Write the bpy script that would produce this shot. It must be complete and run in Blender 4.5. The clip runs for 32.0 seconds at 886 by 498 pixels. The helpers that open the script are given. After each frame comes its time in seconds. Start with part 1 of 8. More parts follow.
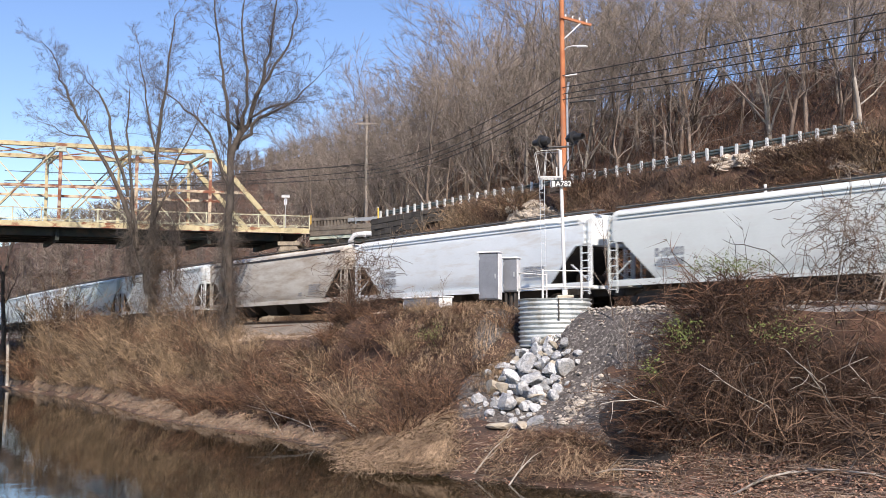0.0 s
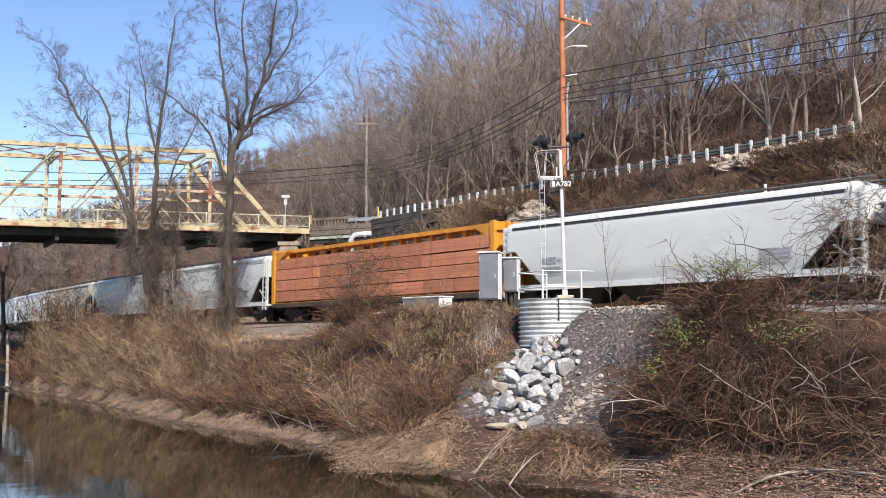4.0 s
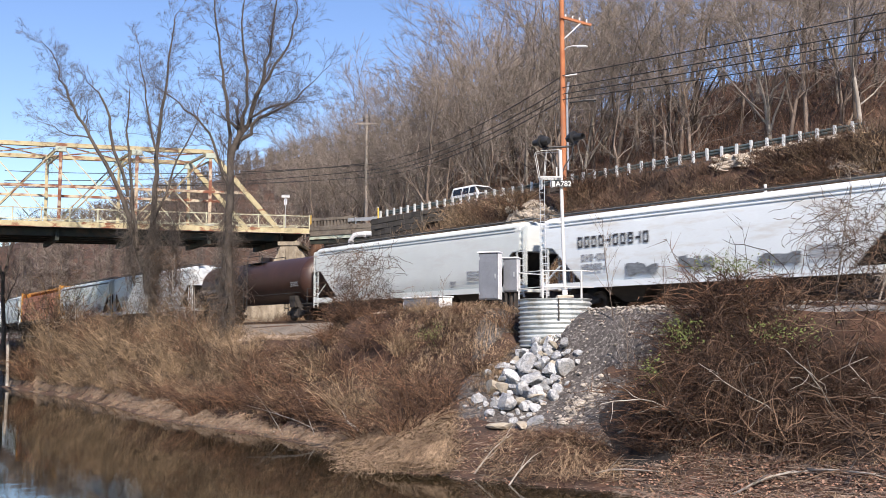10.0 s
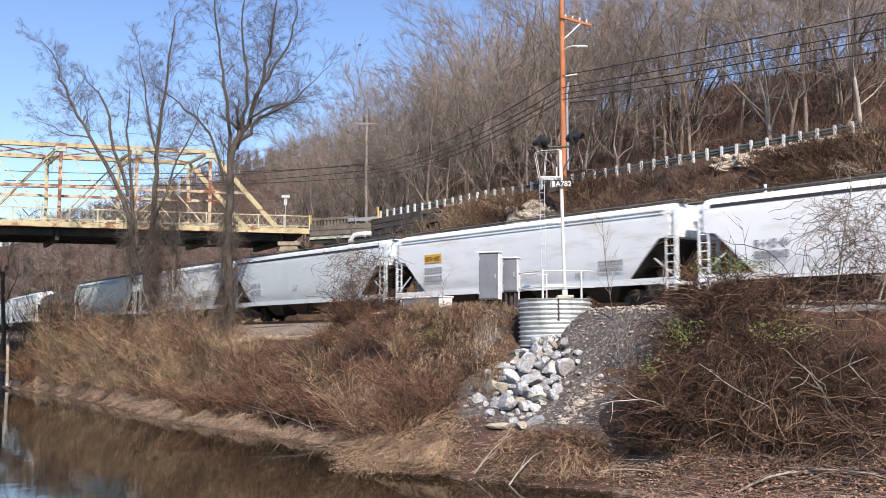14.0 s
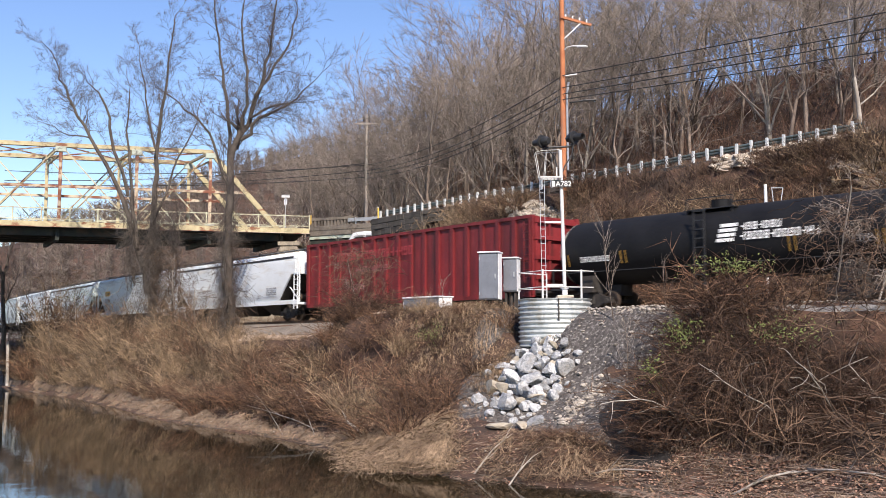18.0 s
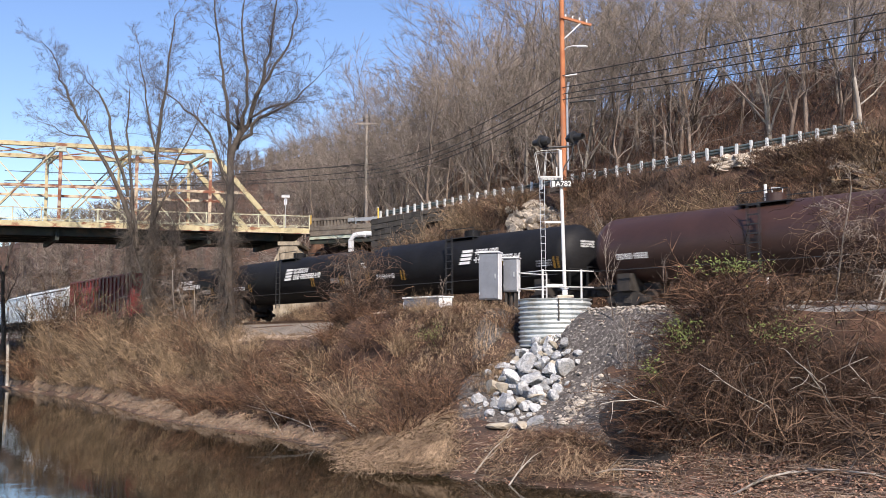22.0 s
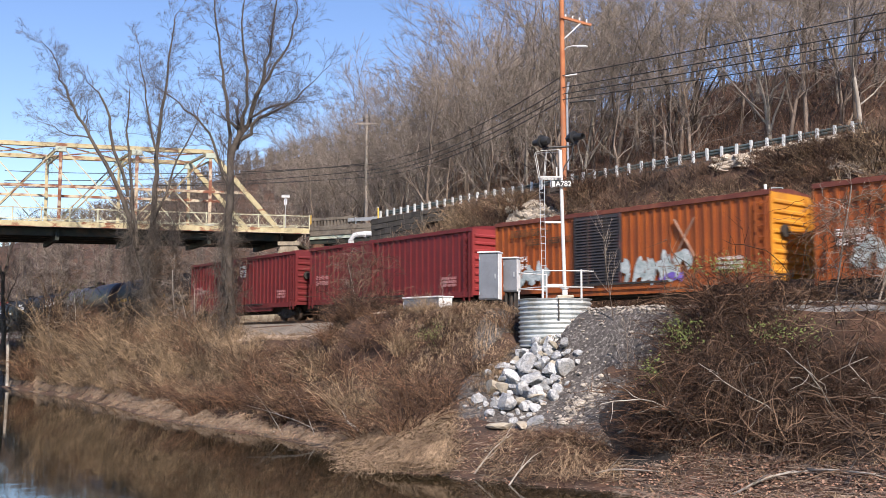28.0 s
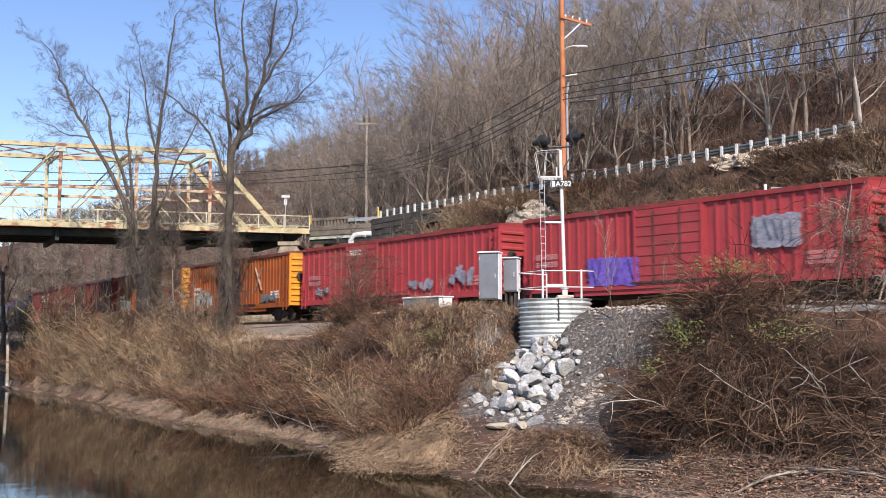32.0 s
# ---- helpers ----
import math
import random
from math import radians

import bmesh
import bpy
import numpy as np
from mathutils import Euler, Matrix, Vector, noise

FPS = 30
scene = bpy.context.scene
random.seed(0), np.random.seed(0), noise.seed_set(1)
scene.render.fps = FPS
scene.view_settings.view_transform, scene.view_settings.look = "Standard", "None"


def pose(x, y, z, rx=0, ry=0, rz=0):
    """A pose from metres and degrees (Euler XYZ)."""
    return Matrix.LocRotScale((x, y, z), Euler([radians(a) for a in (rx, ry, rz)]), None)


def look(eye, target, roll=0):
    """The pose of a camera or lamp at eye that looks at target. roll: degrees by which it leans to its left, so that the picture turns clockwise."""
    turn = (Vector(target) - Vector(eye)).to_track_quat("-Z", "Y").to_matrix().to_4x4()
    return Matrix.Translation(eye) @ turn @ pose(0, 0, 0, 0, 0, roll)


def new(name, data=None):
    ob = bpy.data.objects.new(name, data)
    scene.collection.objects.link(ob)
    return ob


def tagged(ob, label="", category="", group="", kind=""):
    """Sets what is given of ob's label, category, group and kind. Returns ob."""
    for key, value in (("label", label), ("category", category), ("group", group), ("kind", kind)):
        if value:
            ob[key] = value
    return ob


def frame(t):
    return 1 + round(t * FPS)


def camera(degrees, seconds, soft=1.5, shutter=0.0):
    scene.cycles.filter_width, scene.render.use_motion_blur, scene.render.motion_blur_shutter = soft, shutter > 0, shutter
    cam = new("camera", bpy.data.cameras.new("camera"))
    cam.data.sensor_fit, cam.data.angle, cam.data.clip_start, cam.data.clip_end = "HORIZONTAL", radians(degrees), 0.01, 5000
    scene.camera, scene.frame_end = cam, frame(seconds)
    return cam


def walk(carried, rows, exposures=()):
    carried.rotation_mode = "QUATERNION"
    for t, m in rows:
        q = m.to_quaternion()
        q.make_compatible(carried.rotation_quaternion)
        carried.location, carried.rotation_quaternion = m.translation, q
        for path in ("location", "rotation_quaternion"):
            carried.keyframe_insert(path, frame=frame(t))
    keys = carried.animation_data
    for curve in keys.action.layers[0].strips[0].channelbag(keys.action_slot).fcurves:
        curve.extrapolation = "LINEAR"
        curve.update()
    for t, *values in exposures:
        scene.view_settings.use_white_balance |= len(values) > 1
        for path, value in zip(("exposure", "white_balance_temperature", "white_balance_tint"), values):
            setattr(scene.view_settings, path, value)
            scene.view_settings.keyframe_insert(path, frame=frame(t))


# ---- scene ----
cam = camera(47.0, 32.0, soft=0.5, shutter=0.35)
EYE = 4.2
CAM_POSE = pose(0, 0, EYE, 90 + 5.19, 0, 0)
walk(cam, [(0.0, CAM_POSE), (32.0, CAM_POSE)], exposures=[(0.0, 0.53, 7000, 16), (32.0, 0.53, 7000, 16)])

# ---- light ----
SUN_AZ = radians(167)      # from +y towards +x: behind the camera, to its right
SUN_EL = radians(40)
world = bpy.data.worlds.new("sky")
scene.world = world
world.use_nodes = True
wn = world.node_tree.nodes
sky = wn.new("ShaderNodeTexSky")
sky.sky_type = "NISHITA"
sky.sun_disc = False
sky.sun_elevation = SUN_EL
sky.sun_rotation = SUN_AZ
sky.air_density, sky.dust_density, sky.ozone_density = 1.0, 0.05, 3.0
wn["Background"].inputs["Strength"].default_value = 0.132
deep = wn.new("ShaderNodeHueSaturation")
deep.inputs["Saturation"].default_value = 1.13
deep.inputs["Hue"].default_value = 0.508
world.node_tree.links.new(sky.outputs[0], deep.inputs["Color"])
world.node_tree.links.new(deep.outputs[0], wn["Background"].inputs["Color"])
sun = new("sun", bpy.data.lights.new("sun", "SUN"))
sun.data.energy, sun.data.angle, sun.data.color = 5.0, radians(0.5), (1.0, 0.95, 0.87)
sun_from = Vector((math.sin(SUN_AZ) * math.cos(SUN_EL), math.cos(SUN_AZ) * math.cos(SUN_EL), math.sin(SUN_EL)))
sun.matrix_world = look(sun_from * 100, (0, 0, 0))


# ---- mesh and material helpers ----
class Shape:
    """Collects vertices and faces of one mesh."""

    def __init__(self):
        self.v, self.f, self.smooth = [], [], False

    def add(self, verts, faces):
        n = len(self.v)
        self.v += [tuple(p) for p in verts]
        self.f += [tuple(i + n for i in f) for f in faces]
        return self

    def box(self, x0, x1, y0, y1, z0, z1, m=None, bevel=0.0):
        if bevel:
            b = bevel
            vs, fs = [], []
            for z, k in ((z0, 1), (z0 + b, 0), (z1 - b, 0), (z1, 1)):
                o = b if k else 0
                c = b if not k else b
                vs += [(x0 + o, y0 + o + 0, z), (x1 - o, y0 + o, z), (x1 - o, y1 - o, z), (x0 + o, y1 - o, z)]
            for r in range(3):
                for i in range(4):
                    a, d = r * 4 + i, r * 4 + (i + 1) % 4
                    fs.append((a, d, d + 4, a + 4))
            fs += [(3, 2, 1, 0), (12, 13, 14, 15)]
        else:
            vs = [(x, y, z) for z in (z0, z1) for x, y in ((x0, y0), (x1, y0), (x1, y1), (x0, y1))]
            fs = [(3, 2, 1, 0), (4, 5, 6, 7), (0, 1, 5, 4), (1, 2, 6, 5), (2, 3, 7, 6), (3, 0, 4, 7)]
        if m is not None:
            vs = [m @ Vector(p) for p in vs]
        return self.add(vs, fs)

    def tube(self, pts, radii, n=6, caps=True):
        pts = [Vector(p) for p in pts]
        if not hasattr(radii, "__len__"):
            radii = [radii] * len(pts)
        vs, fs = [], []
        for i, p in enumerate(pts):
            t = (pts[min(i + 1, len(pts) - 1)] - pts[max(i - 1, 0)]).normalized()
            a = t.orthogonal().normalized() if i == 0 else (a - t * a.dot(t)).normalized()
            b = t.cross(a)
            for k in range(n):
                w = 2 * math.pi * k / n
                vs.append(p + (a * math.cos(w) + b * math.sin(w)) * radii[i])
        for i in range(len(pts) - 1):
            for k in range(n):
                c, d = i * n + k, i * n + (k + 1) % n
                fs.append((c, d, d + n, c + n))
        if caps:
            fs += [tuple(range(n - 1, -1, -1)), tuple(range(len(vs) - n, len(vs)))]
        return self.add(vs, fs)

    def bar(self, p0, p1, w, h, up=(0, 0, 1)):
        """A square bar from p0 to p1."""
        p0, p1 = Vector(p0), Vector(p1)
        t = (p1 - p0).normalized()
        side = t.cross(Vector(up))
        if side.length < 1e-4:
            side = t.cross(Vector((1, 0, 0)))
        side.normalize()
        u = side.cross(t)
        vs = [p + side * (a * w / 2) + u * (b * h / 2) for p in (p0, p1) for a, b in ((-1, -1), (1, -1), (1, 1), (-1, 1))]
        return self.add(vs, [(3, 2, 1, 0), (4, 5, 6, 7), (0, 1, 5, 4), (1, 2, 6, 5), (2, 3, 7, 6), (3, 0, 4, 7)])

    def rings(self, rings, close=True, caps=True):
        """Skins a list of rings of equal length."""
        n = len(rings[0])
        vs = [p for r in rings for p in r]
        fs = []
        for i in range(len(rings) - 1):
            for k in range(n if close else n - 1):
                c, d = i * n + k, i * n + (k + 1) % n
                fs.append((c, d, d + n, c + n))
        if caps:
            fs += [tuple(range(n - 1, -1, -1)), tuple(range(len(vs) - n, len(vs)))]
        return self.add(vs, fs)

    def prism(self, outline, y0, y1):
        """An outline in x and z, drawn from y0 to y1."""
        return self.rings([[(x, y0, z) for x, z in outline], [(x, y1, z) for x, z in outline]])

    def mesh(self, name):
        me = bpy.data.meshes.new(name)
        me.from_pydata(self.v, [], self.f)
        if self.smooth:
            me.polygons.foreach_set("use_smooth", [True] * len(me.polygons))
            if self.smooth != "all":
                me.set_sharp_from_angle(angle=radians(35))
        me.update()
        return me


def part(name, shape, material, parent, label=""):
    """Links a shape, or a ready mesh, as one mesh object under a thing or a part."""
    me = shape if isinstance(shape, bpy.types.Mesh) else shape.mesh(name)
    if not me.materials:
        me.materials.append(material)
    ob = new(name, me)
    if parent is not None:
        ob.parent = parent
    if label:
        ob["label"] = label
    return ob


def empty(name, m, label, category, group="", kind=""):
    ob = new(name)
    ob.empty_display_size = 0.3
    ob.matrix_world = m
    return tagged(ob, label, category, group, kind)


def node(nt, kind, **inputs):
    n = nt.nodes.new(kind)
    for k, v in inputs.items():
        n.inputs[k.replace("_", " ")].default_value = v
    return n


def surface(name, dark, light, rough=0.7, metal=0.0, scale=3.0, fine=40.0, bump=0.15, stain=None, stain_amount=0.35,
            stain_scale=(1.0, 1.0, 1.0), random_tint=0.0, gloss=0.5, island=False, coords="Object", crisp=0.0, plant_tint=0.0):
    """A painted, mineral or woody surface: two scales of noise between two colours, stains, bump."""
    m = bpy.data.materials.new(name)
    m.use_nodes = True
    nt = m.node_tree
    b = nt.nodes["Principled BSDF"]
    b.inputs["Roughness"].default_value, b.inputs["Metallic"].default_value = rough, metal
    b.inputs["Specular IOR Level"].default_value = gloss
    co = node(nt, "ShaderNodeTexCoord").outputs[coords]
    L = nt.links.new
    n1 = node(nt, "ShaderNodeTexNoise", Scale=scale, Detail=5.0, Roughness=0.6)
    n2 = node(nt, "ShaderNodeTexNoise", Scale=fine, Detail=3.0, Roughness=0.6)
    L(co, n1.inputs["Vector"]), L(co, n2.inputs["Vector"])
    mx = node(nt, "ShaderNodeMix")
    mx.inputs["Factor"].default_value = 0.4
    L(n1.outputs["Fac"], mx.inputs["A"]), L(n2.outputs["Fac"], mx.inputs["B"])
    ramp = node(nt, "ShaderNodeValToRGB")
    ramp.color_ramp.elements[0].position, ramp.color_ramp.elements[1].position = 0.36, 0.64
    ramp.color_ramp.elements[0].color, ramp.color_ramp.elements[1].color = (*dark, 1), (*light, 1)
    L(mx.outputs["Result"], ramp.inputs["Fac"])
    out = ramp.outputs["Color"]
    if stain is not None:
        mp = node(nt, "ShaderNodeMapping", Scale=stain_scale)
        L(co, mp.inputs["Vector"])
        n3 = node(nt, "ShaderNodeTexNoise", Scale=1.0, Detail=6.0, Roughness=0.65)
        L(mp.outputs["Vector"], n3.inputs["Vector"])
        r3 = node(nt, "ShaderNodeValToRGB")
        r3.color_ramp.elements[0].position, r3.color_ramp.elements[1].position = 0.62 - 0.3 * stain_amount, 0.75
        if crisp:
            r3.color_ramp.elements[0].position, r3.color_ramp.elements[1].position = 0.6 - 0.2 * stain_amount, 0.6 - 0.2 * stain_amount + crisp
        L(n3.outputs["Fac"], r3.inputs["Fac"])
        ms = node(nt, "ShaderNodeMix")
        ms.data_type = "RGBA"
        L(r3.outputs["Color"], ms.inputs["Factor"]), L(out, ms.inputs[6])
        ms.inputs[7].default_value = (*stain, 1)
        out = ms.outputs[2]
    if random_tint:
        if island:
            rnd = node(nt, "ShaderNodeNewGeometry").outputs["Random Per Island"]
        else:
            rnd = node(nt, "ShaderNodeObjectInfo").outputs["Random"]
        mr = node(nt, "ShaderNodeMapRange", To_Min=1 - random_tint, To_Max=1 + random_tint)
        L(rnd, mr.inputs["Value"])
        hsv = node(nt, "ShaderNodeHueSaturation")
        L(mr.outputs["Result"], hsv.inputs["Value"]), L(out, hsv.inputs["Color"])
        out = hsv.outputs["Color"]
    if plant_tint:
        pm = node(nt, "ShaderNodeMapRange", To_Min=1 - plant_tint, To_Max=1 + plant_tint)
        L(node(nt, "ShaderNodeObjectInfo").outputs["Random"], pm.inputs["Value"])
        ph = node(nt, "ShaderNodeHueSaturation")
        L(pm.outputs["Result"], ph.inputs["Value"]), L(out, ph.inputs["Color"])
        out = ph.outputs["Color"]
    L(out, b.inputs["Base Color"])
    if bump:
        bp = node(nt, "ShaderNodeBump", Strength=bump, Distance=0.05)
        L(mx.outputs["Result"], bp.inputs["Height"]), L(bp.outputs["Normal"], b.inputs["Normal"])
    return m


def plain(name, color, rough=0.6, metal=0.0):
    return surface(name, tuple(c * 0.85 for c in color), tuple(min(1, c * 1.1) for c in color), rough, metal, 2.0, 25.0, 0.05)


MAT = {}
MAT["steel_dark"] = surface("dark_steel", (0.018, 0.016, 0.015), (0.05, 0.042, 0.036), 0.75, 0.0, 3, 30, 0.1)
MAT["wheel"] = surface("wheel_steel", (0.05, 0.035, 0.028), (0.12, 0.09, 0.07), 0.55, 0.5, 4, 30, 0.1)
MAT["rail"] = surface("rail_steel", (0.08, 0.045, 0.03), (0.2, 0.13, 0.09), 0.5, 0.5, 4, 30, 0.1)
MAT["tie"] = surface("weathered_tie", (0.05, 0.04, 0.032), (0.13, 0.105, 0.085), 0.9, 0, 3, 40, 0.4, random_tint=0.25)
MAT["galvanized"] = surface("galvanized", (0.36, 0.37, 0.38), (0.52, 0.53, 0.54), 0.42, 0.6, 6, 40, 0.05)
MAT["white_paint"] = surface("white_paint", (0.66, 0.67, 0.68), (0.82, 0.82, 0.81), 0.5, 0, 2, 30, 0.04, (0.45, 0.42, 0.38), 0.15)
MAT["silver_paint"] = surface("silver_paint", (0.5, 0.52, 0.54), (0.64, 0.66, 0.68), 0.45, 0.1, 2, 30, 0.04, (0.35, 0.34, 0.33), 0.2)
MAT["black_paint"] = surface("black_paint", (0.012, 0.012, 0.013), (0.03, 0.03, 0.03), 0.5, 0, 2, 30, 0.05)
MAT["yellow_paint"] = surface("yellow_paint", (0.62, 0.36, 0.04), (0.78, 0.5, 0.07), 0.5, 0, 2, 30, 0.06, (0.3, 0.2, 0.08), 0.3)
MAT["roof_grating"] = surface("weathered_grating", (0.1, 0.1, 0.1), (0.26, 0.26, 0.26), 0.7, 0.2, 6, 40, 0.1)
MAT["letter_white"] = plain("white_lettering", (0.75, 0.75, 0.73))
MAT["letter_black"] = plain("black_lettering", (0.03, 0.03, 0.035))
MAT["letter_yellow"] = plain("yellow_lettering", (0.6, 0.33, 0.03))
MAT["stripe_yellow"] = plain("worn_yellow_stripe", (0.36, 0.2, 0.03))
MAT["letter_faded"] = plain("faded_pink_lettering", (0.48, 0.24, 0.24))
MAT["letter_rubbed"] = plain("rubbed_red_lettering", (0.3, 0.11, 0.11))
MAT["letter_grey"] = plain("grey_lettering", (0.22, 0.23, 0.25))

# ---- the plan: s runs along the straight track, away to the left; d runs square to it, away from the camera ----
AZ = radians(48.8)
UX, UY = -math.cos(AZ), math.sin(AZ)
NX, NY = math.sin(AZ), math.cos(AZ)
TRACK_D, BEND_S, BEND = 36.4, 20.0, 0.00156
RAIL_Z = EYE + 1.35
ROAD_Z = EYE + 9.7


def at(s, d, z=0.0):
    return Vector((NX * d + UX * s, NY * d + UY * s, z))


def to_plan(x, y):
    return x * UX + y * UY, x * NX + y * NY


def bend(s):
    """How far the curve has drawn the track away from its straight line, and its turn."""
    e = max(s - BEND_S, 0.0)
    return (1 - math.cos(BEND * e)) / BEND, BEND * e


def track_pose(s, z=RAIL_Z):
    """A pose on the track: x along it in the way of travel, y towards the river."""
    e = max(s - BEND_S, 0.0)
    off, turn = bend(s)
    p = at(min(s, BEND_S) + math.sin(BEND * e) / BEND, TRACK_D + off, z)
    return Matrix.Translation(p) @ Euler((0, 0, math.atan2(UY, UX) - turn)).to_matrix().to_4x4()


def run(t):
    """How far the train has gone by t."""
    return 11.95 * t + 0.02025 * t * t

# ---- land, water, track ----
GROUND = surface("leaf_litter_soil", (0.018, 0.009, 0.006), (0.135, 0.068, 0.041), 0.95, 0, 0.9, 14, 1.0, (0.035, 0.028, 0.023), 0.6, (0.3, 0.3, 0.3))


def smooth(a, b, x):
    t = min(1.0, max(0.0, (x - a) / (b - a)))
    return t * t * (3 - 2 * t)


def lerp_table(table, x):
    if x <= table[0][0]:
        return table[0][1]
    for (a, p), (b, q) in zip(table, table[1:]):
        if x <= b:
            return p + (q - p) * (x - a) / (b - a)
    return table[-1][1]


WATERLINE = [(-80, 20.0), (0, 22.0), (12, 22.8), (17.9, 23.2), (19.7, 22.9), (20.8, 22.2), (23.3, 21.9), (24.2, 21.6), (25.4, 21.3), (26.3, 20.95), (27.4, 20.8), (28.6, 21.5), (30.3, 22.5), (33, 23.4), (38.3, 24.15), (44.4, 24.75), (47.2, 24.8), (50.9, 25.05), (57.3, 26.4), (65.8, 28.2), (74.4, 29.8), (82.3, 30.6), (88.6, 31.0), (101.9, 32.5), (160, 44), (260, 75)]


def rough(x, y, f, seed=0.0):
    return noise.noise(Vector((x * f + seed, y * f - seed, seed)))


def ridge_height(x, y):
    """The far wooded ridge across the valley."""
    if y < 1:
        return 0.0
    r = 784 + 1803 * x / y
    crest = lerp_table([(-700, 26), (0, 34), (200, 47), (420, 66), (540, 74), (800, 80), (2500, 80)], r)
    far = math.hypot(x, y)
    return crest * smooth(190, 420, far)


def road_edge(s):
    return 45.6 + 0.085 * max(s - 24, -60) + 0.012 * max(0.0, s - 66) ** 2


def bank_top(s):
    """The height of the bank's crown: a mound by the cabinets, a dip by the casing."""
    return 4.3 + 1.3 * smooth(29.9, 30.7, s) * smooth(47, 39, s) + 1.1 * smooth(26.8, 25.6, s) - 0.3 * smooth(26, 27, s) * smooth(30.6, 29.9, s)


def shoulder(s):
    """The level beside the track bed: filled up by the casing."""
    return 4.6 + 0.65 * smooth(27.5, 25.5, s) + 0.5 * smooth(30, 31, s) * smooth(47, 39, s)


def land_height(s, d):
    off = bend(s)[0] if s < 320 else 70.0
    dw = lerp_table(WATERLINE, s)
    top = 29.6 + off
    p = at(s, d)
    if d < 8:
        return 2.6 * smooth(8, 3, d) - 0.9 * smooth(2.5, 8, d) + rough(p.x, p.y, 0.15) * 0.2
    if d < dw:
        return -0.9 * smooth(dw, dw - 4, d)
    if d < top:
        t = (d - dw) / (top - dw)
        steep = smooth(30, 27, s) * smooth(15, 19, s)
        z = lerp_table([(0, -0.02), (0.13, 0.35 + 0.15 * steep), (0.45, 1.15 + 0.45 * steep), (0.75, 2.9), (1.0, 4.3)], t)
        z += (bank_top(s) - 4.3) * smooth(0.7, 0.93, t)
        return z + (rough(p.x, p.y, 0.45) * 0.35 + rough(p.x, p.y, 1.3, 5) * 0.12) * smooth(0, 0.2, t) * smooth(1.05, 0.8, t)
    c = TRACK_D + off
    if d < c - 3.4:
        u = smooth(top, c - 3.4, d)
        return bank_top(s) * (1 - u) + shoulder(s) * u + rough(p.x, p.y, 0.8) * 0.07
    if d < c + 3.0:
        e = abs(d - c)
        z = RAIL_Z - 0.27 - 0.7 * smooth(1.9, 3.4, e)
        return max(z, min(shoulder(s), RAIL_Z - 0.27)) if d < c else z
    re = max(road_edge(s), c + 5.5)
    foot = c + 4.5
    if d < foot:
        return RAIL_Z - 0.9
    far = ridge_height(p.x, p.y)
    low = RAIL_Z - 0.7
    if d < re:
        t = (d - foot) / (re - foot)
        wall = smooth(50, 56, s)
        rise = (ROAD_Z - 0.1 - low) * (1 - wall) + 4.5 * wall
        bumps = rough(p.x, p.y, 0.35, 2) * 1.1 + rough(p.x, p.y, 1.1, 7) * 0.35
        z = low + rise * (t ** 0.8) + bumps * smooth(0, 0.25, t) * smooth(1, 0.8, t) * (1 - 0.6 * wall)
        z2 = low + 2.0 * t
        k = smooth(60.5, 63.8, s)
        return z * (1 - k) + z2 * k + far
    if d < re + 6.5 and 64.0 < s < 75.8:
        return low + 1.0
    if d < re + 7.5:
        z = ROAD_Z - 0.05
    else:
        q = d - re - 7.5
        z = ROAD_Z + 0.505 * min(q, 29) + 0.02 * max(0, min(q - 29, 60)) + (rough(p.x, p.y, 0.12, 3) * 1.2 + rough(p.x, p.y, 0.5, 9) * 0.5) * smooth(0, 6, q)
    k = smooth(100, 145, s)
    return z * (1 - k) + (RAIL_Z + 1.8 + rough(p.x, p.y, 0.1) * 0.8) * k + far


def spaced(edges):
    out = []
    for a, b, st in edges:
        k = max(1, int(round((b - a) / st)))
        out += [a + (b - a) * i / k for i in range(k)]
    return out + [edges[-1][1]]


def build_ground():
    ss = spaced([(-2400, -400, 250), (-400, -90, 31), (-90, -20, 5), (-20, 90, 0.8), (90, 160, 3), (160, 500, 14), (500, 2400, 190)])
    ds = spaced([(-2400, -300, 260), (-300, 0, 30), (0, 16, 2), (16, 60, 0.55), (60, 130, 3), (130, 500, 14), (500, 2400, 190)])
    vs = []
    for s in ss:
        for d in ds:
            p = at(s, d)
            vs.append((p.x, p.y, land_height(s, d)))
    n = len(ds)
    fs = [(i * n + j, (i + 1) * n + j, (i + 1) * n + j + 1, i * n + j + 1) for i in range(len(ss) - 1) for j in range(n - 1)]
    g = Shape().add(vs, fs)
    g.smooth = "all"
    ob = part("ground", g, GROUND, None)
    tagged(ob, "brown leaf-littered river bank and wooded hillside", "ground", kind="structure")
    if ob.data.polygons[0].normal.z < 0:
        ob.data.flip_normals()
    return ob


build_ground()


def water_material():
    m = bpy.data.materials.new("river_water")
    m.use_nodes = True
    nt = m.node_tree
    b = nt.nodes["Principled BSDF"]
    b.inputs["Base Color"].default_value = (0.011, 0.01, 0.005, 1)
    b.inputs["Roughness"].default_value = 0.04
    b.inputs["IOR"].default_value = 1.33
    co = node(nt, "ShaderNodeTexCoord").outputs["Object"]
    n1 = node(nt, "ShaderNodeTexNoise", Scale=0.9, Detail=3.0, Roughness=0.5)
    nt.links.new(co, n1.inputs["Vector"])
    bp = node(nt, "ShaderNodeBump", Strength=0.045, Distance=0.06)
    nt.links.new(n1.outputs["Fac"], bp.inputs["Height"])
    nt.links.new(bp.outputs["Normal"], b.inputs["Normal"])
    return m


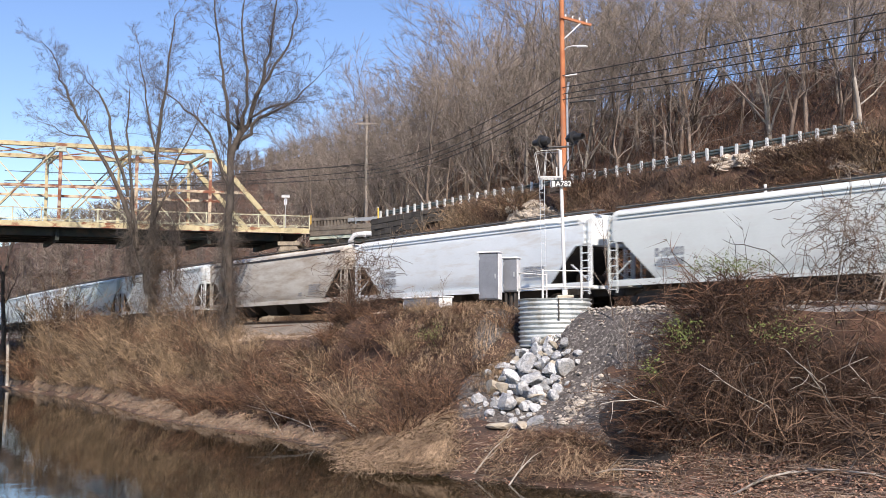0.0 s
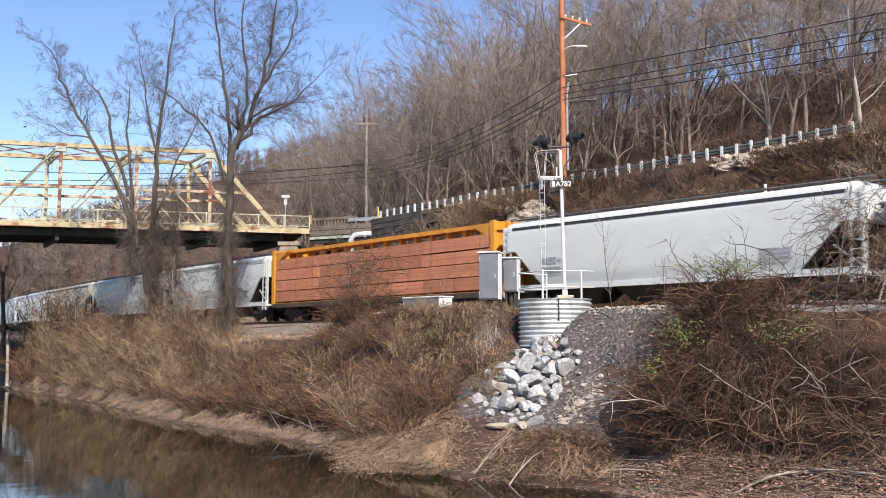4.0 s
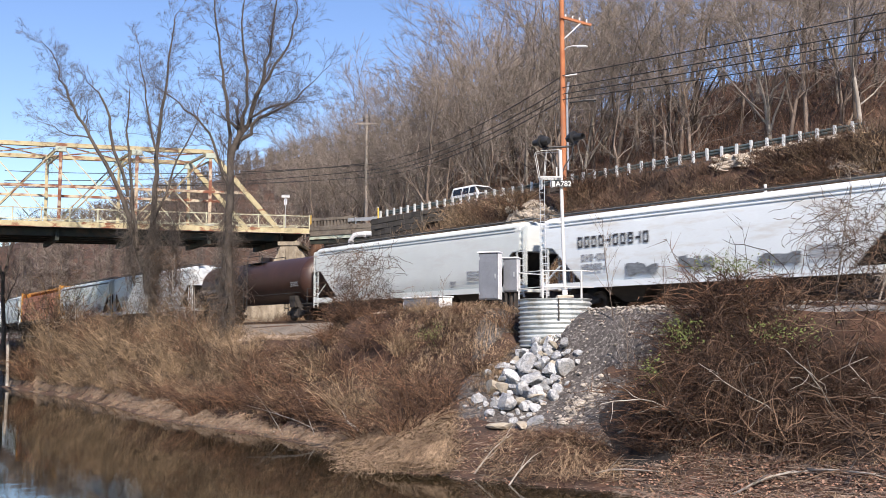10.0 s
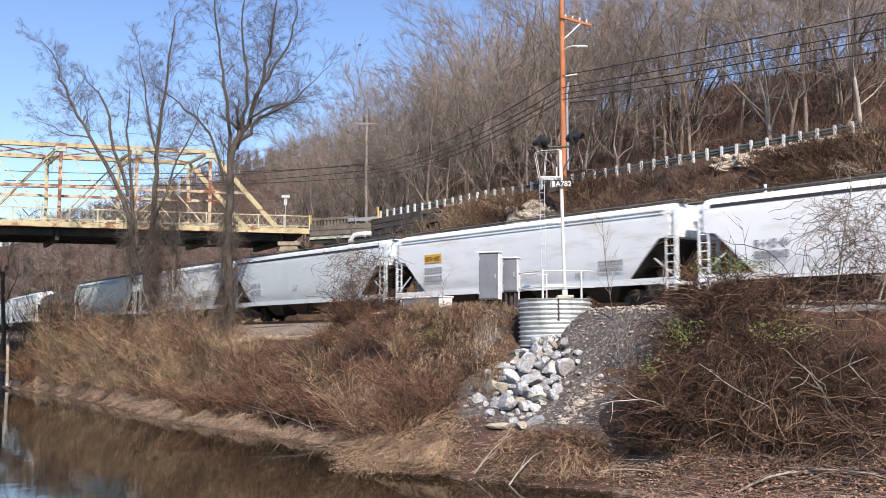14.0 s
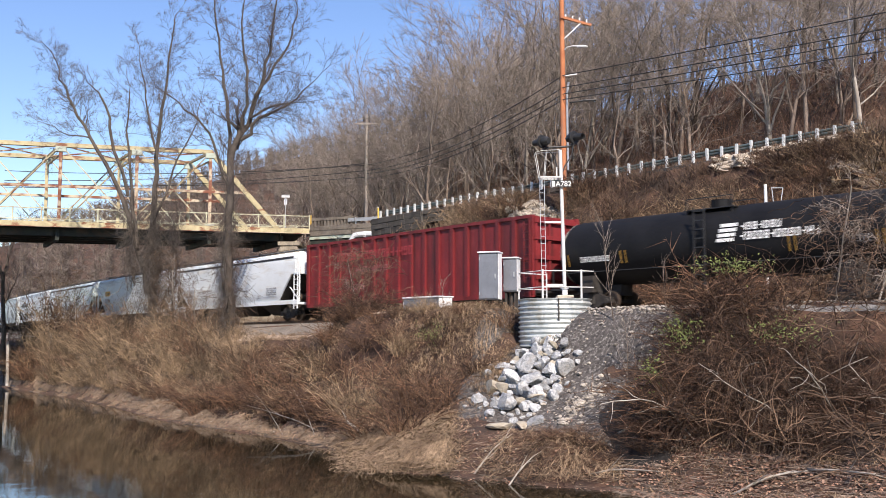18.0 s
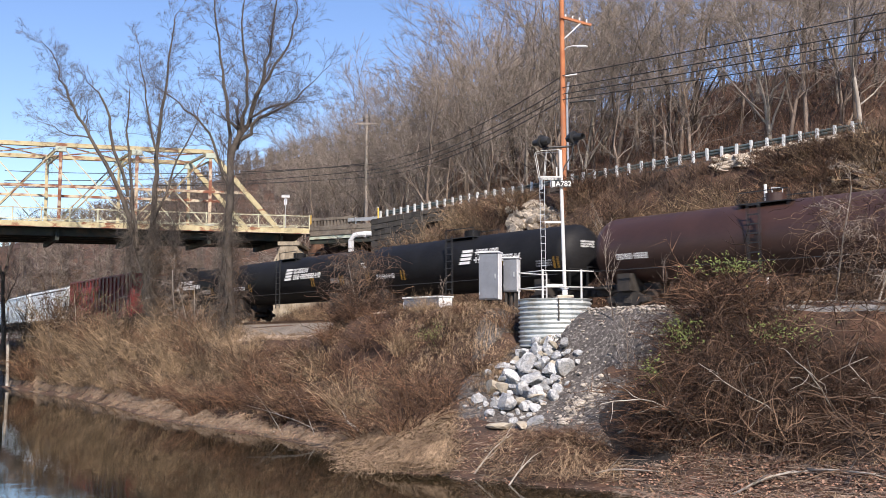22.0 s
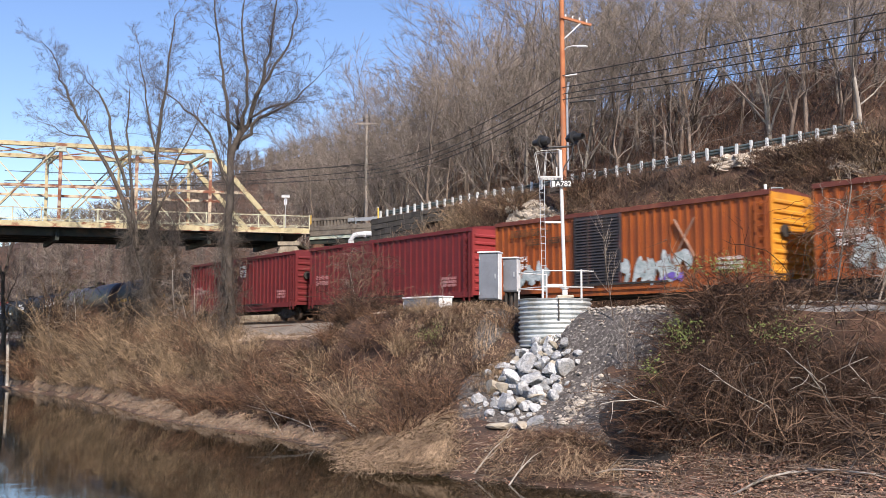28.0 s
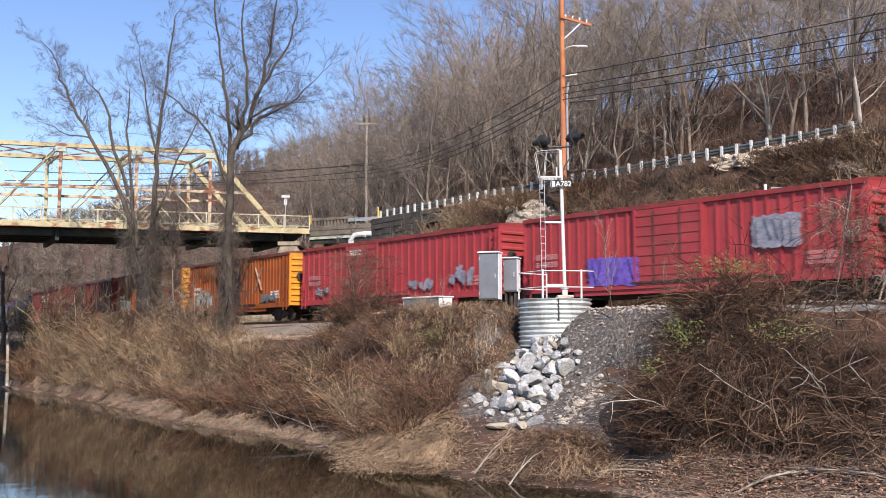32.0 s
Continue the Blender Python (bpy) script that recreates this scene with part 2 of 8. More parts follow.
w = Shape()
w.add([at(-2300, 2, 0), at(2300, 2, 0), at(2300, 80, 0), at(-2300, 80, 0)], [(0, 1, 2, 3)])
WATER = tagged(part("water", w, water_material(), None), "still brown-green river water with reflections", "river", kind="structure")
if WATER.data.polygons[0].normal.z < 0:
    WATER.data.flip_normals()

BALLAST = surface("ballast_stone", (0.1, 0.085, 0.07), (0.3, 0.255, 0.215), 0.9, 0, 8, 45, 1.0, (0.1, 0.09, 0.08), 0.4, (0.5, 0.5, 0.5))
bal = Shape()
prof = [(-3.5, -0.98), (-1.9, -0.22), (1.9, -0.22), (3.5, -0.98)]
bal.rings([[track_pose(s) @ Vector((0, y, z)) for y, z in prof] for s in [x * 4.0 - 140 for x in range(120)]], close=False, caps=False)
ob = tagged(part("track_bed", bal, BALLAST, None), "grey-brown crushed stone ballast under the track", "track bed", kind="structure")
ob.data.update()
if ob.data.polygons[60].normal.z < 0:
    ob.data.flip_normals()
RAIL_PROFILE = [(-0.07, -0.18), (0.07, -0.18), (0.02, -0.14), (0.02, -0.05), (0.037, -0.03), (0.037, 0.0), (-0.037, 0.0), (-0.037, -0.03), (-0.02, -0.05), (-0.02, -0.14)]
for side in (0.755, -0.755):
    r = Shape()
    r.rings([[track_pose(s) @ Vector((0, side + y, z)) for y, z in RAIL_PROFILE] for s in [x * 4.0 - 140 for x in range(120)]])
    tagged(part("rail", r, MAT["rail"], None), "rust-brown steel rail on wooden ties", "rail", "rails of the track")
ties = tagged(new("track_ties"), "weathered wooden railway ties in ballast", "track ties", kind="structure")
tie_mesh = Shape().box(-0.11, 0.11, -1.3, 1.3, -0.36, -0.185, bevel=0.015).mesh("tie")
tie_mesh.materials.append(MAT["tie"])
for i in range(230):
    ob = part("tie", tie_mesh, None, ties)
    ob.matrix_basis = track_pose(-22 + i * 0.52) @ pose(0, 0, 0, 0, 0, random.uniform(-1, 1))


WET = surface("wet_shore_mud", (0.022, 0.017, 0.012), (0.085, 0.065, 0.048), 0.6, 0, 2.5, 22, 1.0, (0.2, 0.155, 0.11), 0.25, (3, 3, 3))
wet = Shape()
rows = []
for k in range(190):
    s = 2 + 0.52 * k
    dw = lerp_table(WATERLINE, s)
    w2 = 0.26 + 0.2 * rough(s, 0, 0.9, 8) + 0.12 * rough(s, 0, 2.7, 3)
    rows.append([at(s, dw + o, land_height(s, dw + o) + h) for o, h in ((-0.5, -0.1), (0.05, 0.03), (w2 * 0.4, 0.035), (w2 * 0.7, 0.03), (w2 * 0.7 + 0.12, -0.1))])
wet.rings(rows, close=False, caps=False)
wet.smooth = "all"
ob = tagged(part("wet_shore", wet, WET, None), "dark wet mud at the water's edge", "shore", kind="structure")
if ob.data.polygons[1].normal.z < 0:
    ob.data.flip_normals()
SHORE = surface("tan_shore_mud", (0.07, 0.046, 0.03), (0.4, 0.285, 0.19), 0.95, 0, 5.0, 34, 1.0, (0.06, 0.04, 0.028), 0.45, (1.6, 1.6, 1.6))
sh = Shape()
rows = []
for k in range(310):
    s = 24.5 + 0.25 * k
    dw = lerp_table(WATERLINE, s)
    wide = 0.95 + 0.7 * rough(s, 0, 0.23, 3) + 0.5 * rough(s, 0, 0.9, 6) + 0.25 * rough(s, 0, 2.4, 1) + 1.3 * smooth(48, 64, s)
    rows.append([at(s, dw + o, land_height(s, dw + o) + h) for o, h in ((-0.35, -0.12), (0.12, 0.03), (wide * 0.33, 0.04 + 0.1 * rough(s, 0, 1.9, 4)), (wide * 0.66, 0.05 + 0.12 * rough(s, 0, 2.6, 5)), (wide, 0.03 + 0.08 * rough(s, 0, 3.1, 6)), (wide + 0.25, -0.15))])
sh.rings(rows, close=False, caps=False)
sh.smooth = "all"
ob = tagged(part("shore", sh, SHORE, None), "tan muddy gravel strip along the water", "shore", kind="structure")
if ob.data.polygons[1].normal.z < 0:
    ob.data.flip_normals()

PATH = surface("pale_dirt_path", (0.27, 0.2, 0.14), (0.5, 0.4, 0.3), 0.95, 0, 1.2, 18, 0.8, (0.18, 0.13, 0.09), 0.5, (0.7, 0.7, 0.7))
pth = Shape()
rows = []
for k in range(80):
    s = 36 + 0.4 * k
    o = bend(s)[0]
    a = 29.9 + 0.4 * rough(s, 1, 0.4, 2)
    rows.append([at(s, a + o + q, land_height(s, a + o + q) + h) for q, h in ((-0.5, -0.1), (0, 0.05), (1.1, 0.05), (2.2, 0.05), (2.9, -0.1))])
pth.rings(rows, close=False, caps=False)
pth.smooth = "all"
ob = tagged(part("dirt_path", pth, PATH, None), "pale trodden dirt strip beside the track", "path", kind="structure")
if ob.data.polygons[1].normal.z < 0:
    ob.data.flip_normals()

# ---- the train ----
def hopper_paint(name, c, stain, amount):
    return surface(name, tuple(v * 0.93 for v in c), tuple(min(1, v * 1.04) for v in c), 0.5, 0, 0.8, 12, 0.03, stain, amount, (0.5, 0.5, 2.2))


PAINT = {
    "white": hopper_paint("white_car_paint", (0.66, 0.71, 0.735), (0.52, 0.5, 0.46), 0.4),
    "bright": hopper_paint("bright_white_car_paint", (0.75, 0.79, 0.81), (0.62, 0.6, 0.56), 0.3),
    "grey": hopper_paint("pale_grey_car_paint", (0.55, 0.59, 0.58), (0.5, 0.51, 0.5), 0.35),
    "bluish": hopper_paint("bluish_grey_car_paint", (0.52, 0.59, 0.62), (0.46, 0.5, 0.5), 0.3),
    "brown": hopper_paint("dusty_tan_car_paint", (0.55, 0.53, 0.48), (0.3, 0.23, 0.17), 0.8),
    "red": surface("oxide_red_paint", (0.2, 0.023, 0.025), (0.3, 0.039, 0.04), 0.55, 0, 0.7, 14, 0.05, (0.13, 0.024, 0.02), 0.5, (2.5, 2.5, 0.3)),
    "dark_red": surface("dark_red_paint", (0.1092, 0.0112, 0.0135), (0.1677, 0.0195, 0.021), 0.55, 0, 0.7, 14, 0.05, (0.09, 0.018, 0.016), 0.5, (2.5, 2.5, 0.3)),
    "bright_red": surface("faded_red_paint", (0.29, 0.028, 0.036), (0.38, 0.05, 0.055), 0.55, 0, 0.7, 14, 0.05, (0.2, 0.035, 0.03), 0.35, (0.8, 0.8, 0.3)),
    "orange": surface("rusty_orange_paint", (0.3, 0.064, 0.01), (0.44, 0.115, 0.016), 0.6, 0, 0.9, 10, 0.06, (0.13, 0.032, 0.014), 1.0, (3.6, 3.6, 0.16)),
    "gondola_red": surface("streaked_red_paint", (0.15, 0.012, 0.015), (0.235, 0.024, 0.026), 0.55, 0, 0.7, 14, 0.05, (0.03, 0.009, 0.009), 0.75, (1.6, 1.6, 0.12)),
    "yellow": surface("car_yellow_paint", (0.5, 0.2, 0.018), (0.62, 0.29, 0.035), 0.55, 0, 1, 12, 0.05, (0.35, 0.15, 0.04), 0.4, (1, 1, 0.5)),
    "tank_black": surface("tank_black_paint", (0.006, 0.006, 0.0068), (0.014, 0.014, 0.0152), 0.6, 0, 0.6, 10, 0.03, (0.018, 0.017, 0.016), 0.3, (0.5, 0.5, 0.5), gloss=0.2),
    "tank_brown": surface("tank_brown_paint", (0.0331, 0.0157, 0.0117), (0.057, 0.027, 0.0203), 0.45, 0, 0.6, 10, 0.03, (0.05, 0.025, 0.022), 0.3, (0.5, 0.5, 0.5)),
    "lumber": surface("wrapped_lumber", (0.38, 0.14, 0.07), (0.58, 0.25, 0.135), 0.7, 0, 1.5, 30, 0.15, (0.24, 0.08, 0.045), 0.7, (0.1, 6, 26), 0.16),
    # brown-black that holds the shade of the recessed hopper ends
    "end_shade": surface("shaded_end_sheet", (0.008, 0.007, 0.006), (0.035, 0.028, 0.023), 0.9, 0, 1.5, 14, 0.1, (0.07, 0.05, 0.035), 0.3),
    "grime": surface("black_brown_grime", (0.016, 0.013, 0.011), (0.07, 0.052, 0.04), 0.85, 0, 1.5, 14, 0.1, (0.11, 0.07, 0.045), 0.4),
    "graffiti_pale": surface("pale_graffiti", (0.2, 0.26, 0.26), (0.58, 0.62, 0.62), 0.6, 0, 2.5, 12, 0),
    "graffiti_violet": surface("violet_graffiti", (0.08, 0.04, 0.3), (0.2, 0.13, 0.5), 0.6, 0, 3, 12, 0),
    "graffiti_deep": surface("deep_violet_spray", (0.03, 0.015, 0.14), (0.08, 0.05, 0.26), 0.6, 0, 3, 12, 0),
    "graffiti_grey": surface("grey_graffiti", (0.13, 0.13, 0.18), (0.32, 0.33, 0.39), 0.6, 0, 3, 12, 0),
    "faded_mark": surface("faded_pale_mark", (0.2, 0.13, 0.1), (0.38, 0.27, 0.21), 0.65, 0, 3, 12, 0, (0.3, 0.09, 0.02), 0.5, (3, 3, 0.6)),
    "graffiti_dark": surface("dark_graffiti", (0.06, 0.07, 0.08), (0.2, 0.22, 0.24), 0.6, 0, 3, 12, 0),
}
MESHES = {}


def shared(key, build, material):
    """A mesh made once and shared by all who ask for it."""
    if key not in MESHES:
        MESHES[key] = build().mesh(key)
        MESHES[key].materials.append(material)
    return MESHES[key]


def wheel_shape():
    s = Shape()
    s.smooth = True
    prof = [(0.0, 0.12), (0.06, 0.14), (0.07, 0.36), (0.0, 0.38), (0.0, 0.445), (0.11, 0.455), (0.115, 0.48), (0.15, 0.48), (0.15, 0.38), (0.09, 0.36), (0.09, 0.1)]
    n = 20
    s.rings([[(r * math.cos(2 * math.pi * k / n), -y, r * math.sin(2 * math.pi * k / n)) for k in range(n)] for y, r in prof])
    return s


def frame_shape():
    s = Shape()
    for y in (0.98, -0.98):
        a, b = y - 0.09, y + 0.09
        s.prism([(-1.15, 0.38), (-0.72, 0.36), (-0.38, 0.2), (0.38, 0.2), (0.72, 0.36), (1.15, 0.38), (1.15, 0.6), (0.72, 0.66), (0.42, 0.84), (-0.42, 0.84), (-0.72, 0.66), (-1.15, 0.6)], a, b)
        for x in (-0.15, 0.0, 0.15):
            s.tube([(x, y + 0.1, 0.32), (x, y + 0.1, 0.62)], 0.06, 8)
        for x in (-0.89, 0.89):
            s.tube([(x, y, 0.46), (x, y + 0.16, 0.46)], 0.13, 10)
    s.box(-0.2, 0.2, -1.1, 1.1, 0.45, 0.75)
    for x in (-0.89, 0.89):
        s.tube([(x, -0.8, 0.46), (x, 0.8, 0.46)], 0.09, 8)
    return s


WHEELS = []


def add_trucks(car, half):
    for x in (half, -half):
        tr = part("truck", shared("truck_frame", frame_shape, MAT["steel_dark"]), None, car, "dark sprung truck frame")
        tr.location.x = x
        for dx in (-0.89, 0.89):
            for side in (1, -1):
                w = part("wheel", shared("wheel_disc", wheel_shape, MAT["wheel"]), None, tr)
                w.location = (dx, side * 0.79, 0.46)
                if side < 0:
                    w.rotation_euler.z = math.pi
                WHEELS.append((car, w, x + dx, side))


def coupler_shape():
    s = Shape()
    s.box(-0.35, 0.35, -0.1, 0.1, 0.76, 0.98)
    s.box(0.25, 0.55, -0.17, 0.15, 0.7, 1.04)
    s.tube([(0.1, 0.35, 0.85), (0.35, 0.4, 0.55), (0.6, 0.2, 0.5)], 0.03, 6)
    return s


def add_couplers(car, end):
    for sgn in (1, -1):
        c = part("coupler", shared("coupler_head", coupler_shape, MAT["steel_dark"]), None, car)
        c.location.x = sgn * end
        if sgn < 0:
            c.rotation_euler.z = math.pi


def ladder(x0, x1, y, z0, z1, rungs, rail=0.024, depth=0.0):
    s = Shape()
    for x in (x0, x1):
        s.box(x - rail, x + rail, y - rail, y + rail, z0, z1)
    for i in range(rungs):
        z = z0 + (z1 - z0) * (i + 0.5) / rungs
        s.box(x0, x1, y - 0.02, y + 0.02, z - 0.022, z + 0.022)
    return s


def end_ladder(y0, y1, x, z0, z1, rungs):
    s = Shape()
    for y in (y0, y1):
        s.box(x - 0.03, x + 0.03, y - 0.03, y + 0.03, z0, z1)
    for i in range(rungs):
        z = z0 + (z1 - z0) * (i + 0.5) / rungs
        s.box(x - 0.02, x + 0.02, y0, y1, z - 0.022, z + 0.022)
    return s


def lettering(rng, x, y, z, w, h, rows=1, gap=0.4, italic=0.0):
    """Rows of small bars that stand in for writing on the near side; x is its start, and it reads towards -x."""
    s = Shape()
    rh = h / (rows + gap * (rows - 1))
    for r in range(rows):
        zt = z - r * rh * (1 + gap)
        n = max(2, int(w / (rh * 0.8)))
        cw = w / n
        for i in range(n):
            xa = x - i * cw
            k = rng.random()
            xb = xa - cw * 0.72
            t = cw * 0.2
            s.box(xb, xb + t, y, y + 0.006, zt - rh, zt)
            if k < 0.75:
                s.box(xa - t, xa, y, y + 0.006, zt - rh, zt)
            for q in ([0, 1] if k < 0.4 else [0, 0.5, 1] if k < 0.7 else [0.5]):
                zz = zt - rh * q * 0.82
                s.box(xb, xa, y + 0.001, y + 0.005, zz - rh * 0.18, zz)
    return s


def block_tag(rng, x, y, z, w, h, n):
    """A filled tag with an uneven outline, standing on the car's side; z is its middle."""
    s = Shape()
    ring = []
    for k in range(n * 4):
        a = 6.28319 * k / (n * 4)
        c, d = math.cos(a), math.sin(a)
        m = max(abs(c), abs(d))
        ring.append((x - w / 2 + w / 2 * c / m * rng.uniform(0.9, 1.04), y, z + h / 2 * d / m * rng.uniform(0.86, 1.06)))
    s.add([(x - w / 2, y, z)] + ring, [(0, k + 1, (k + 1) % len(ring) + 1) for k in range(len(ring))])
    s.add([(px, y - 0.02, pz) for px, _, pz in ring], [])
    m0 = len(ring)
    s.f += [(k + 1, (k + 1) % m0 + 1, m0 + 1 + (k + 1) % m0, m0 + 1 + k) for k in range(m0)]
    return s


def blotch(rng, x, y, z, w, h):
    """A ragged sprayed tag: rounded letter bodies and slanted strokes lying on the side."""
    s = Shape()
    k = max(3, int(w / 0.42))
    lay = 0
    for i in range(k):
        cx, cz = x - w * (i + 0.5) / k, z + rng.uniform(-0.12, 0.12) * h
        for q in range(3):
            lay += 1
            rw, rh = w / k * rng.uniform(0.25, 0.7), h * rng.uniform(0.25, 0.6)
            ox, oz = rng.uniform(-0.3, 0.3) * w / k, rng.uniform(-0.3, 0.3) * h
            n = 8
            lean = rng.uniform(-0.4, 0.4)
            ring = []
            for j in range(n):
                a = 6.283 * j / n
                r = rng.uniform(0.6, 1.15)
                dz = rh * math.sin(a) * r
                ring.append((cx + ox + rw * math.cos(a) * r + dz * lean, cz + oz + dz))
            yy = y + 0.0015 * (lay % 5)
            s.add([(a, yy, b) for a, b in ring], [tuple(range(n - 1, -1, -1))])
    return s


def rail_car(name, label, category, length):
    car = empty(name, Matrix(), label, category, "cars of the train")
    car["body_length"] = length
    return car


def covered_hopper(length, paint, label, seed, marks="grey", band=None, extras=()):
    rng = random.Random(seed)
    car = rail_car("covered_hopper", label, "hopper car", length)
    P = PAINT[paint]
    h = length / 2 - 0.5
    body = Shape()
    body.smooth = True
    levels = [(1.3, 1.42, h - 2.5), (1.42, 1.5, h - 2.4), (2.0, 1.58, h - 1.83), (2.4, 1.59, h - 1.43), (2.95, 1.6, h - 0.85), (3.0, 1.6, h - 0.36), (3.06, 1.6, h - 0.3), (3.7, 1.59, h - 0.3), (4.18, 1.55, h - 0.3),
              (4.32, 1.44, h - 0.33), (4.43, 1.15, h - 0.4), (4.48, 0.7, h - 0.5)]
    body.rings([[(-xe, -w, z), (xe, -w, z), (xe, w, z), (-xe, w, z)] for z, w, xe in levels])
    part("body", body, P, car)
    for side in (1, -1):
        part("side_sill", Shape().box(-h, h, side * 1.5 - 0.06, side * 1.5 + 0.06, 1.05, 1.32), P, car)
        for z in () if band else (3.96, 4.12):
            part("top_rib", Shape().box(-h + 0.6, h - 0.6, side * 1.56 - 0.07, side * 1.56 + 0.05, z, z + 0.045), P, car)
        if band:
            part("stripe", Shape().box(-h + 0.62, h - 0.62, side * 1.565 - 0.03, side * 1.565 + 0.02, 3.99, 4.12), MAT["letter_black"], car, "dark stripe")
    for e in (1, -1):
        xe = e * h
        for side in (1, -1):
            y = side * 1.45
            part("corner_post", Shape().box(xe - 0.035, xe + 0.035, y - 0.035, y + 0.035, 1.05, 4.2), P, car)
            part("end_bracket", Shape().prism([(e * (h - 0.02), 3.05), (e * (h - 0.34), 3.05), (e * (h - 0.34), 4.1), (e * (h - 0.02), 4.15)][::e], y - 0.04, y + 0.04), P, car)
            part("ladder", ladder(xe - e * 0.05, xe - e * 0.5, side * 1.56, 0.75, 4.15, 10), P, car)
            part("brace", Shape().bar((xe, y, 1.25), (e * (h - 1.2), y, 2.15), 0.05, 0.05), P, car)
        part("end_platform", Shape().box(xe - 0.9 if e > 0 else xe, xe if e > 0 else xe + 0.9, -1.5, 1.5, 1.02, 1.16), P, car)
        part("end_sill", Shape().box(min(xe, xe - e * 2.4), max(xe, xe - e * 2.4), -0.35, 0.35, 0.7, 1.1), MAT["steel_dark"], car)
        part("end_ladder", end_ladder(-1.3, -0.8, xe, 1.1, 4.3, 9), P, car)
        part("end_panel", Shape().box(xe - 0.03, xe + 0.03, -1.38, 1.38, 2.98, 4.2), P, car)
        # a thin dark sheet puts the recess's shade into colour
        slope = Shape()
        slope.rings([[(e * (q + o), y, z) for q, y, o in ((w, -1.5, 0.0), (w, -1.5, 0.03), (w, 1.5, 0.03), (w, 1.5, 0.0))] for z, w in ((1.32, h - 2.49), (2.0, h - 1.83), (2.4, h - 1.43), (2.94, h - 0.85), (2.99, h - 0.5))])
        part("slope_sheet", slope, PAINT["end_shade"], car, "sloped end sheet, coloured brown-black for its shade")
        part("brake_reservoir", Shape().tube([(e * (h - 1.5), -0.9, 1.55), (e * (h - 1.5), 0.6, 1.55)], 0.24, 14), PAINT["grime"], car)
        part("shade_plate", Shape().box(e * (h - 1.75) - 0.02, e * (h - 1.75) + 0.02, -1.35, 1.35, 0.8, 1.35), MAT["steel_dark"], car)
    part("running_board", Shape().box(-h, h, -0.9, -0.45, 4.6, 4.635).box(-h, h, 0.45, 0.9, 4.6, 4.625), MAT["roof_grating"], car, "grey grating walkway on the roof")
    part("hatch_trough", Shape().box(-h + 0.9, h - 0.9, -0.28, 0.28, 4.44, 4.58, bevel=0.05), P, car)
    rails = Shape()
    for y in (-0.95, 0.95):
        rails.bar((-h, y, 4.66), (h, y, 4.66), 0.024, 0.024)
        k = 12
        for i in range(k + 1):
            x = -h + 2 * h * i / k
            rails.bar((x, y, 4.35), (x, y, 4.66), 0.03, 0.03)
    part("roof_rail", rails, MAT["steel_dark"], car)
    n = 4
    for i in range(n):
        x = -h + 3.1 + (2 * h - 6.2) * (i + 0.5) / n
        w = (2 * h - 6.2) / n / 2
        part("discharge_gate", Shape().rings([[(x - w * a, -1.2 * a, z), (x + w * a, -1.2 * a, z), (x + w * a, 1.2 * a, z), (x - w * a, 1.2 * a, z)] for z, a in ((0.42, 0.35), (1.35, 0.97))]), MAT["steel_dark"], car)
    m = MAT["letter_" + marks]
    part("reporting_mark", lettering(rng, h - 2.6, 1.61, 2.55, 1.5, 0.75, 2), m, car, "dark reporting marks as plain bars")
    part("data_panel", lettering(rng, -h + 4.2, 1.6, 2.2, 1.4, 0.5, 4), MAT["letter_grey"], car, "small data lines as plain bars")
    part("brake_stencil", lettering(rng, -h + 5.6, 1.56, 1.75, 0.5, 0.25, 2), MAT["letter_grey"], car)
    for kind in extras:
        if kind == "logo_letters":
            part("logo", lettering(rng, h - 2.4, 1.625, 3.35, 4.1, 0.5), MAT["letter_black"], car, "bold dark lettering as plain bars")
        if kind == "logo_yellow":
            part("logo", Shape().box(h - 4.0, h - 2.6, 1.615, 1.625, 2.8, 3.25), MAT["letter_yellow"], car, "yellow sign panel")
            part("logo_lettering", lettering(rng, h - 2.7, 1.628, 3.12, 1.2, 0.22), MAT["letter_black"], car)
        if kind == "tags":
            for q in range(3):
                part("graffiti", blotch(rng, rng.uniform(-h + 6, h - 3), 1.6, rng.uniform(1.6, 1.9), rng.uniform(0.9, 2.2), 0.45), PAINT["graffiti_dark"], car, "faded dark sprayed tag")
        if kind == "green_tag":
            part("graffiti", blotch(rng, 1.0, 1.6, 2.1, 0.7, 0.3), PAINT["graffiti_pale"], car, "small green sprayed tag")
    add_trucks(car, h - 2.0)
    add_couplers(car, h)
    return car


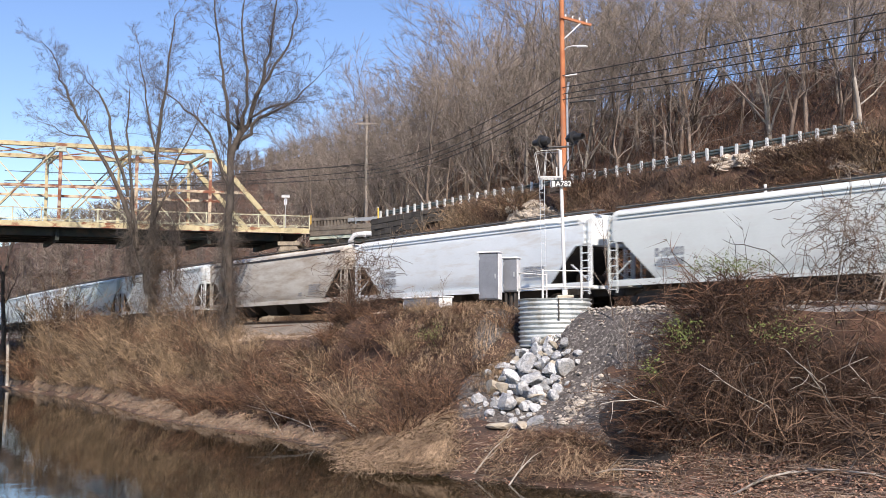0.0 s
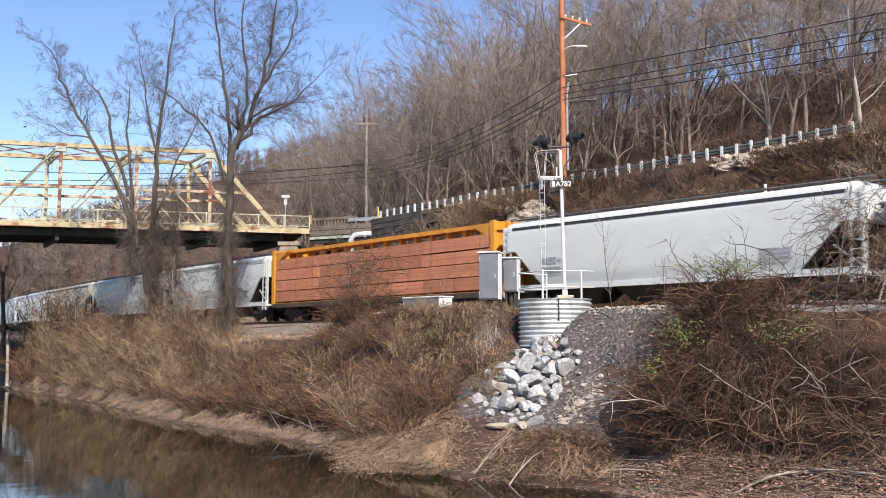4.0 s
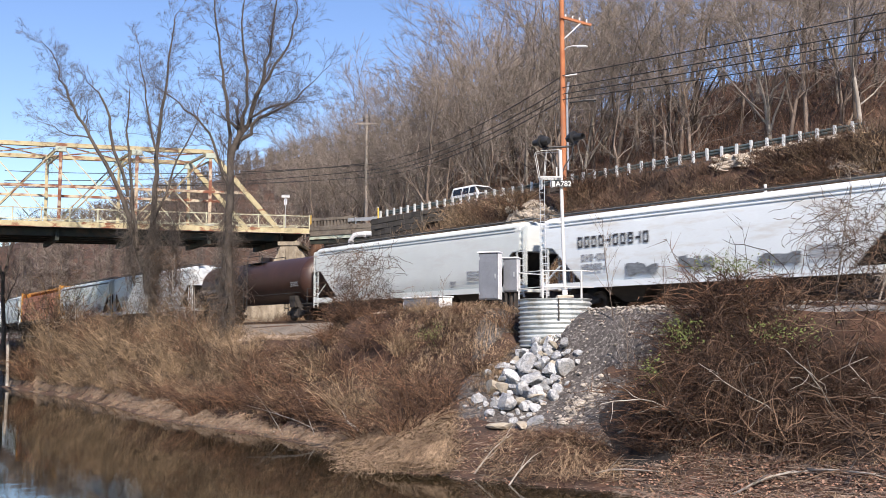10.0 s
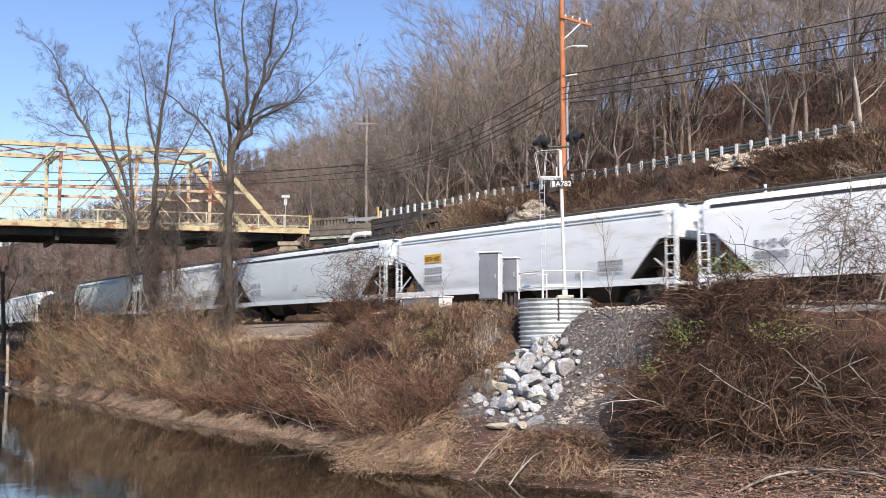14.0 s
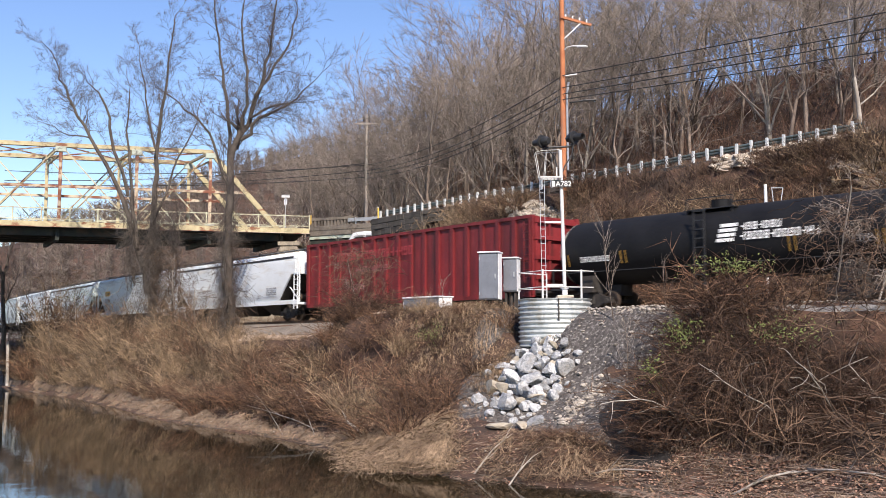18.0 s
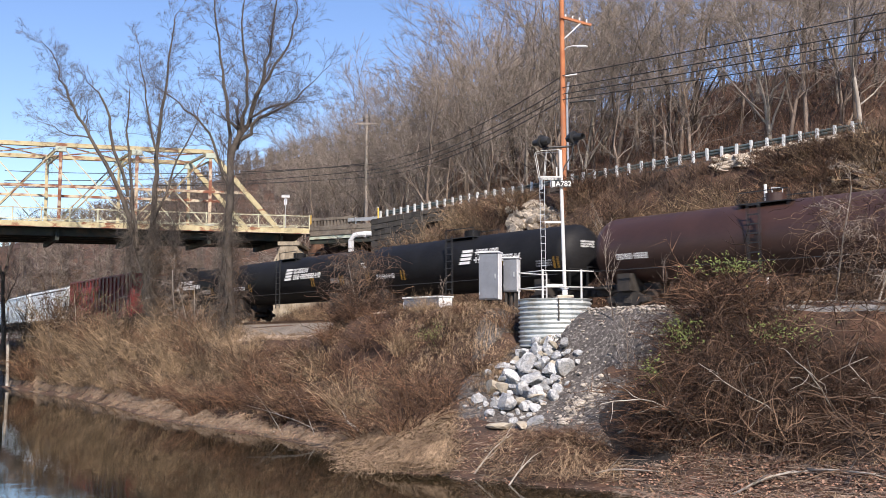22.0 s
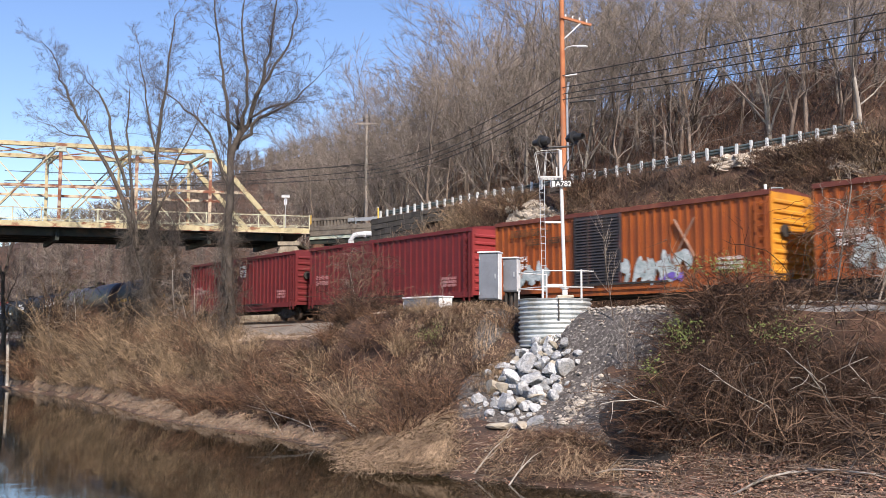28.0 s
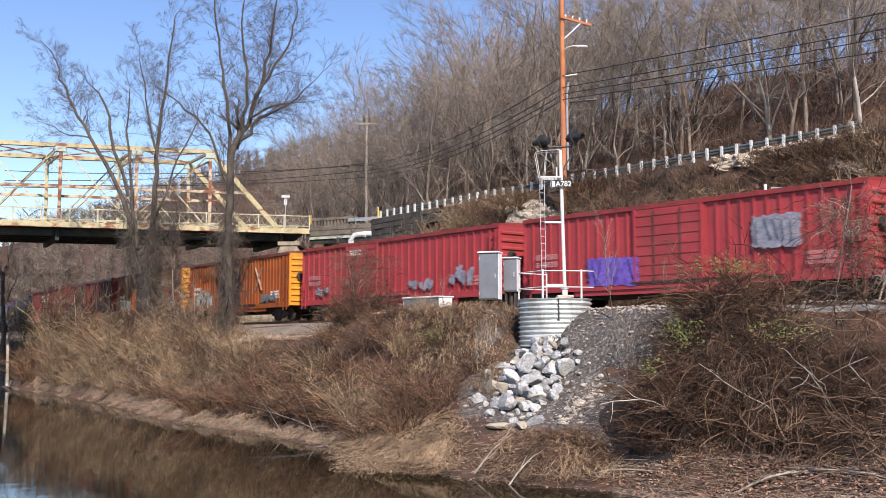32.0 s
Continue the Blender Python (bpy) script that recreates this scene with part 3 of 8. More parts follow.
def tank_car(length, paint, label, seed, logo=False, stripes="stripe_yellow", marks="letter_white", ends=None):
    rng = random.Random(seed)
    car = rail_car("tank_car", label, "tank car", length)
    P = PAINT[paint]
    h = length / 2 - 0.52
    zc, n = 2.69, 40
    tank = Shape()
    tank.smooth = "all"
    rings = []
    for x, r in [(-h, 0.2), (-h + 0.05, 0.6), (-h + 0.2, 1.05), (-h + 0.42, 1.33), (-h + 0.68, 1.47), (-h + 0.85, 1.5), (-0.3, 1.5), (0.3, 1.5), (h - 0.85, 1.5), (h - 0.68, 1.47), (h - 0.42, 1.33), (h - 0.2, 1.05), (h - 0.05, 0.6), (h, 0.2)]:
        rings.append([(x, r * math.cos(2 * math.pi * k / n), zc + r * math.sin(2 * math.pi * k / n)) for k in range(n)])
    tank.rings(rings)
    part("tank", tank, P, car)
    for x in (-h + 0.9, -h * 0.45, h * 0.45, h - 0.9):
        band = Shape()
        band.smooth = True
        band.rings([[(xx, 1.508 * math.cos(2 * math.pi * k / n), zc + 1.508 * math.sin(2 * math.pi * k / n)) for k in range(n)] for xx in (x - 0.04, x + 0.04)], caps=False)
        part("weld_band", band, P, car)
    part("manway", Shape().tube([(0, 0, zc + 1.4), (0, 0, zc + 1.82)], 0.42, 16), P, car)
    part("manway_rail", Shape().bar((-1.1, 0.9, 4.55), (1.1, 0.9, 4.55), 0.04, 0.04).bar((-1.1, 0.9, 3.8), (-1.1, 0.9, 4.55), 0.04, 0.04).bar((1.1, 0.9, 3.8), (1.1, 0.9, 4.55), 0.04, 0.04)
         .bar((-1.1, -0.9, 4.55), (1.1, -0.9, 4.55), 0.04, 0.04).bar((-1.1, -0.9, 3.8), (-1.1, -0.9, 4.55), 0.04, 0.04).bar((1.1, -0.9, 3.8), (1.1, -0.9, 4.55), 0.04, 0.04), MAT["black_paint"], car)
    part("top_platform", Shape().box(-1.2, 1.2, -0.95, 0.95, 4.06, 4.1), MAT["black_paint"], car)
    for side in (1, -1):
        part("ladder", ladder(-0.25, 0.25, side * 1.62, 0.8, 4.1, 9), MAT["black_paint"], car)
        part("handrail", Shape().bar((-h + 0.6, side * 1.58, 1.75), (h - 0.6, side * 1.58, 1.75), 0.035, 0.035), MAT["black_paint"], car)
    for e in (1, -1):
        part("stub_sill", Shape().box(min(e * (h - 3.2), e * (h + 0.15)), max(e * (h - 3.2), e * (h + 0.15)), -0.4, 0.4, 0.72, 1.2), MAT["steel_dark"], car)
        part("bolster", Shape().box(e * (h - 2.0) - 0.35, e * (h - 2.0) + 0.35, -1.35, 1.35, 0.85, 1.6), MAT["steel_dark"], car)
        part("end_platform", Shape().box(min(e * (h - 0.7), e * (h + 0.1)), max(e * (h - 0.7), e * (h + 0.1)), -1.45, 1.45, 1.0, 1.08), MAT["black_paint"], car)
        part("end_rail", Shape().bar((e * h, 1.4, 1.05), (e * h, 1.4, 2.0), 0.04, 0.04).bar((e * h, -1.4, 1.05), (e * h, -1.4, 2.0), 0.04, 0.04).bar((e * h, -1.4, 2.0), (e * h, 1.4, 2.0), 0.04, 0.04), MAT["black_paint"], car)
        if e < 0:
            part("head_mark", lettering(rng, 0.45, 0, 0.16, 0.9, 0.32, 3), MAT[marks], car, "small white lines on the tank head").matrix_basis = pose(-h + 0.03, 0.15, zc + 0.5, 0, 0, 90)
        if ends and e > 0:
            cap = Shape()
            cap.smooth = 'all'
            cap.rings([[(x + 0.012, (r + 0.006) * math.cos(2 * math.pi * k / n), zc + (r + 0.006) * math.sin(2 * math.pi * k / n)) for k in range(n)] for x, r in ((h - 0.68, 1.47), (h - 0.42, 1.33), (h - 0.2, 1.05), (h - 0.05, 0.6), (h, 0.2))], caps=True)
            part("tank_head", cap, PAINT["spilled_head"], car, "black tank head streaked with pale spill")

    def on_side(ob, ang):
        """Lays a flat piece, built at y = 0 and z = 0, on the tank's near side."""
        a = radians(ang)
        ob.matrix_basis = Matrix.Translation((0, 1.512 * math.cos(a), zc + 1.512 * math.sin(a))) @ Euler((a, 0, 0)).to_matrix().to_4x4()
    for x in (h - 0.9, h - 4.2, -h + 4.2, -h + 0.8) if stripes else ():
        ob = part("stripe", Shape().box(x - 0.155, x - 0.105, 0, 0.012, -0.28, 0.28).box(x + 0.105, x + 0.155, 0, 0.012, -0.28, 0.28), MAT[stripes], car, "pair of short yellow stripes")
        on_side(ob, -14)
    on_side(part("reporting_mark", lettering(rng, h - 1.75, 0, 0.1, 1.7, 0.25), MAT[marks], car, "reporting marks as plain bars"), -13)
    on_side(part("data_panel", lettering(rng, -h + 2.1, 0, 0.15, 1.0, 0.3, 3), MAT["letter_grey"], car), -14)
    if logo:
        sq = Shape()
        for i in range(4):
            sq.box(-1.7 + 0.05 * i, -0.9 + 0.05 * i, 0, 0.012, 0.28 - i * 0.2, 0.42 - i * 0.2)
        on_side(part("emblem", sq, MAT["letter_white"], car, "white barred emblem"), 8)
        on_side(part("logo", lettering(rng, -1.85, 0, 0.4, 1.8, 0.3), MAT["letter_white"], car, "white lettering as plain bars"), 8)
        on_side(part("logo", lettering(rng, -1.85, 0, 0.02, 3.4, 0.32), MAT["letter_white"], car, "white lettering as plain bars"), 8)
    if ends:
        part("head_patch", Shape().tube([(h - 0.2, 0, zc), (h + 0.004, 0, zc)], [0.95, 0.4], 24), MAT[ends], car, "rust-streaked pale head")
    add_trucks(car, h - 2.0)
    add_couplers(car, h + 0.33)
    return car


def box_car(length, paint, label, seed, door="red", roof="red", door_w=3.0, door_x=0.0, end_paint=None, tags=(), posts=16, louvre=False, flat_door=False):
    rng = random.Random(seed)
    car = rail_car("boxcar", label, "boxcar", length)
    P, E = PAINT[paint], PAINT[end_paint or paint]
    h = length / 2 - 0.85
    part("body", Shape().box(-h + 0.06, h - 0.06, -1.4, 1.4, 1.05, 4.42), P, car)
    roof_s = Shape().prism([(-1.47, 4.4), (1.47, 4.4), (1.47, 4.47), (0, 4.62), (-1.47, 4.47)], -h, h)
    roof_s.v = [(y, x, z) for x, y, z in roof_s.v]
    roof_s.f = [f[::-1] for f in roof_s.f]
    for i in range(13):
        x = -h + 0.4 + (2 * h - 0.8) * i / 12
        roof_s.bar((x, -1.45, 4.48), (x, 0, 4.63), 0.07, 0.05).bar((x, 0, 4.63), (x, 1.45, 4.48), 0.07, 0.05)
    part("roof", roof_s, PAINT[roof], car)
    d0, d1 = door_x - door_w / 2, door_x + door_w / 2
    for side in (1, -1):
        part("top_chord", Shape().box(-h, h, side * 1.46 - 0.05, side * 1.46 + 0.05, 4.28, 4.42), PAINT[roof], car)
        part("side_sill", Shape().box(-h, h, side * 1.46 - 0.05, side * 1.46 + 0.05, 0.9, 1.2), P, car)
        part("middle_sill", Shape().box(-h + 3.2, h - 3.2, side * 1.4 - 0.05, side * 1.4 + 0.05, 0.68, 0.92), P, car)
        for i in range(posts + 1):
            x = -h + 0.06 + (2 * h - 0.12) * i / posts
            if d0 - 0.1 < x < d1 + 0.1:
                continue
            part("side_post", shared("post_" + paint, lambda: Shape().prism([(-0.045, 1.18), (0.045, 1.18), (0.045, 4.3), (-0.045, 4.3)], -0.05, 0.025), P), P, car).location = (x, side * 1.44, 0)
        dr = part("door", Shape().box(d0, d1, side * 1.47 - 0.04, side * 1.47 + 0.04, 1.2, 4.26), PAINT[door], car, "")
        if louvre:
            for i in range(22):
                slat = Shape()
                slat.add([(x, side * (0.04 + o), zz) for x in (d0 + 0.06, d1 - 0.06) for o, zz in ((0, 0), (0.05, 0.03), (0, 0.12))], [(0, 3, 4, 1), (1, 4, 5, 2)] if side > 0 else [(1, 4, 3, 0), (2, 5, 4, 1)])
                part("slat", slat, PAINT[door], dr).location = (0, side * 1.47, 1.3 + i * 0.132)
        elif not flat_door:
            for i in range(7):
                z = 1.45 + i * 0.42
                part("door_rib", Shape().box(d0 + 0.08, d1 - 0.08, side * 1.5 - 0.035, side * 1.5 + 0.035, z, z + 0.1), PAINT[door], dr)
        for x in (d0, d1):
            part("door_post", Shape().box(x - 0.05, x + 0.05, side * 1.5 - 0.05, side * 1.5 + 0.06, 1.15, 4.3), PAINT[door], dr)
        for x in (d0 + door_w * 0.3, d1 - door_w * 0.3):
            part("lock_rod", Shape().tube([(x, side * 1.56, 1.2), (x, side * 1.56, 4.2)], 0.025, 6), MAT["steel_dark"], dr)
        part("door_track", Shape().box(d0 - door_w, d1 + 0.2, side * 1.52 - 0.03, side * 1.52 + 0.05, 1.12, 1.2), MAT["steel_dark"], car)
        for e in (1, -1):
            part("ladder", ladder(e * (h - 0.12), e * (h - 0.55), side * 1.56, 0.7, 4.2 if e < 0 else 2.2, 8 if e < 0 else 4, 0.025), P, car)
    for e in (1, -1):
        ep = part("end_panel", Shape().box(min(e * (h - 0.08), e * h), max(e * (h - 0.08), e * h), -1.44, 1.44, 1.0, 4.42), E, car)
        for i in range(8):
            z = 1.3 + i * 0.39
            rr = []
            for y in (-1.3, 1.3):
                rr.append([(e * (h - 0.01), y, z - 0.11), (e * (h + 0.07), y, z - 0.03), (e * (h + 0.07), y, z + 0.05), (e * (h - 0.01), y, z + 0.13)])
            part("end_rib", Shape().rings(rr), E, ep)
        part("end_ladder", end_ladder(-1.35, -0.95, e * (h + 0.12), 0.9, 4.3, 9), E, car)
        part("hand_brake", Shape().tube([(e * (h + 0.08), 0.7, 2.9), (e * (h + 0.2), 0.7, 2.9)], 0.25, 12), MAT["steel_dark"], car)
        part("draft_sill", Shape().box(min(e * (h - 1), e * (h + 0.45)), max(e * (h - 1), e * (h + 0.45)), -0.3, 0.3, 0.72, 1.05), MAT["steel_dark"], car)
    part("underframe", Shape().box(-h + 0.5, h - 0.5, -0.4, 0.4, 0.55, 1.05).box(-1.2, 1.0, -1.1, 1.1, 0.6, 1.0), MAT["steel_dark"], car)
    marks = MAT["letter_faded"] if "red" in paint else MAT["letter_white"]
    part("reporting_mark", lettering(rng, h - 0.9, 1.515, 2.7, 1.4, 0.6, 2), marks, car, "faded reporting marks as plain bars")
    part("data_panel", lettering(rng, -h + 2.4, 1.515, 2.0, 1.2, 0.5, 3), marks, car)
    for kind, x, z, w, hh in tags:
        if kind == "lines":
            part("lettering", lettering(rng, x, 1.515, z, w, hh, 1), PAINT["worn_ink"], car, "worn lettering as plain bars")
        elif kind == "white_lines":
            part("lettering", lettering(rng, x, 1.56, z, w, hh, 3), MAT["letter_white"], car, "white lettering as plain bars")
        elif kind == "cross":
            part("lettering", Shape().bar((x, 1.53, z), (x - w, 1.53, z - hh), 0.02, 0.11, (0, 1, 0)).bar((x - w, 1.53, z), (x, 1.53, z - hh), 0.02, 0.11, (0, 1, 0)), PAINT["faded_mark"], car, "faded crossed bars emblem")
        elif kind.startswith("block_"):
            gr = part("graffiti", block_tag(rng, x, 1.535, z, w, hh, 14), PAINT["graffiti_" + kind[6:]], car, "large blocky sprayed tag")
            for q in range(5):
                xa = x - w * (q + 0.6) / 5.6
                part("spray_stroke", Shape().bar((xa, 1.555, z + hh * rng.uniform(0.3, 0.42)), (xa - w * rng.uniform(-0.08, 0.14), 1.555, z - hh * rng.uniform(0.2, 0.42)), 0.012, 0.07, (0, 1, 0)), PAINT["graffiti_dark" if kind.endswith("grey") else "graffiti_deep"], gr)
        else:
            part("graffiti", blotch(rng, x, 1.535, z, w, hh), PAINT["graffiti_" + kind], car, kind + " sprayed tag")
    add_trucks(car, h - 1.9)
    add_couplers(car, h + 0.5)
    return car


def gondola(length, label, seed):
    rng = random.Random(seed)
    car = rail_car("gondola", label, "gondola car", length)
    P = PAINT["gondola_red"]
    h = length / 2 - 0.6
    top, low = 4.62, 0.75
    for side in (1, -1):
        part("side_wall", Shape().box(-h, h, side * 1.46 - 0.03, side * 1.46 + 0.03, low, top), P, car)
        part("top_chord", Shape().box(-h - 0.05, h + 0.05, side * 1.5 - 0.09, side * 1.5 + 0.09, top - 0.1, top + 0.06), P, car)
        part("bottom_sill", Shape().box(-h, h, side * 1.5 - 0.07, side * 1.5 + 0.07, low, low + 0.22), P, car)
        k = 17
        for i in range(k + 1):
            x = -h + 0.1 + (2 * h - 0.2) * i / k
            part("rib", shared("gondola_rib", lambda: Shape().prism([(-0.13, 0.9), (0.13, 0.9), (0.13, 4.54), (-0.13, 4.54)], -0.03, 0.13), P), P, car).matrix_basis = pose(x, side * 1.47, 0, 0, 0, 0 if side > 0 else 180)
        part("end_stringer", Shape().box(-h + 0.2, -h + 3.4, side * 1.58 - 0.02, side * 1.58 + 0.04, 2.5, 2.7), P, car)
        part("ladder", ladder(-h + 0.1, -h + 0.5, side * 1.66, 0.8, 4.4, 10), P, car)
    for e in (1, -1):
        ew = part("end_wall", Shape().box(min(e * h, e * (h - 0.08)), max(e * h, e * (h - 0.08)), -1.44, 1.44, 1.1, top), P, car)
        for z in (1.6, 2.55, 3.5, 4.3):
            part("end_rib", Shape().box(min(e * h, e * (h + 0.16)), max(e * h, e * (h + 0.16)), -1.5, 1.5, z, z + 0.2), P, ew)
        for y in (-1.4, -0.5, 0.5, 1.4):
            part("end_post", Shape().box(min(e * h, e * (h + 0.12)), max(e * h, e * (h + 0.12)), y - 0.07, y + 0.07, 1.1, top), P, ew)
        part("draft_sill", Shape().box(min(e * (h - 2), e * (h + 0.3)), max(e * (h - 2), e * (h + 0.3)), -0.35, 0.35, 0.7, 1.1), MAT["steel_dark"], car)
        part("end_platform", Shape().box(min(e * h, e * (h + 0.3)), max(e * h, e * (h + 0.3)), -1.4, 1.4, 0.95, 1.05), MAT["steel_dark"], car)
    part("floor_plate", Shape().box(-h, h, -1.42, 1.42, 0.85, 1.05), MAT["steel_dark"], car)
    part("name", lettering(rng, h - 3.5, 1.61, 3.9, 7.5, 0.5), PAINT["bright_red"], car, "faded pale lettering as plain bars")
    part("name", lettering(rng, h - 5.5, 1.61, 3.0, 3.2, 0.35), MAT["letter_rubbed"], car, "worn red-grey lettering as plain bars")
    part("data_panel", lettering(rng, -h + 3.2, 1.61, 1.9, 1.6, 0.8, 4), MAT["letter_rubbed"], car)
    part("reporting_mark", lettering(rng, h - 4.5, 1.61, 2.0, 1.9, 0.34), MAT["letter_faded"], car)
    add_trucks(car, h - 2.2)
    add_couplers(car, h + 0.2)
    return car


def lumber_car(length, label, seed):
    rng = random.Random(seed)
    car = rail_car("centerbeam_flatcar", label, "flatcar", length)
    Y = PAINT["yellow"]
    h = length / 2 - 0.35
    part("deck", Shape().box(-h, h, -1.5, 1.5, 0.95, 1.15), Y, car)
    part("centre_sill", Shape().box(-h - 0.2, h + 0.2, -0.4, 0.4, 0.6, 0.98), MAT["steel_dark"], car)
    part("top_chord", Shape().box(-h + 0.2, h - 0.2, -0.42, 0.42, 4.55, 4.7), Y, car)
    for side in (1, -1):
        part("side_sill", Shape().box(-h, h, side * 1.5 - 0.05, side * 1.5 + 0.05, 0.85, 1.12), PAINT["grime"], car)
        part("top_rail", Shape().box(-h, h, side * 0.45 - 0.05, side * 0.45 + 0.05, 4.5, 4.72), Y, car)
    for i in range(15):
        x = -h + 0.8 + (2 * h - 1.6) * i / 14
        part("centre_post", shared("beam_post", lambda: Shape().box(-0.09, 0.09, -0.2, 0.2, 1.15, 4.56), Y), Y, car).location.x = x
    for e in (1, -1):
        a, b = sorted((e * (h - 0.12), e * h))
        part("bulkhead", Shape().box(a, b, -1.5, 1.5, 1.15, 4.65), Y, car, "yellow end bulkhead")
        for y in (-1.42, -0.5, 0.5, 1.42):
            part("bulkhead_post", Shape().box(min(e * h, e * (h + 0.2)), max(e * h, e * (h + 0.2)), y - 0.08, y + 0.08, 1.0, 4.68), Y, car)
        for z in (1.5, 2.4, 3.3, 4.2):
            part("bulkhead_rib", Shape().box(min(e * h, e * (h + 0.12)), max(e * h, e * (h + 0.12)), -1.45, 1.45, z, z + 0.16), Y, car)
        part("gusset", Shape().prism([(e * (h - 0.12), 4.5), (e * (h - 0.12), 3.75), (e * (h - 1.6), 4.5)][::-e], 1.05, 1.4), Y, car)
        part("end_ladder", end_ladder(-1.4, -1.0, e * (h + 0.26), 0.8, 4.5, 9), Y, car)
    tiers, bundles = 4, 4
    for side in (1, -1):
        for b in range(bundles):
            for k in range(tiers):
                w = (2 * h - 0.5) / bundles
                x0 = -h + 0.25 + b * w
                j = rng.uniform(-0.03, 0.03)
                z0 = 1.2 + k * 0.7
                s = Shape().box(x0 + 0.03, x0 + w - 0.03 + j, min(side * 0.35, side * (1.46 + j)), max(side * 0.35, side * (1.46 + j)), z0 + 0.04, z0 + 0.695, bevel=0.012)
                for q in range(4):
                    xx = x0 + w * (q + 0.5) / 4
                    s.box(xx - 0.05, xx + 0.05, min(side * 0.4, side * 1.4), max(side * 0.4, side * 1.4), z0, z0 + 0.04)
                pk = part("lumber_pack", s, PAINT["lumber"], car, "strapped bundle of reddish sawn lumber" if (b, k, side) == (0, 0, 1) else "")
        for i in range(11):
            x = -h + 0.9 + (2 * h - 1.8) * i / 10
            part("tie_down", Shape().bar((x, side * 1.5, 1.1), (x, side * 1.49, 4.0), 0.009, 0.009).bar((x, side * 1.49, 4.0), (x, side * 0.5, 4.55), 0.009, 0.009), MAT["steel_dark"], car)
    add_trucks(car, h - 1.9)
    add_couplers(car, h + 0.1)
    return car


HOP = "covered hopper car with sloped ends"
JOINTS = [165.8, 146.3, 126.8, 107.3, 87.8, 68.3, 48.7, 29.3, 10.3, -12.2, -31.5, -50.8, -68.2, -88.1, -106.95, -126.6, -146.65, -167.45, -188.9, -206.4,
          -224.25, -242.05, -260.3, -278.05, -296.1, -313.5, -330.5, -347.9, -368.15, -387.0, -404.5]


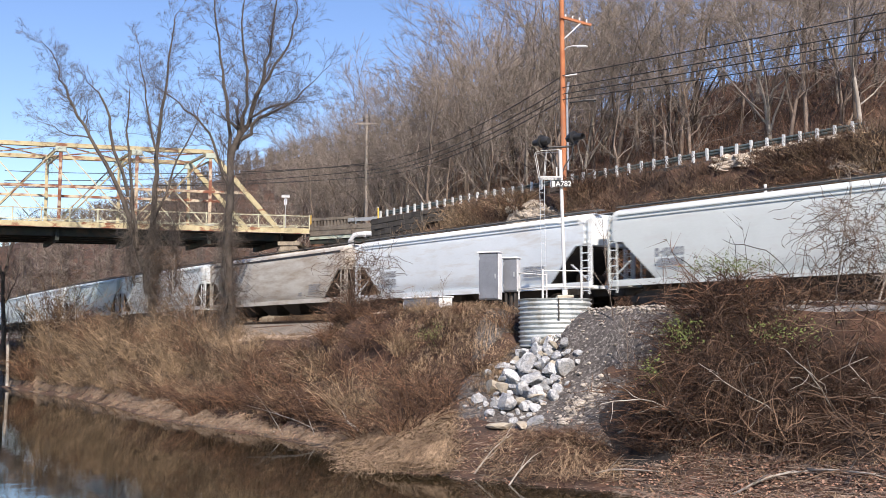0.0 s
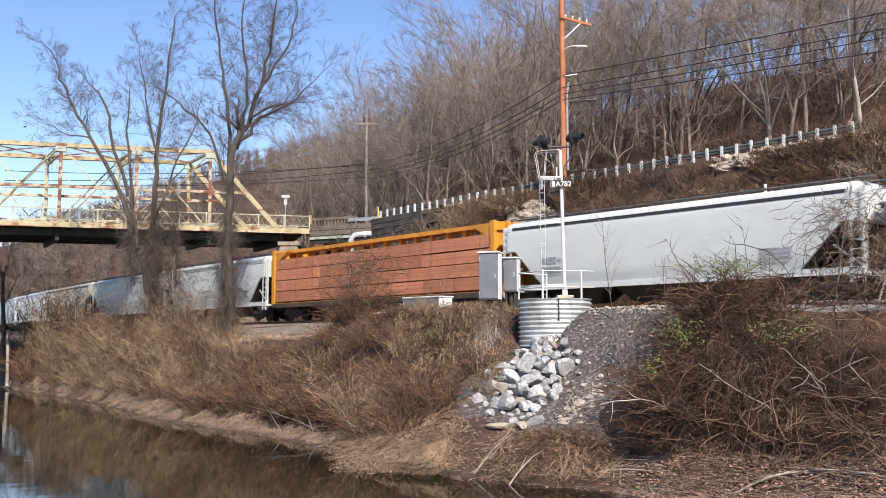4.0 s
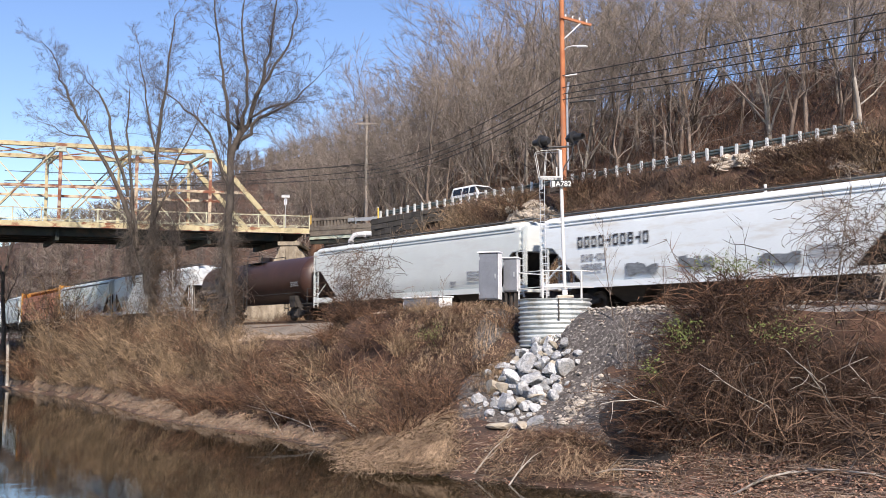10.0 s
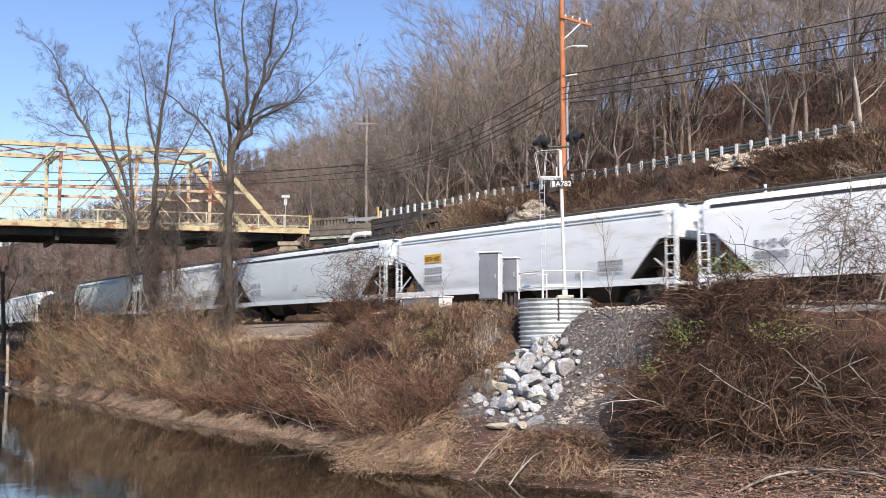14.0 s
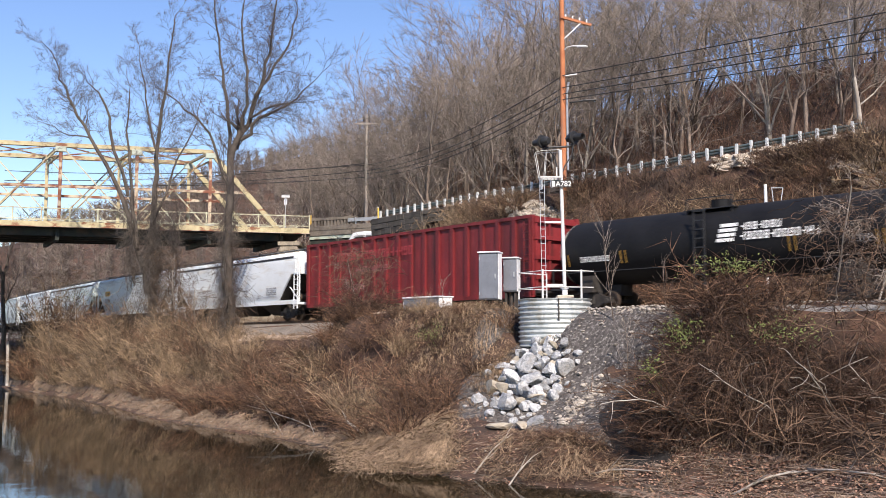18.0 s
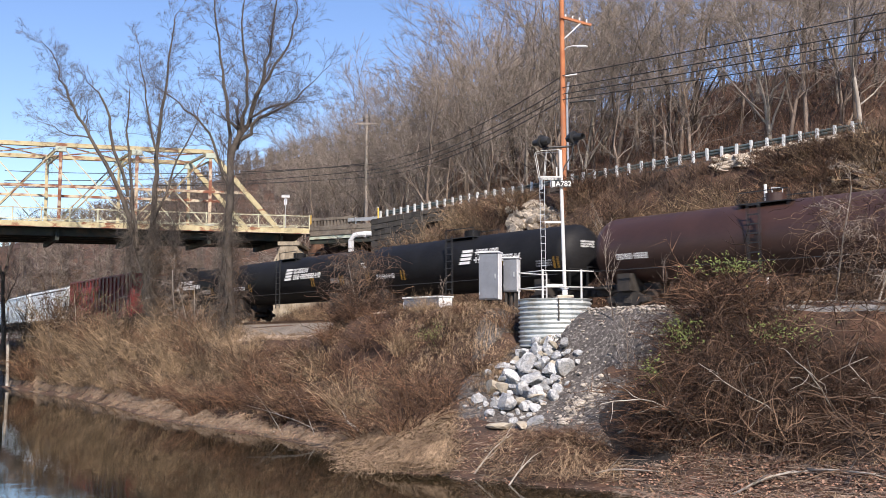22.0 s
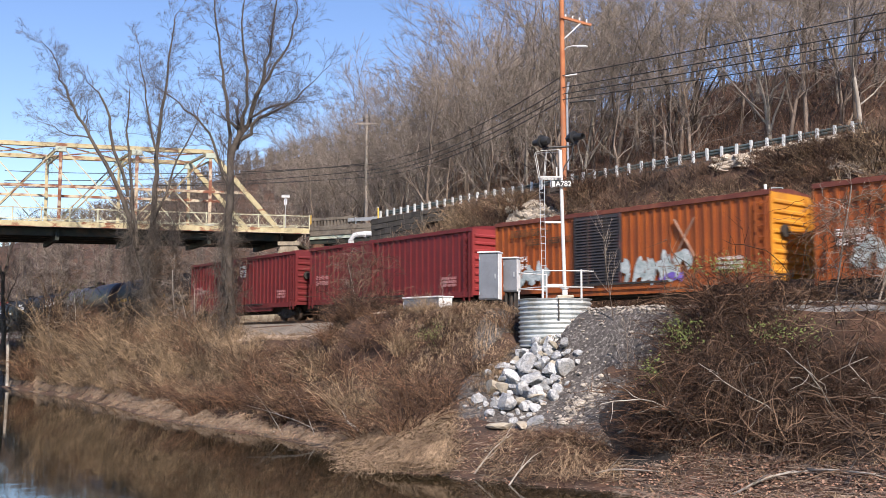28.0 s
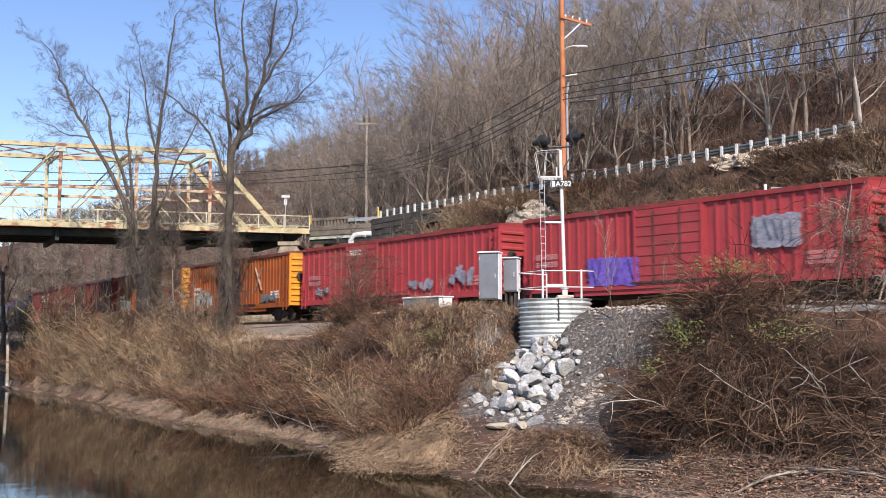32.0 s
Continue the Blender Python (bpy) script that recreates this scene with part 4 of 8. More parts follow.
def train():
    makers = [
        lambda L: covered_hopper(L, "white", "dusty white " + HOP, 1),
        lambda L: covered_hopper(L, "grey", "pale grey " + HOP, 2),
        lambda L: covered_hopper(L, "white", "dusty white " + HOP, 3),
        lambda L: covered_hopper(L, "bluish", "bluish grey " + HOP, 4),
        lambda L: covered_hopper(L, "white", "dusty white " + HOP, 5),
        lambda L: covered_hopper(L, "brown", "dust-browned grey " + HOP, 6, band=True),
        lambda L: covered_hopper(L, "white", "clean white " + HOP, 7),
        lambda L: covered_hopper(L, "grey", "pale grey " + HOP + " and dark initials", 8),
        lambda L: lumber_car(L, "yellow centerbeam flatcar loaded with reddish lumber bundles", 9),
        lambda L: covered_hopper(L, "grey", "pale grey " + HOP, 10, band=True),
        lambda L: covered_hopper(L, "white", "white " + HOP + " and bright end", 11),
        lambda L: tank_car(L, "tank_brown", "plain dark brown tank car", 12, stripes=None, marks="letter_grey"),
        lambda L: covered_hopper(L, "grey", "pale grey " + HOP, 13),
        lambda L: covered_hopper(L, "white", "white " + HOP + " and bold dark lettering", 14, extras=("logo_letters", "tags")),
        lambda L: covered_hopper(L, "bluish", "bluish grey " + HOP + " with dark stripe", 15, band=True, extras=("green_tag",)),
        lambda L: covered_hopper(L, "white", "white " + HOP + " with a yellow sign panel", 16, extras=("logo_yellow",)),
        lambda L: covered_hopper(L, "bright", "bright white " + HOP, 17, band=True),
        lambda L: gondola(L, "red high-sided gondola car with outside ribs", 18),
        lambda L: tank_car(L, "tank_black", "black tank car with white lettering and pale end", 19, True, ends="white_paint"),
        lambda L: tank_car(L, "tank_black", "black tank car with white lettering", 20, True),
        lambda L: tank_car(L, "tank_black", "black tank car with white lettering", 21, True),
        lambda L: tank_car(L, "tank_brown", "rusty brown tank car", 22, stripes=None),
        lambda L: tank_car(L, "tank_black", "black tank car with yellow marks", 23, marks="letter_yellow"),
        lambda L: box_car(L, "dark_red", "dark red boxcar with ribbed sides and sliding door", 24, "dark_red", "dark_red", 3.0, 0.7, tags=(("white_lines", 2.2, 3.8, 1.3, 0.7), ("white_lines", -0.4, 3.9, 1.0, 0.8)), posts=30, flat_door=True),
        lambda L: box_car(L, "dark_red", "dark red boxcar with ribbed sides and sliding door", 25, "dark_red", "dark_red", 3.0, 2.4, end_paint="red", posts=30, flat_door=True),
        lambda L: box_car(L, "orange", "rusty orange boxcar with a dark louvred door", 26, "dark_door", "rust_roof", 2.6, 1.0, "yellow", (("lines", 6.5, 4.0, 2.6, 0.35), ("lines", 5.5, 3.5, 3.0, 0.3), ("cross", -3.2, 3.7, 1.0, 1.6), ("pale", -0.5, 1.75, 3.6, 0.95), ("violet", -2.4, 1.35, 1.2, 0.35), ("pale", 6.6, 1.7, 2.6, 0.9)), 36, True),
        lambda L: box_car(L, "orange", "rusty orange boxcar with a dark louvred door", 27, "dark_door", "rust_roof", 2.6, 0.6, "yellow", (("lines", 6.5, 4.0, 2.6, 0.35), ("lines", 5.5, 3.5, 3.0, 0.3), ("cross", -3.2, 3.7, 1.0, 1.6), ("pale", 6.4, 1.75, 2.8, 0.95), ("dark", -4.0, 1.5, 2.2, 0.5)), 36, True),
        lambda L: box_car(L, "bright_red", "faded red boxcar with sprayed tags along the sill", 28, "bright_red", "red", 3.1, 2.6, tags=(("grey", -2.0, 1.7, 2.2, 0.5), ("grey", -5.6, 2.0, 1.8, 0.75), ("grey", 7.6, 1.7, 1.6, 0.4), ("white_lines", 3.8, 4.0, 1.2, 0.3)), posts=30),
        lambda L: box_car(L, "bright_red", "faded red boxcar with a violet sprayed tag", 29, "bright_red", "red", 3.4, 0.1, tags=(("block_violet", 4.5, 1.7, 2.9, 1.3), ("block_grey", -3.9, 2.85, 2.1, 1.3)), posts=30),
        lambda L: box_car(L, "red", "red boxcar with ribbed sides", 30, "red", "red", 3.1, 0.0, posts=28),
    ]
    cars = []
    for i, make in enumerate(makers):
        a, b = JOINTS[i], JOINTS[i + 1]
        car = make(a - b)
        cars.append((car, (a + b) / 2))
    return cars


PAINT["spilled_head"] = surface("pale_spill_on_black", (0.02, 0.02, 0.02), (0.05, 0.05, 0.05), 0.6, 0, 1.5, 12, 0.03, (0.6, 0.58, 0.5), 1.0, (2.5, 2.5, 0.6))
PAINT["worn_ink"] = surface("worn_dark_lettering", (0.05, 0.03, 0.016), (0.14, 0.06, 0.022), 0.65, 0, 3, 14, 0, (0.3, 0.1, 0.02), 0.4, (3, 3, 0.4))
PAINT["rust_roof"] = surface("rust_brown_roof_paint", (0.1, 0.026, 0.018), (0.17, 0.045, 0.03), 0.65, 0, 1, 12, 0.05, (0.22, 0.08, 0.04), 0.4)
PAINT["dark_door"] = surface("dark_door_paint", (0.018, 0.016, 0.018), (0.04, 0.036, 0.038), 0.6, 0, 1, 12, 0.05, (0.16, 0.04, 0.03), 0.25)
CARS = train()
for car, _ in CARS:
    for piece in car.children:
        if piece.name.split(".")[0] in ("reporting_mark", "data_panel", "brake_stencil", "head_mark", "lettering", "graffiti", "logo_lettering"):
            piece["kind"] = "stuff"

# ---- bridge, road, walls ----
TRUSS = surface("flaking_cream_steel", (0.3, 0.25, 0.14), (0.5, 0.435, 0.26), 0.7, 0, 1.2, 9, 0.12, (0.2, 0.075, 0.035), 0.3, (0.9, 0.9, 1.6), crisp=0.07)
TRUSS_RUST = surface("rusty_cream_steel", (0.33, 0.24, 0.16), (0.54, 0.46, 0.34), 0.75, 0, 1.2, 9, 0.12, (0.19, 0.065, 0.035), 0.65, (0.9, 0.9, 1.6), crisp=0.08)
RAILING = surface("pale_green_railing", (0.34, 0.34, 0.23), (0.52, 0.52, 0.39), 0.7, 0, 1.6, 14, 0.1, (0.25, 0.13, 0.06), 0.5, (2, 2, 2))
# girder green taken nearly to black for the shade under the decks
SHADED_GIRDER = surface("shaded_green_girder", (0.01, 0.014, 0.011), (0.03, 0.036, 0.029), 0.75, 0, 1.5, 14, 0.1, (0.09, 0.05, 0.03), 0.4)
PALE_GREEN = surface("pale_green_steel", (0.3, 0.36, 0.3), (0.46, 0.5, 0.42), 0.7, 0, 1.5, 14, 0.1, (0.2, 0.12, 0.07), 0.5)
CONCRETE = surface("stained_concrete", (0.2, 0.16, 0.11), (0.46, 0.4, 0.31), 0.9, 0, 1.4, 10, 0.25, (0.1, 0.075, 0.055), 0.75, (1.6, 1.6, 0.4))
OLD_CONCRETE = surface("weathered_brown_concrete", (0.1, 0.085, 0.07), (0.25, 0.215, 0.175), 0.9, 0, 1.2, 14, 0.3, (0.07, 0.055, 0.045), 0.6, (1.2, 1.2, 0.6))
STONE_DARK = surface("dark_wall_stone", (0.03, 0.027, 0.024), (0.1, 0.088, 0.076), 0.9, 0, 1.6, 16, 0.4, (0.04, 0.04, 0.035), 0.4, (1, 1, 1), 0.3)
MORTAR = surface("dark_mortar", (0.04, 0.037, 0.033), (0.09, 0.08, 0.07), 0.95, 0, 2, 20, 0.4)
ASPHALT = surface("asphalt", (0.04, 0.04, 0.042), (0.075, 0.074, 0.072), 0.9, 0, 0.6, 60, 0.3, (0.11, 0.1, 0.09), 0.3)


def truss_bridge():
    base = Vector((-14.1, 88.0, ROAD_Z))
    along = Vector((-1, -0.27, 0)).normalized()
    away = Vector((-0.2, 1, 0)).normalized()
    turn = math.atan2(along.y, along.x)
    # local x runs left along the bridge from its land end, local y towards the camera
    m = Matrix.Translation(base) @ Euler((0, 0, turn)).to_matrix().to_4x4()
    br = empty("truss_bridge", m, "rusty cream-painted steel through truss road bridge", "bridge")
    pan, top, n = 6.05, 6.5, 7
    skew, width = 1.7, 6.0
    for side in (0, 1):
        y = 0.0 if side == 0 else -width
        sh = skew * side
        P = lambda i, z: Vector((sh + pan * i, y, z))
        L = pan * n
        part("bottom_chord", Shape().box(sh, sh + L, y - 0.16, y + 0.16, -0.62, -0.2), TRUSS, br)
        part("top_chord", Shape().box(sh + pan - 0.15, sh + L - pan + 0.15, y - 0.2, y + 0.2, top - 0.17, top + 0.17), TRUSS, br)
        for a, b in ((0, 1), (n, n - 1)):
            part("end_post", Shape().bar(P(a, -0.3), P(b, top), 0.4, 0.34, (0, 1, 0)), TRUSS, br)
        part("middle_strut", Shape().box(sh + pan * 0.52, sh + L - pan * 0.52, y - 0.1, y + 0.1, 2.95, 3.17), TRUSS_RUST, br)
        for i in range(1, n):
            part("vertical", Shape().bar(P(i, -0.3), P(i, top), 0.26, 0.26, (0, 1, 0)), TRUSS_RUST if side == 0 else TRUSS, br)
            part("gusset_plate", Shape().box(sh + pan * i - 0.42, sh + pan * i + 0.42, y - 0.22, y + 0.22, top - 0.55, top - 0.1), PALE_GREEN, br)
            part("gusset_plate", Shape().box(sh + pan * i - 0.4, sh + pan * i + 0.4, y - 0.19, y + 0.19, -0.3, 0.25), PALE_GREEN, br)
        for i in range(1, n - 1):
            up = i < n / 2
            a, b = (P(i, top), P(i + 1, -0.3)) if up else (P(i + 1, top), P(i, -0.3))
            part("diagonal", Shape().bar(a + Vector((0, 0.06, 0)), b + Vector((0, 0.06, 0)), 0.08, 0.13, (0, 1, 0)).bar(a - Vector((0, 0.1, 0)), b - Vector((0, 0.1, 0)), 0.08, 0.1, (0, 1, 0)), TRUSS, br)
            a2, b2 = (P(i + 1, top), P(i, -0.3)) if up else (P(i, top), P(i + 1, -0.3))
            part("counter_diagonal", Shape().bar(a2, b2, 0.1, 0.06, (0, 1, 0)), RAILING, br)
        part("hip_hanger", Shape().bar(P(1, top), P(0.5, 3.05), 0.1, 0.1, (0, 1, 0)), TRUSS, br)
    for i in range(1, n):
        a, b = Vector((pan * i, 0, top)), Vector((skew + pan * i, -width, top))
        part("top_strut", Shape().bar(a, b, 0.2, 0.2).bar(a - Vector((0, 0, 0.75)), b - Vector((0, 0, 0.75)), 0.12, 0.12), TRUSS, br)
        for f in (0.12, 0.88):
            p = a.lerp(b, f)
            q = a.lerp(b, 0.0 if f < 0.5 else 1.0)
            part("knee_brace", Shape().bar(p - Vector((0, 0, 0.75)), q - Vector((0, 0, 1.7)), 0.12, 0.12), PALE_GREEN, br)
        if i < n - 1:
            c, d = Vector((pan * (i + 1), 0, top)), Vector((skew + pan * (i + 1), -width, top))
            part("top_bracing", Shape().bar(a, d, 0.1, 0.1).bar(b, c, 0.1, 0.1), TRUSS_RUST, br)
    for i in range(0, n + 1):
        x = pan * i
        part("floor_beam", Shape().bar((x, 0.7, -1.05), (x + skew, -width - 0.5, -1.05), 0.3, 0.85), SHADED_GIRDER, br)
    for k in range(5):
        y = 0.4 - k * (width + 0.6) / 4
        part("stringer", Shape().box(0.1, pan * n + 1.5, y - 0.12, y + 0.12, -1.1, -0.45), SHADED_GIRDER, br)
    part("deck", Shape().box(-1.9, pan * n + 1.6, -width - 1.4, 1.35, -0.45, -0.12), ASPHALT, br)
    for y in (1.42, -width - 1.47):
        part("edge_beam", Shape().box(-2.3, pan * n + 1.6, y - 0.07, y + 0.07, -0.42, -0.02), TRUSS, br)
        part("edge_flange", Shape().box(-2.3, pan * n + 1.6, y - 0.14, y + 0.14, -0.48, -0.42), TRUSS_RUST, br)
    for y in (1.35, -width - 1.4):
        k = 21
        span = pan * n + 3.1
        railing = part("railing", Shape().box(-2.3, span - 2.3, y - 0.04, y + 0.04, 1.02, 1.1).box(-2.3, span - 2.3, y - 0.03, y + 0.03, 0.16, 0.22), RAILING, br, "pale lattice footway railing")
        for i in range(k + 1):
            x = -2.3 + span * i / k
            part("railing_post", Shape().box(x - 0.05, x + 0.05, y - 0.05, y + 0.05, -0.1, 1.14), RAILING, railing)
            if i < k:
                lat = Shape()
                w = span / k
                for j in range(4):
                    xa, xb = x + w * j / 4, x + w * (j + 1) / 4
                    lat.bar((xa, y, 0.2), (xb, y, 1.04), 0.02, 0.035, (0, 1, 0)).bar((xb, y, 0.2), (xa, y, 1.04), 0.02, 0.035, (0, 1, 0))
                part("lattice_panel", lat, RAILING, railing)
    part("end_marker", Shape().box(-2.45, -2.38, 1.25, 1.55, 0.35, 1.15), MAT["yellow_paint"], br, "yellow hazard marker at the bridge end")
    return br


truss_bridge()


def pier(m, w, depth, h, label):
    ob = empty("bridge_pier", m, label, "pier")
    s = Shape()
    s.rings([[(-a, -b, z), (a, -b, z), (a, b, z), (-a, b, z)] for z, a, b in ((-h, w * 0.62, depth * 0.62), (-0.6, w / 2, depth / 2), (-0.6, w / 2 + 0.18, depth / 2 + 0.18), (0, w / 2 + 0.18, depth / 2 + 0.18))])
    part("shaft", s, CONCRETE, ob)
    for i in range(3):
        x = -w / 2 + w * (i + 0.5) / 3
        part("buttress", Shape().rings([[(x - a, -b, z), (x + a, -b, z), (x + a, b, z), (x - a, b, z)] for z, a, b in ((-h, 0.4, depth * 0.72), (-0.7, 0.25, depth * 0.56))]), CONCRETE, ob)
    part("bearing", Shape().box(-w / 2, w / 2, -0.25, 0.25, 0, 0.25), MAT["steel_dark"], ob)
    return ob


turn_b = math.degrees(math.atan2(-0.2, -1))


def lit_patch_pier():
    g = empty("bridge_pier", Matrix.Translation((-13.1, 86.6, ROAD_Z - 1.3)), "pale stained concrete pier, wedge-shaped like a sunlit patch of wall", "pier")
    # the slanted outline is that of a sunlit patch of wall, built solid
    body = Shape()
    body.rings([[(x, y, z) for x, z in ((-5.2, -8.6), (5.4, -8.6), (1.0, -0.9), (0.6, -0.25), (-0.75, -0.25), (-1.0, -0.9))] for y in (5.5, 0.0)])
    part("shaft", body, CONCRETE, g)
    part("cap", Shape().box(-1.0, 0.9, -0.12, 5.7, -0.25, 0.1, bevel=0.04), CONCRETE, g)
    for x in (-0.55, 0.35):
        part("pilaster", Shape().box(x - 0.22, x + 0.22, -0.16, 0.05, -8.5, -0.4), CONCRETE, g)
    part("slant_coping", Shape().bar((0.95, 0.0, -0.85), (5.3, 0.0, -8.4), 0.3, 0.16, (0, 1, 0)), CONCRETE, g)
    return g


lit_patch_pier()
pier(Matrix.Translation((-12.6 - 43.3, 88.3 - 10.5, ROAD_Z - 1.75)) @ pose(0, 0, 0, 0, 0, turn_b + 90), 8.0, 2.0, 13.5, "stained concrete river pier under the truss")
part_far = empty("approach_road", Matrix(), "asphalt approach road behind the far pier", "road", kind="structure")
part("deck", Shape().box(-130, -56.5, 65, 74.5, ROAD_Z - 0.6, ROAD_Z - 0.12), ASPHALT, part_far)


def tie_stack(x_px, d, w, n, label):
    s0 = plan_at(x_px, d)
    p = at(s0, d)
    g = empty("tie_stack", pose(p.x, p.y, land_height(s0, d), 0, 0, math.degrees(math.atan2(UY, UX))), label, "ties")
    for k in range(2):
        for i in range(n):
            part("timber", Shape().box(-w / 2 + i * w / n + 0.02, -w / 2 + (i + 1) * w / n - 0.02, -0.14, 0.14, k * 0.24 - 0.03, k * 0.24 + 0.2, bevel=0.015), PALE_TIMBER, g)


PALE_TIMBER = surface("pale_weathered_timber", (0.26, 0.22, 0.17), (0.46, 0.41, 0.34), 0.9, 0, 2, 20, 0.3, (0.16, 0.12, 0.09), 0.4, (1, 4, 4), 0.2)


def approach_span():
    a, b = Vector((-11.6, 88.5, ROAD_Z)), Vector((-5.6, 85.6, ROAD_Z))
    d = (b - a)
    m = Matrix.Translation(a) @ Euler((0, 0, math.atan2(d.y, d.x))).to_matrix().to_4x4()
    sp = empty("approach_span", m, "short girder span with a worn concrete parapet", "bridge span")
    L = d.length
    part("deck", Shape().box(0, L, -0.2, 7.5, -0.55, -0.1), OLD_CONCRETE, sp)
    part("girder", Shape().box(0, L, 0, 0.3, -1.25, -0.86), SHADED_GIRDER, sp)
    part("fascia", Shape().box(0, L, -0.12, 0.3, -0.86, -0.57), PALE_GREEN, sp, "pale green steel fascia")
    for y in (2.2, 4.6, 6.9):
        part("girder", Shape().box(0, L, y, y + 0.3, -1.25, -0.55), SHADED_GIRDER, sp)
    part("parapet", Shape().box(0, L, -0.25, 0.1, -0.1, 0.28).box(0.2, L * 0.72, -0.22, 0.06, 0.75, 0.98), OLD_CONCRETE, sp)
    for i in range(15):
        x = 0.3 + L * 0.7 * i / 14
        part("baluster", Shape().box(x - 0.09, x + 0.09, -0.18, 0.02, 0.28, 0.76), OLD_CONCRETE, sp)
    part("steel_barrier", Shape().box(L * 0.6, L + 0.6, -0.3, -0.24, 0.5, 0.8).box(L * 0.7, L * 0.7 + 0.12, -0.24, -0.12, -0.1, 0.85).box(L - 0.3, L - 0.18, -0.24, -0.12, -0.1, 0.85), MAT["galvanized"], sp)
    return sp


approach_span()
pipe = empty("utility_pipe", Matrix(), "silver-painted pipe on a bracket under the span", "pipe")
ps = Shape()
ps.smooth = True
ps.tube([(-7.6, 83.9, 5.0), (-7.6, 83.9, 12.55), (-7.3, 83.8, 12.95), (-6.9, 83.7, 13.0), (-3.9, 82.5, 13.05)], 0.24, 10)
part("pipe_run", ps, MAT["silver_paint"], pipe)
part("pipe_collar", Shape().tube([(-6.5, 83.55, 12.98), (-6.3, 83.48, 12.98)], 0.32, 10), MAT["silver_paint"], pipe)


def stone_wall():
    """The masonry wall under the road by the bridge."""
    wl = tagged(new("wall_road"), "dark rough stone retaining wall under the road", "wall", kind="structure")
    a, b = at(64.2, road_edge(64.2) - 0.35), at(57.4, road_edge(57.4) - 0.4)
    d = b - a
    L = d.length
    m = Matrix.Translation((a.x, a.y, 0)) @ Euler((0, 0, math.atan2(d.y, d.x))).to_matrix().to_4x4()
    rng = random.Random(4)
    core = part("backing", Shape().box(0, L, 0.12, 0.6, 6.0, ROAD_Z - 0.02), MORTAR, wl)
    core.matrix_basis = m
    stones = []
    for k in range(6):
        s = Shape().box(-0.5, 0.5, 0, 0.3, -0.5, 0.5, bevel=0.06)
        s.v = [(x + rng.uniform(-0.04, 0.04), y + rng.uniform(-0.03, 0.03), z + rng.uniform(-0.04, 0.04)) for x, y, z in s.v]
        me = s.mesh("stone")
        me.materials.append(STONE_DARK)
        stones.append(me)
    z = ROAD_Z - 0.02
    count = 0
    while z > 8.6 and count < 290:
        h = rng.uniform(0.32, 0.5)
        x = rng.uniform(-0.3, 0)
        while x < L - 0.2 and count < 290:
            w = rng.uniform(0.5, 1.0)
            ob = part("stone", rng.choice(stones), None, wl)
            ob.matrix_basis = m @ Matrix.Translation((x + w / 2, rng.uniform(-0.02, 0.02), z - h / 2)) @ Matrix.Diagonal((w * 0.99, 1, h * 0.985, 1))
            x += w
            count += 1
        z -= h


stone_wall()


def kerb_wall():
    """The low course of stones that carries the guard rail."""
    wl = tagged(new("wall_kerb"), "low course of dark stones under the guard rail", "wall", kind="structure")
    rng = random.Random(5)
    meshes = []
    for k in range(5):
        q = Shape().box(-0.5, 0.5, -0.2, 0.2, -0.5, 0.5, bevel=0.07)
        q.v = [(x + rng.uniform(-0.04, 0.04), y + rng.uniform(-0.03, 0.03), z + rng.uniform(-0.05, 0.05)) for x, y, z in q.v]
        me = q.mesh("stone")
        me.materials.append(STONE_DARK)
        meshes.append(me)
    for row in range(3):
        s = 42.0 + rng.uniform(0, 0.4)
        while s < 57.2:
            w = rng.uniform(0.5, 0.9)
            p = at(s, road_edge(s) - 0.05 + rng.uniform(-0.05, 0.05), ROAD_Z - 0.2 - row * 0.33)
            ob = part("stone", rng.choice(meshes), None, wl)
            ob.matrix_basis = Matrix.Translation(p) @ Euler((0, 0, math.atan2(UY, UX))).to_matrix().to_4x4() @ Matrix.Diagonal((w * 0.95, 1, 0.32, 1))
            s += w


kerb_wall()

# ---- road and guard rail ----
rd = Shape()
ss = [s * 2.0 - 70 for s in range(68)]
rd.rings([[at(s, road_edge(s) + o, z) for o, z in ((0.1, ROAD_Z - 0.3), (0.15, ROAD_Z), (7.4, ROAD_Z + 0.06), (7.5, ROAD_Z - 0.3))] for s in ss], close=False, caps=False)
ROAD = tagged(part("road", rd, ASPHALT, None), "grey asphalt road along the hillside", "road", kind="structure")
ROAD.data.update()
if ROAD.data.polygons[1].normal.z < 0:
    ROAD.data.flip_normals()


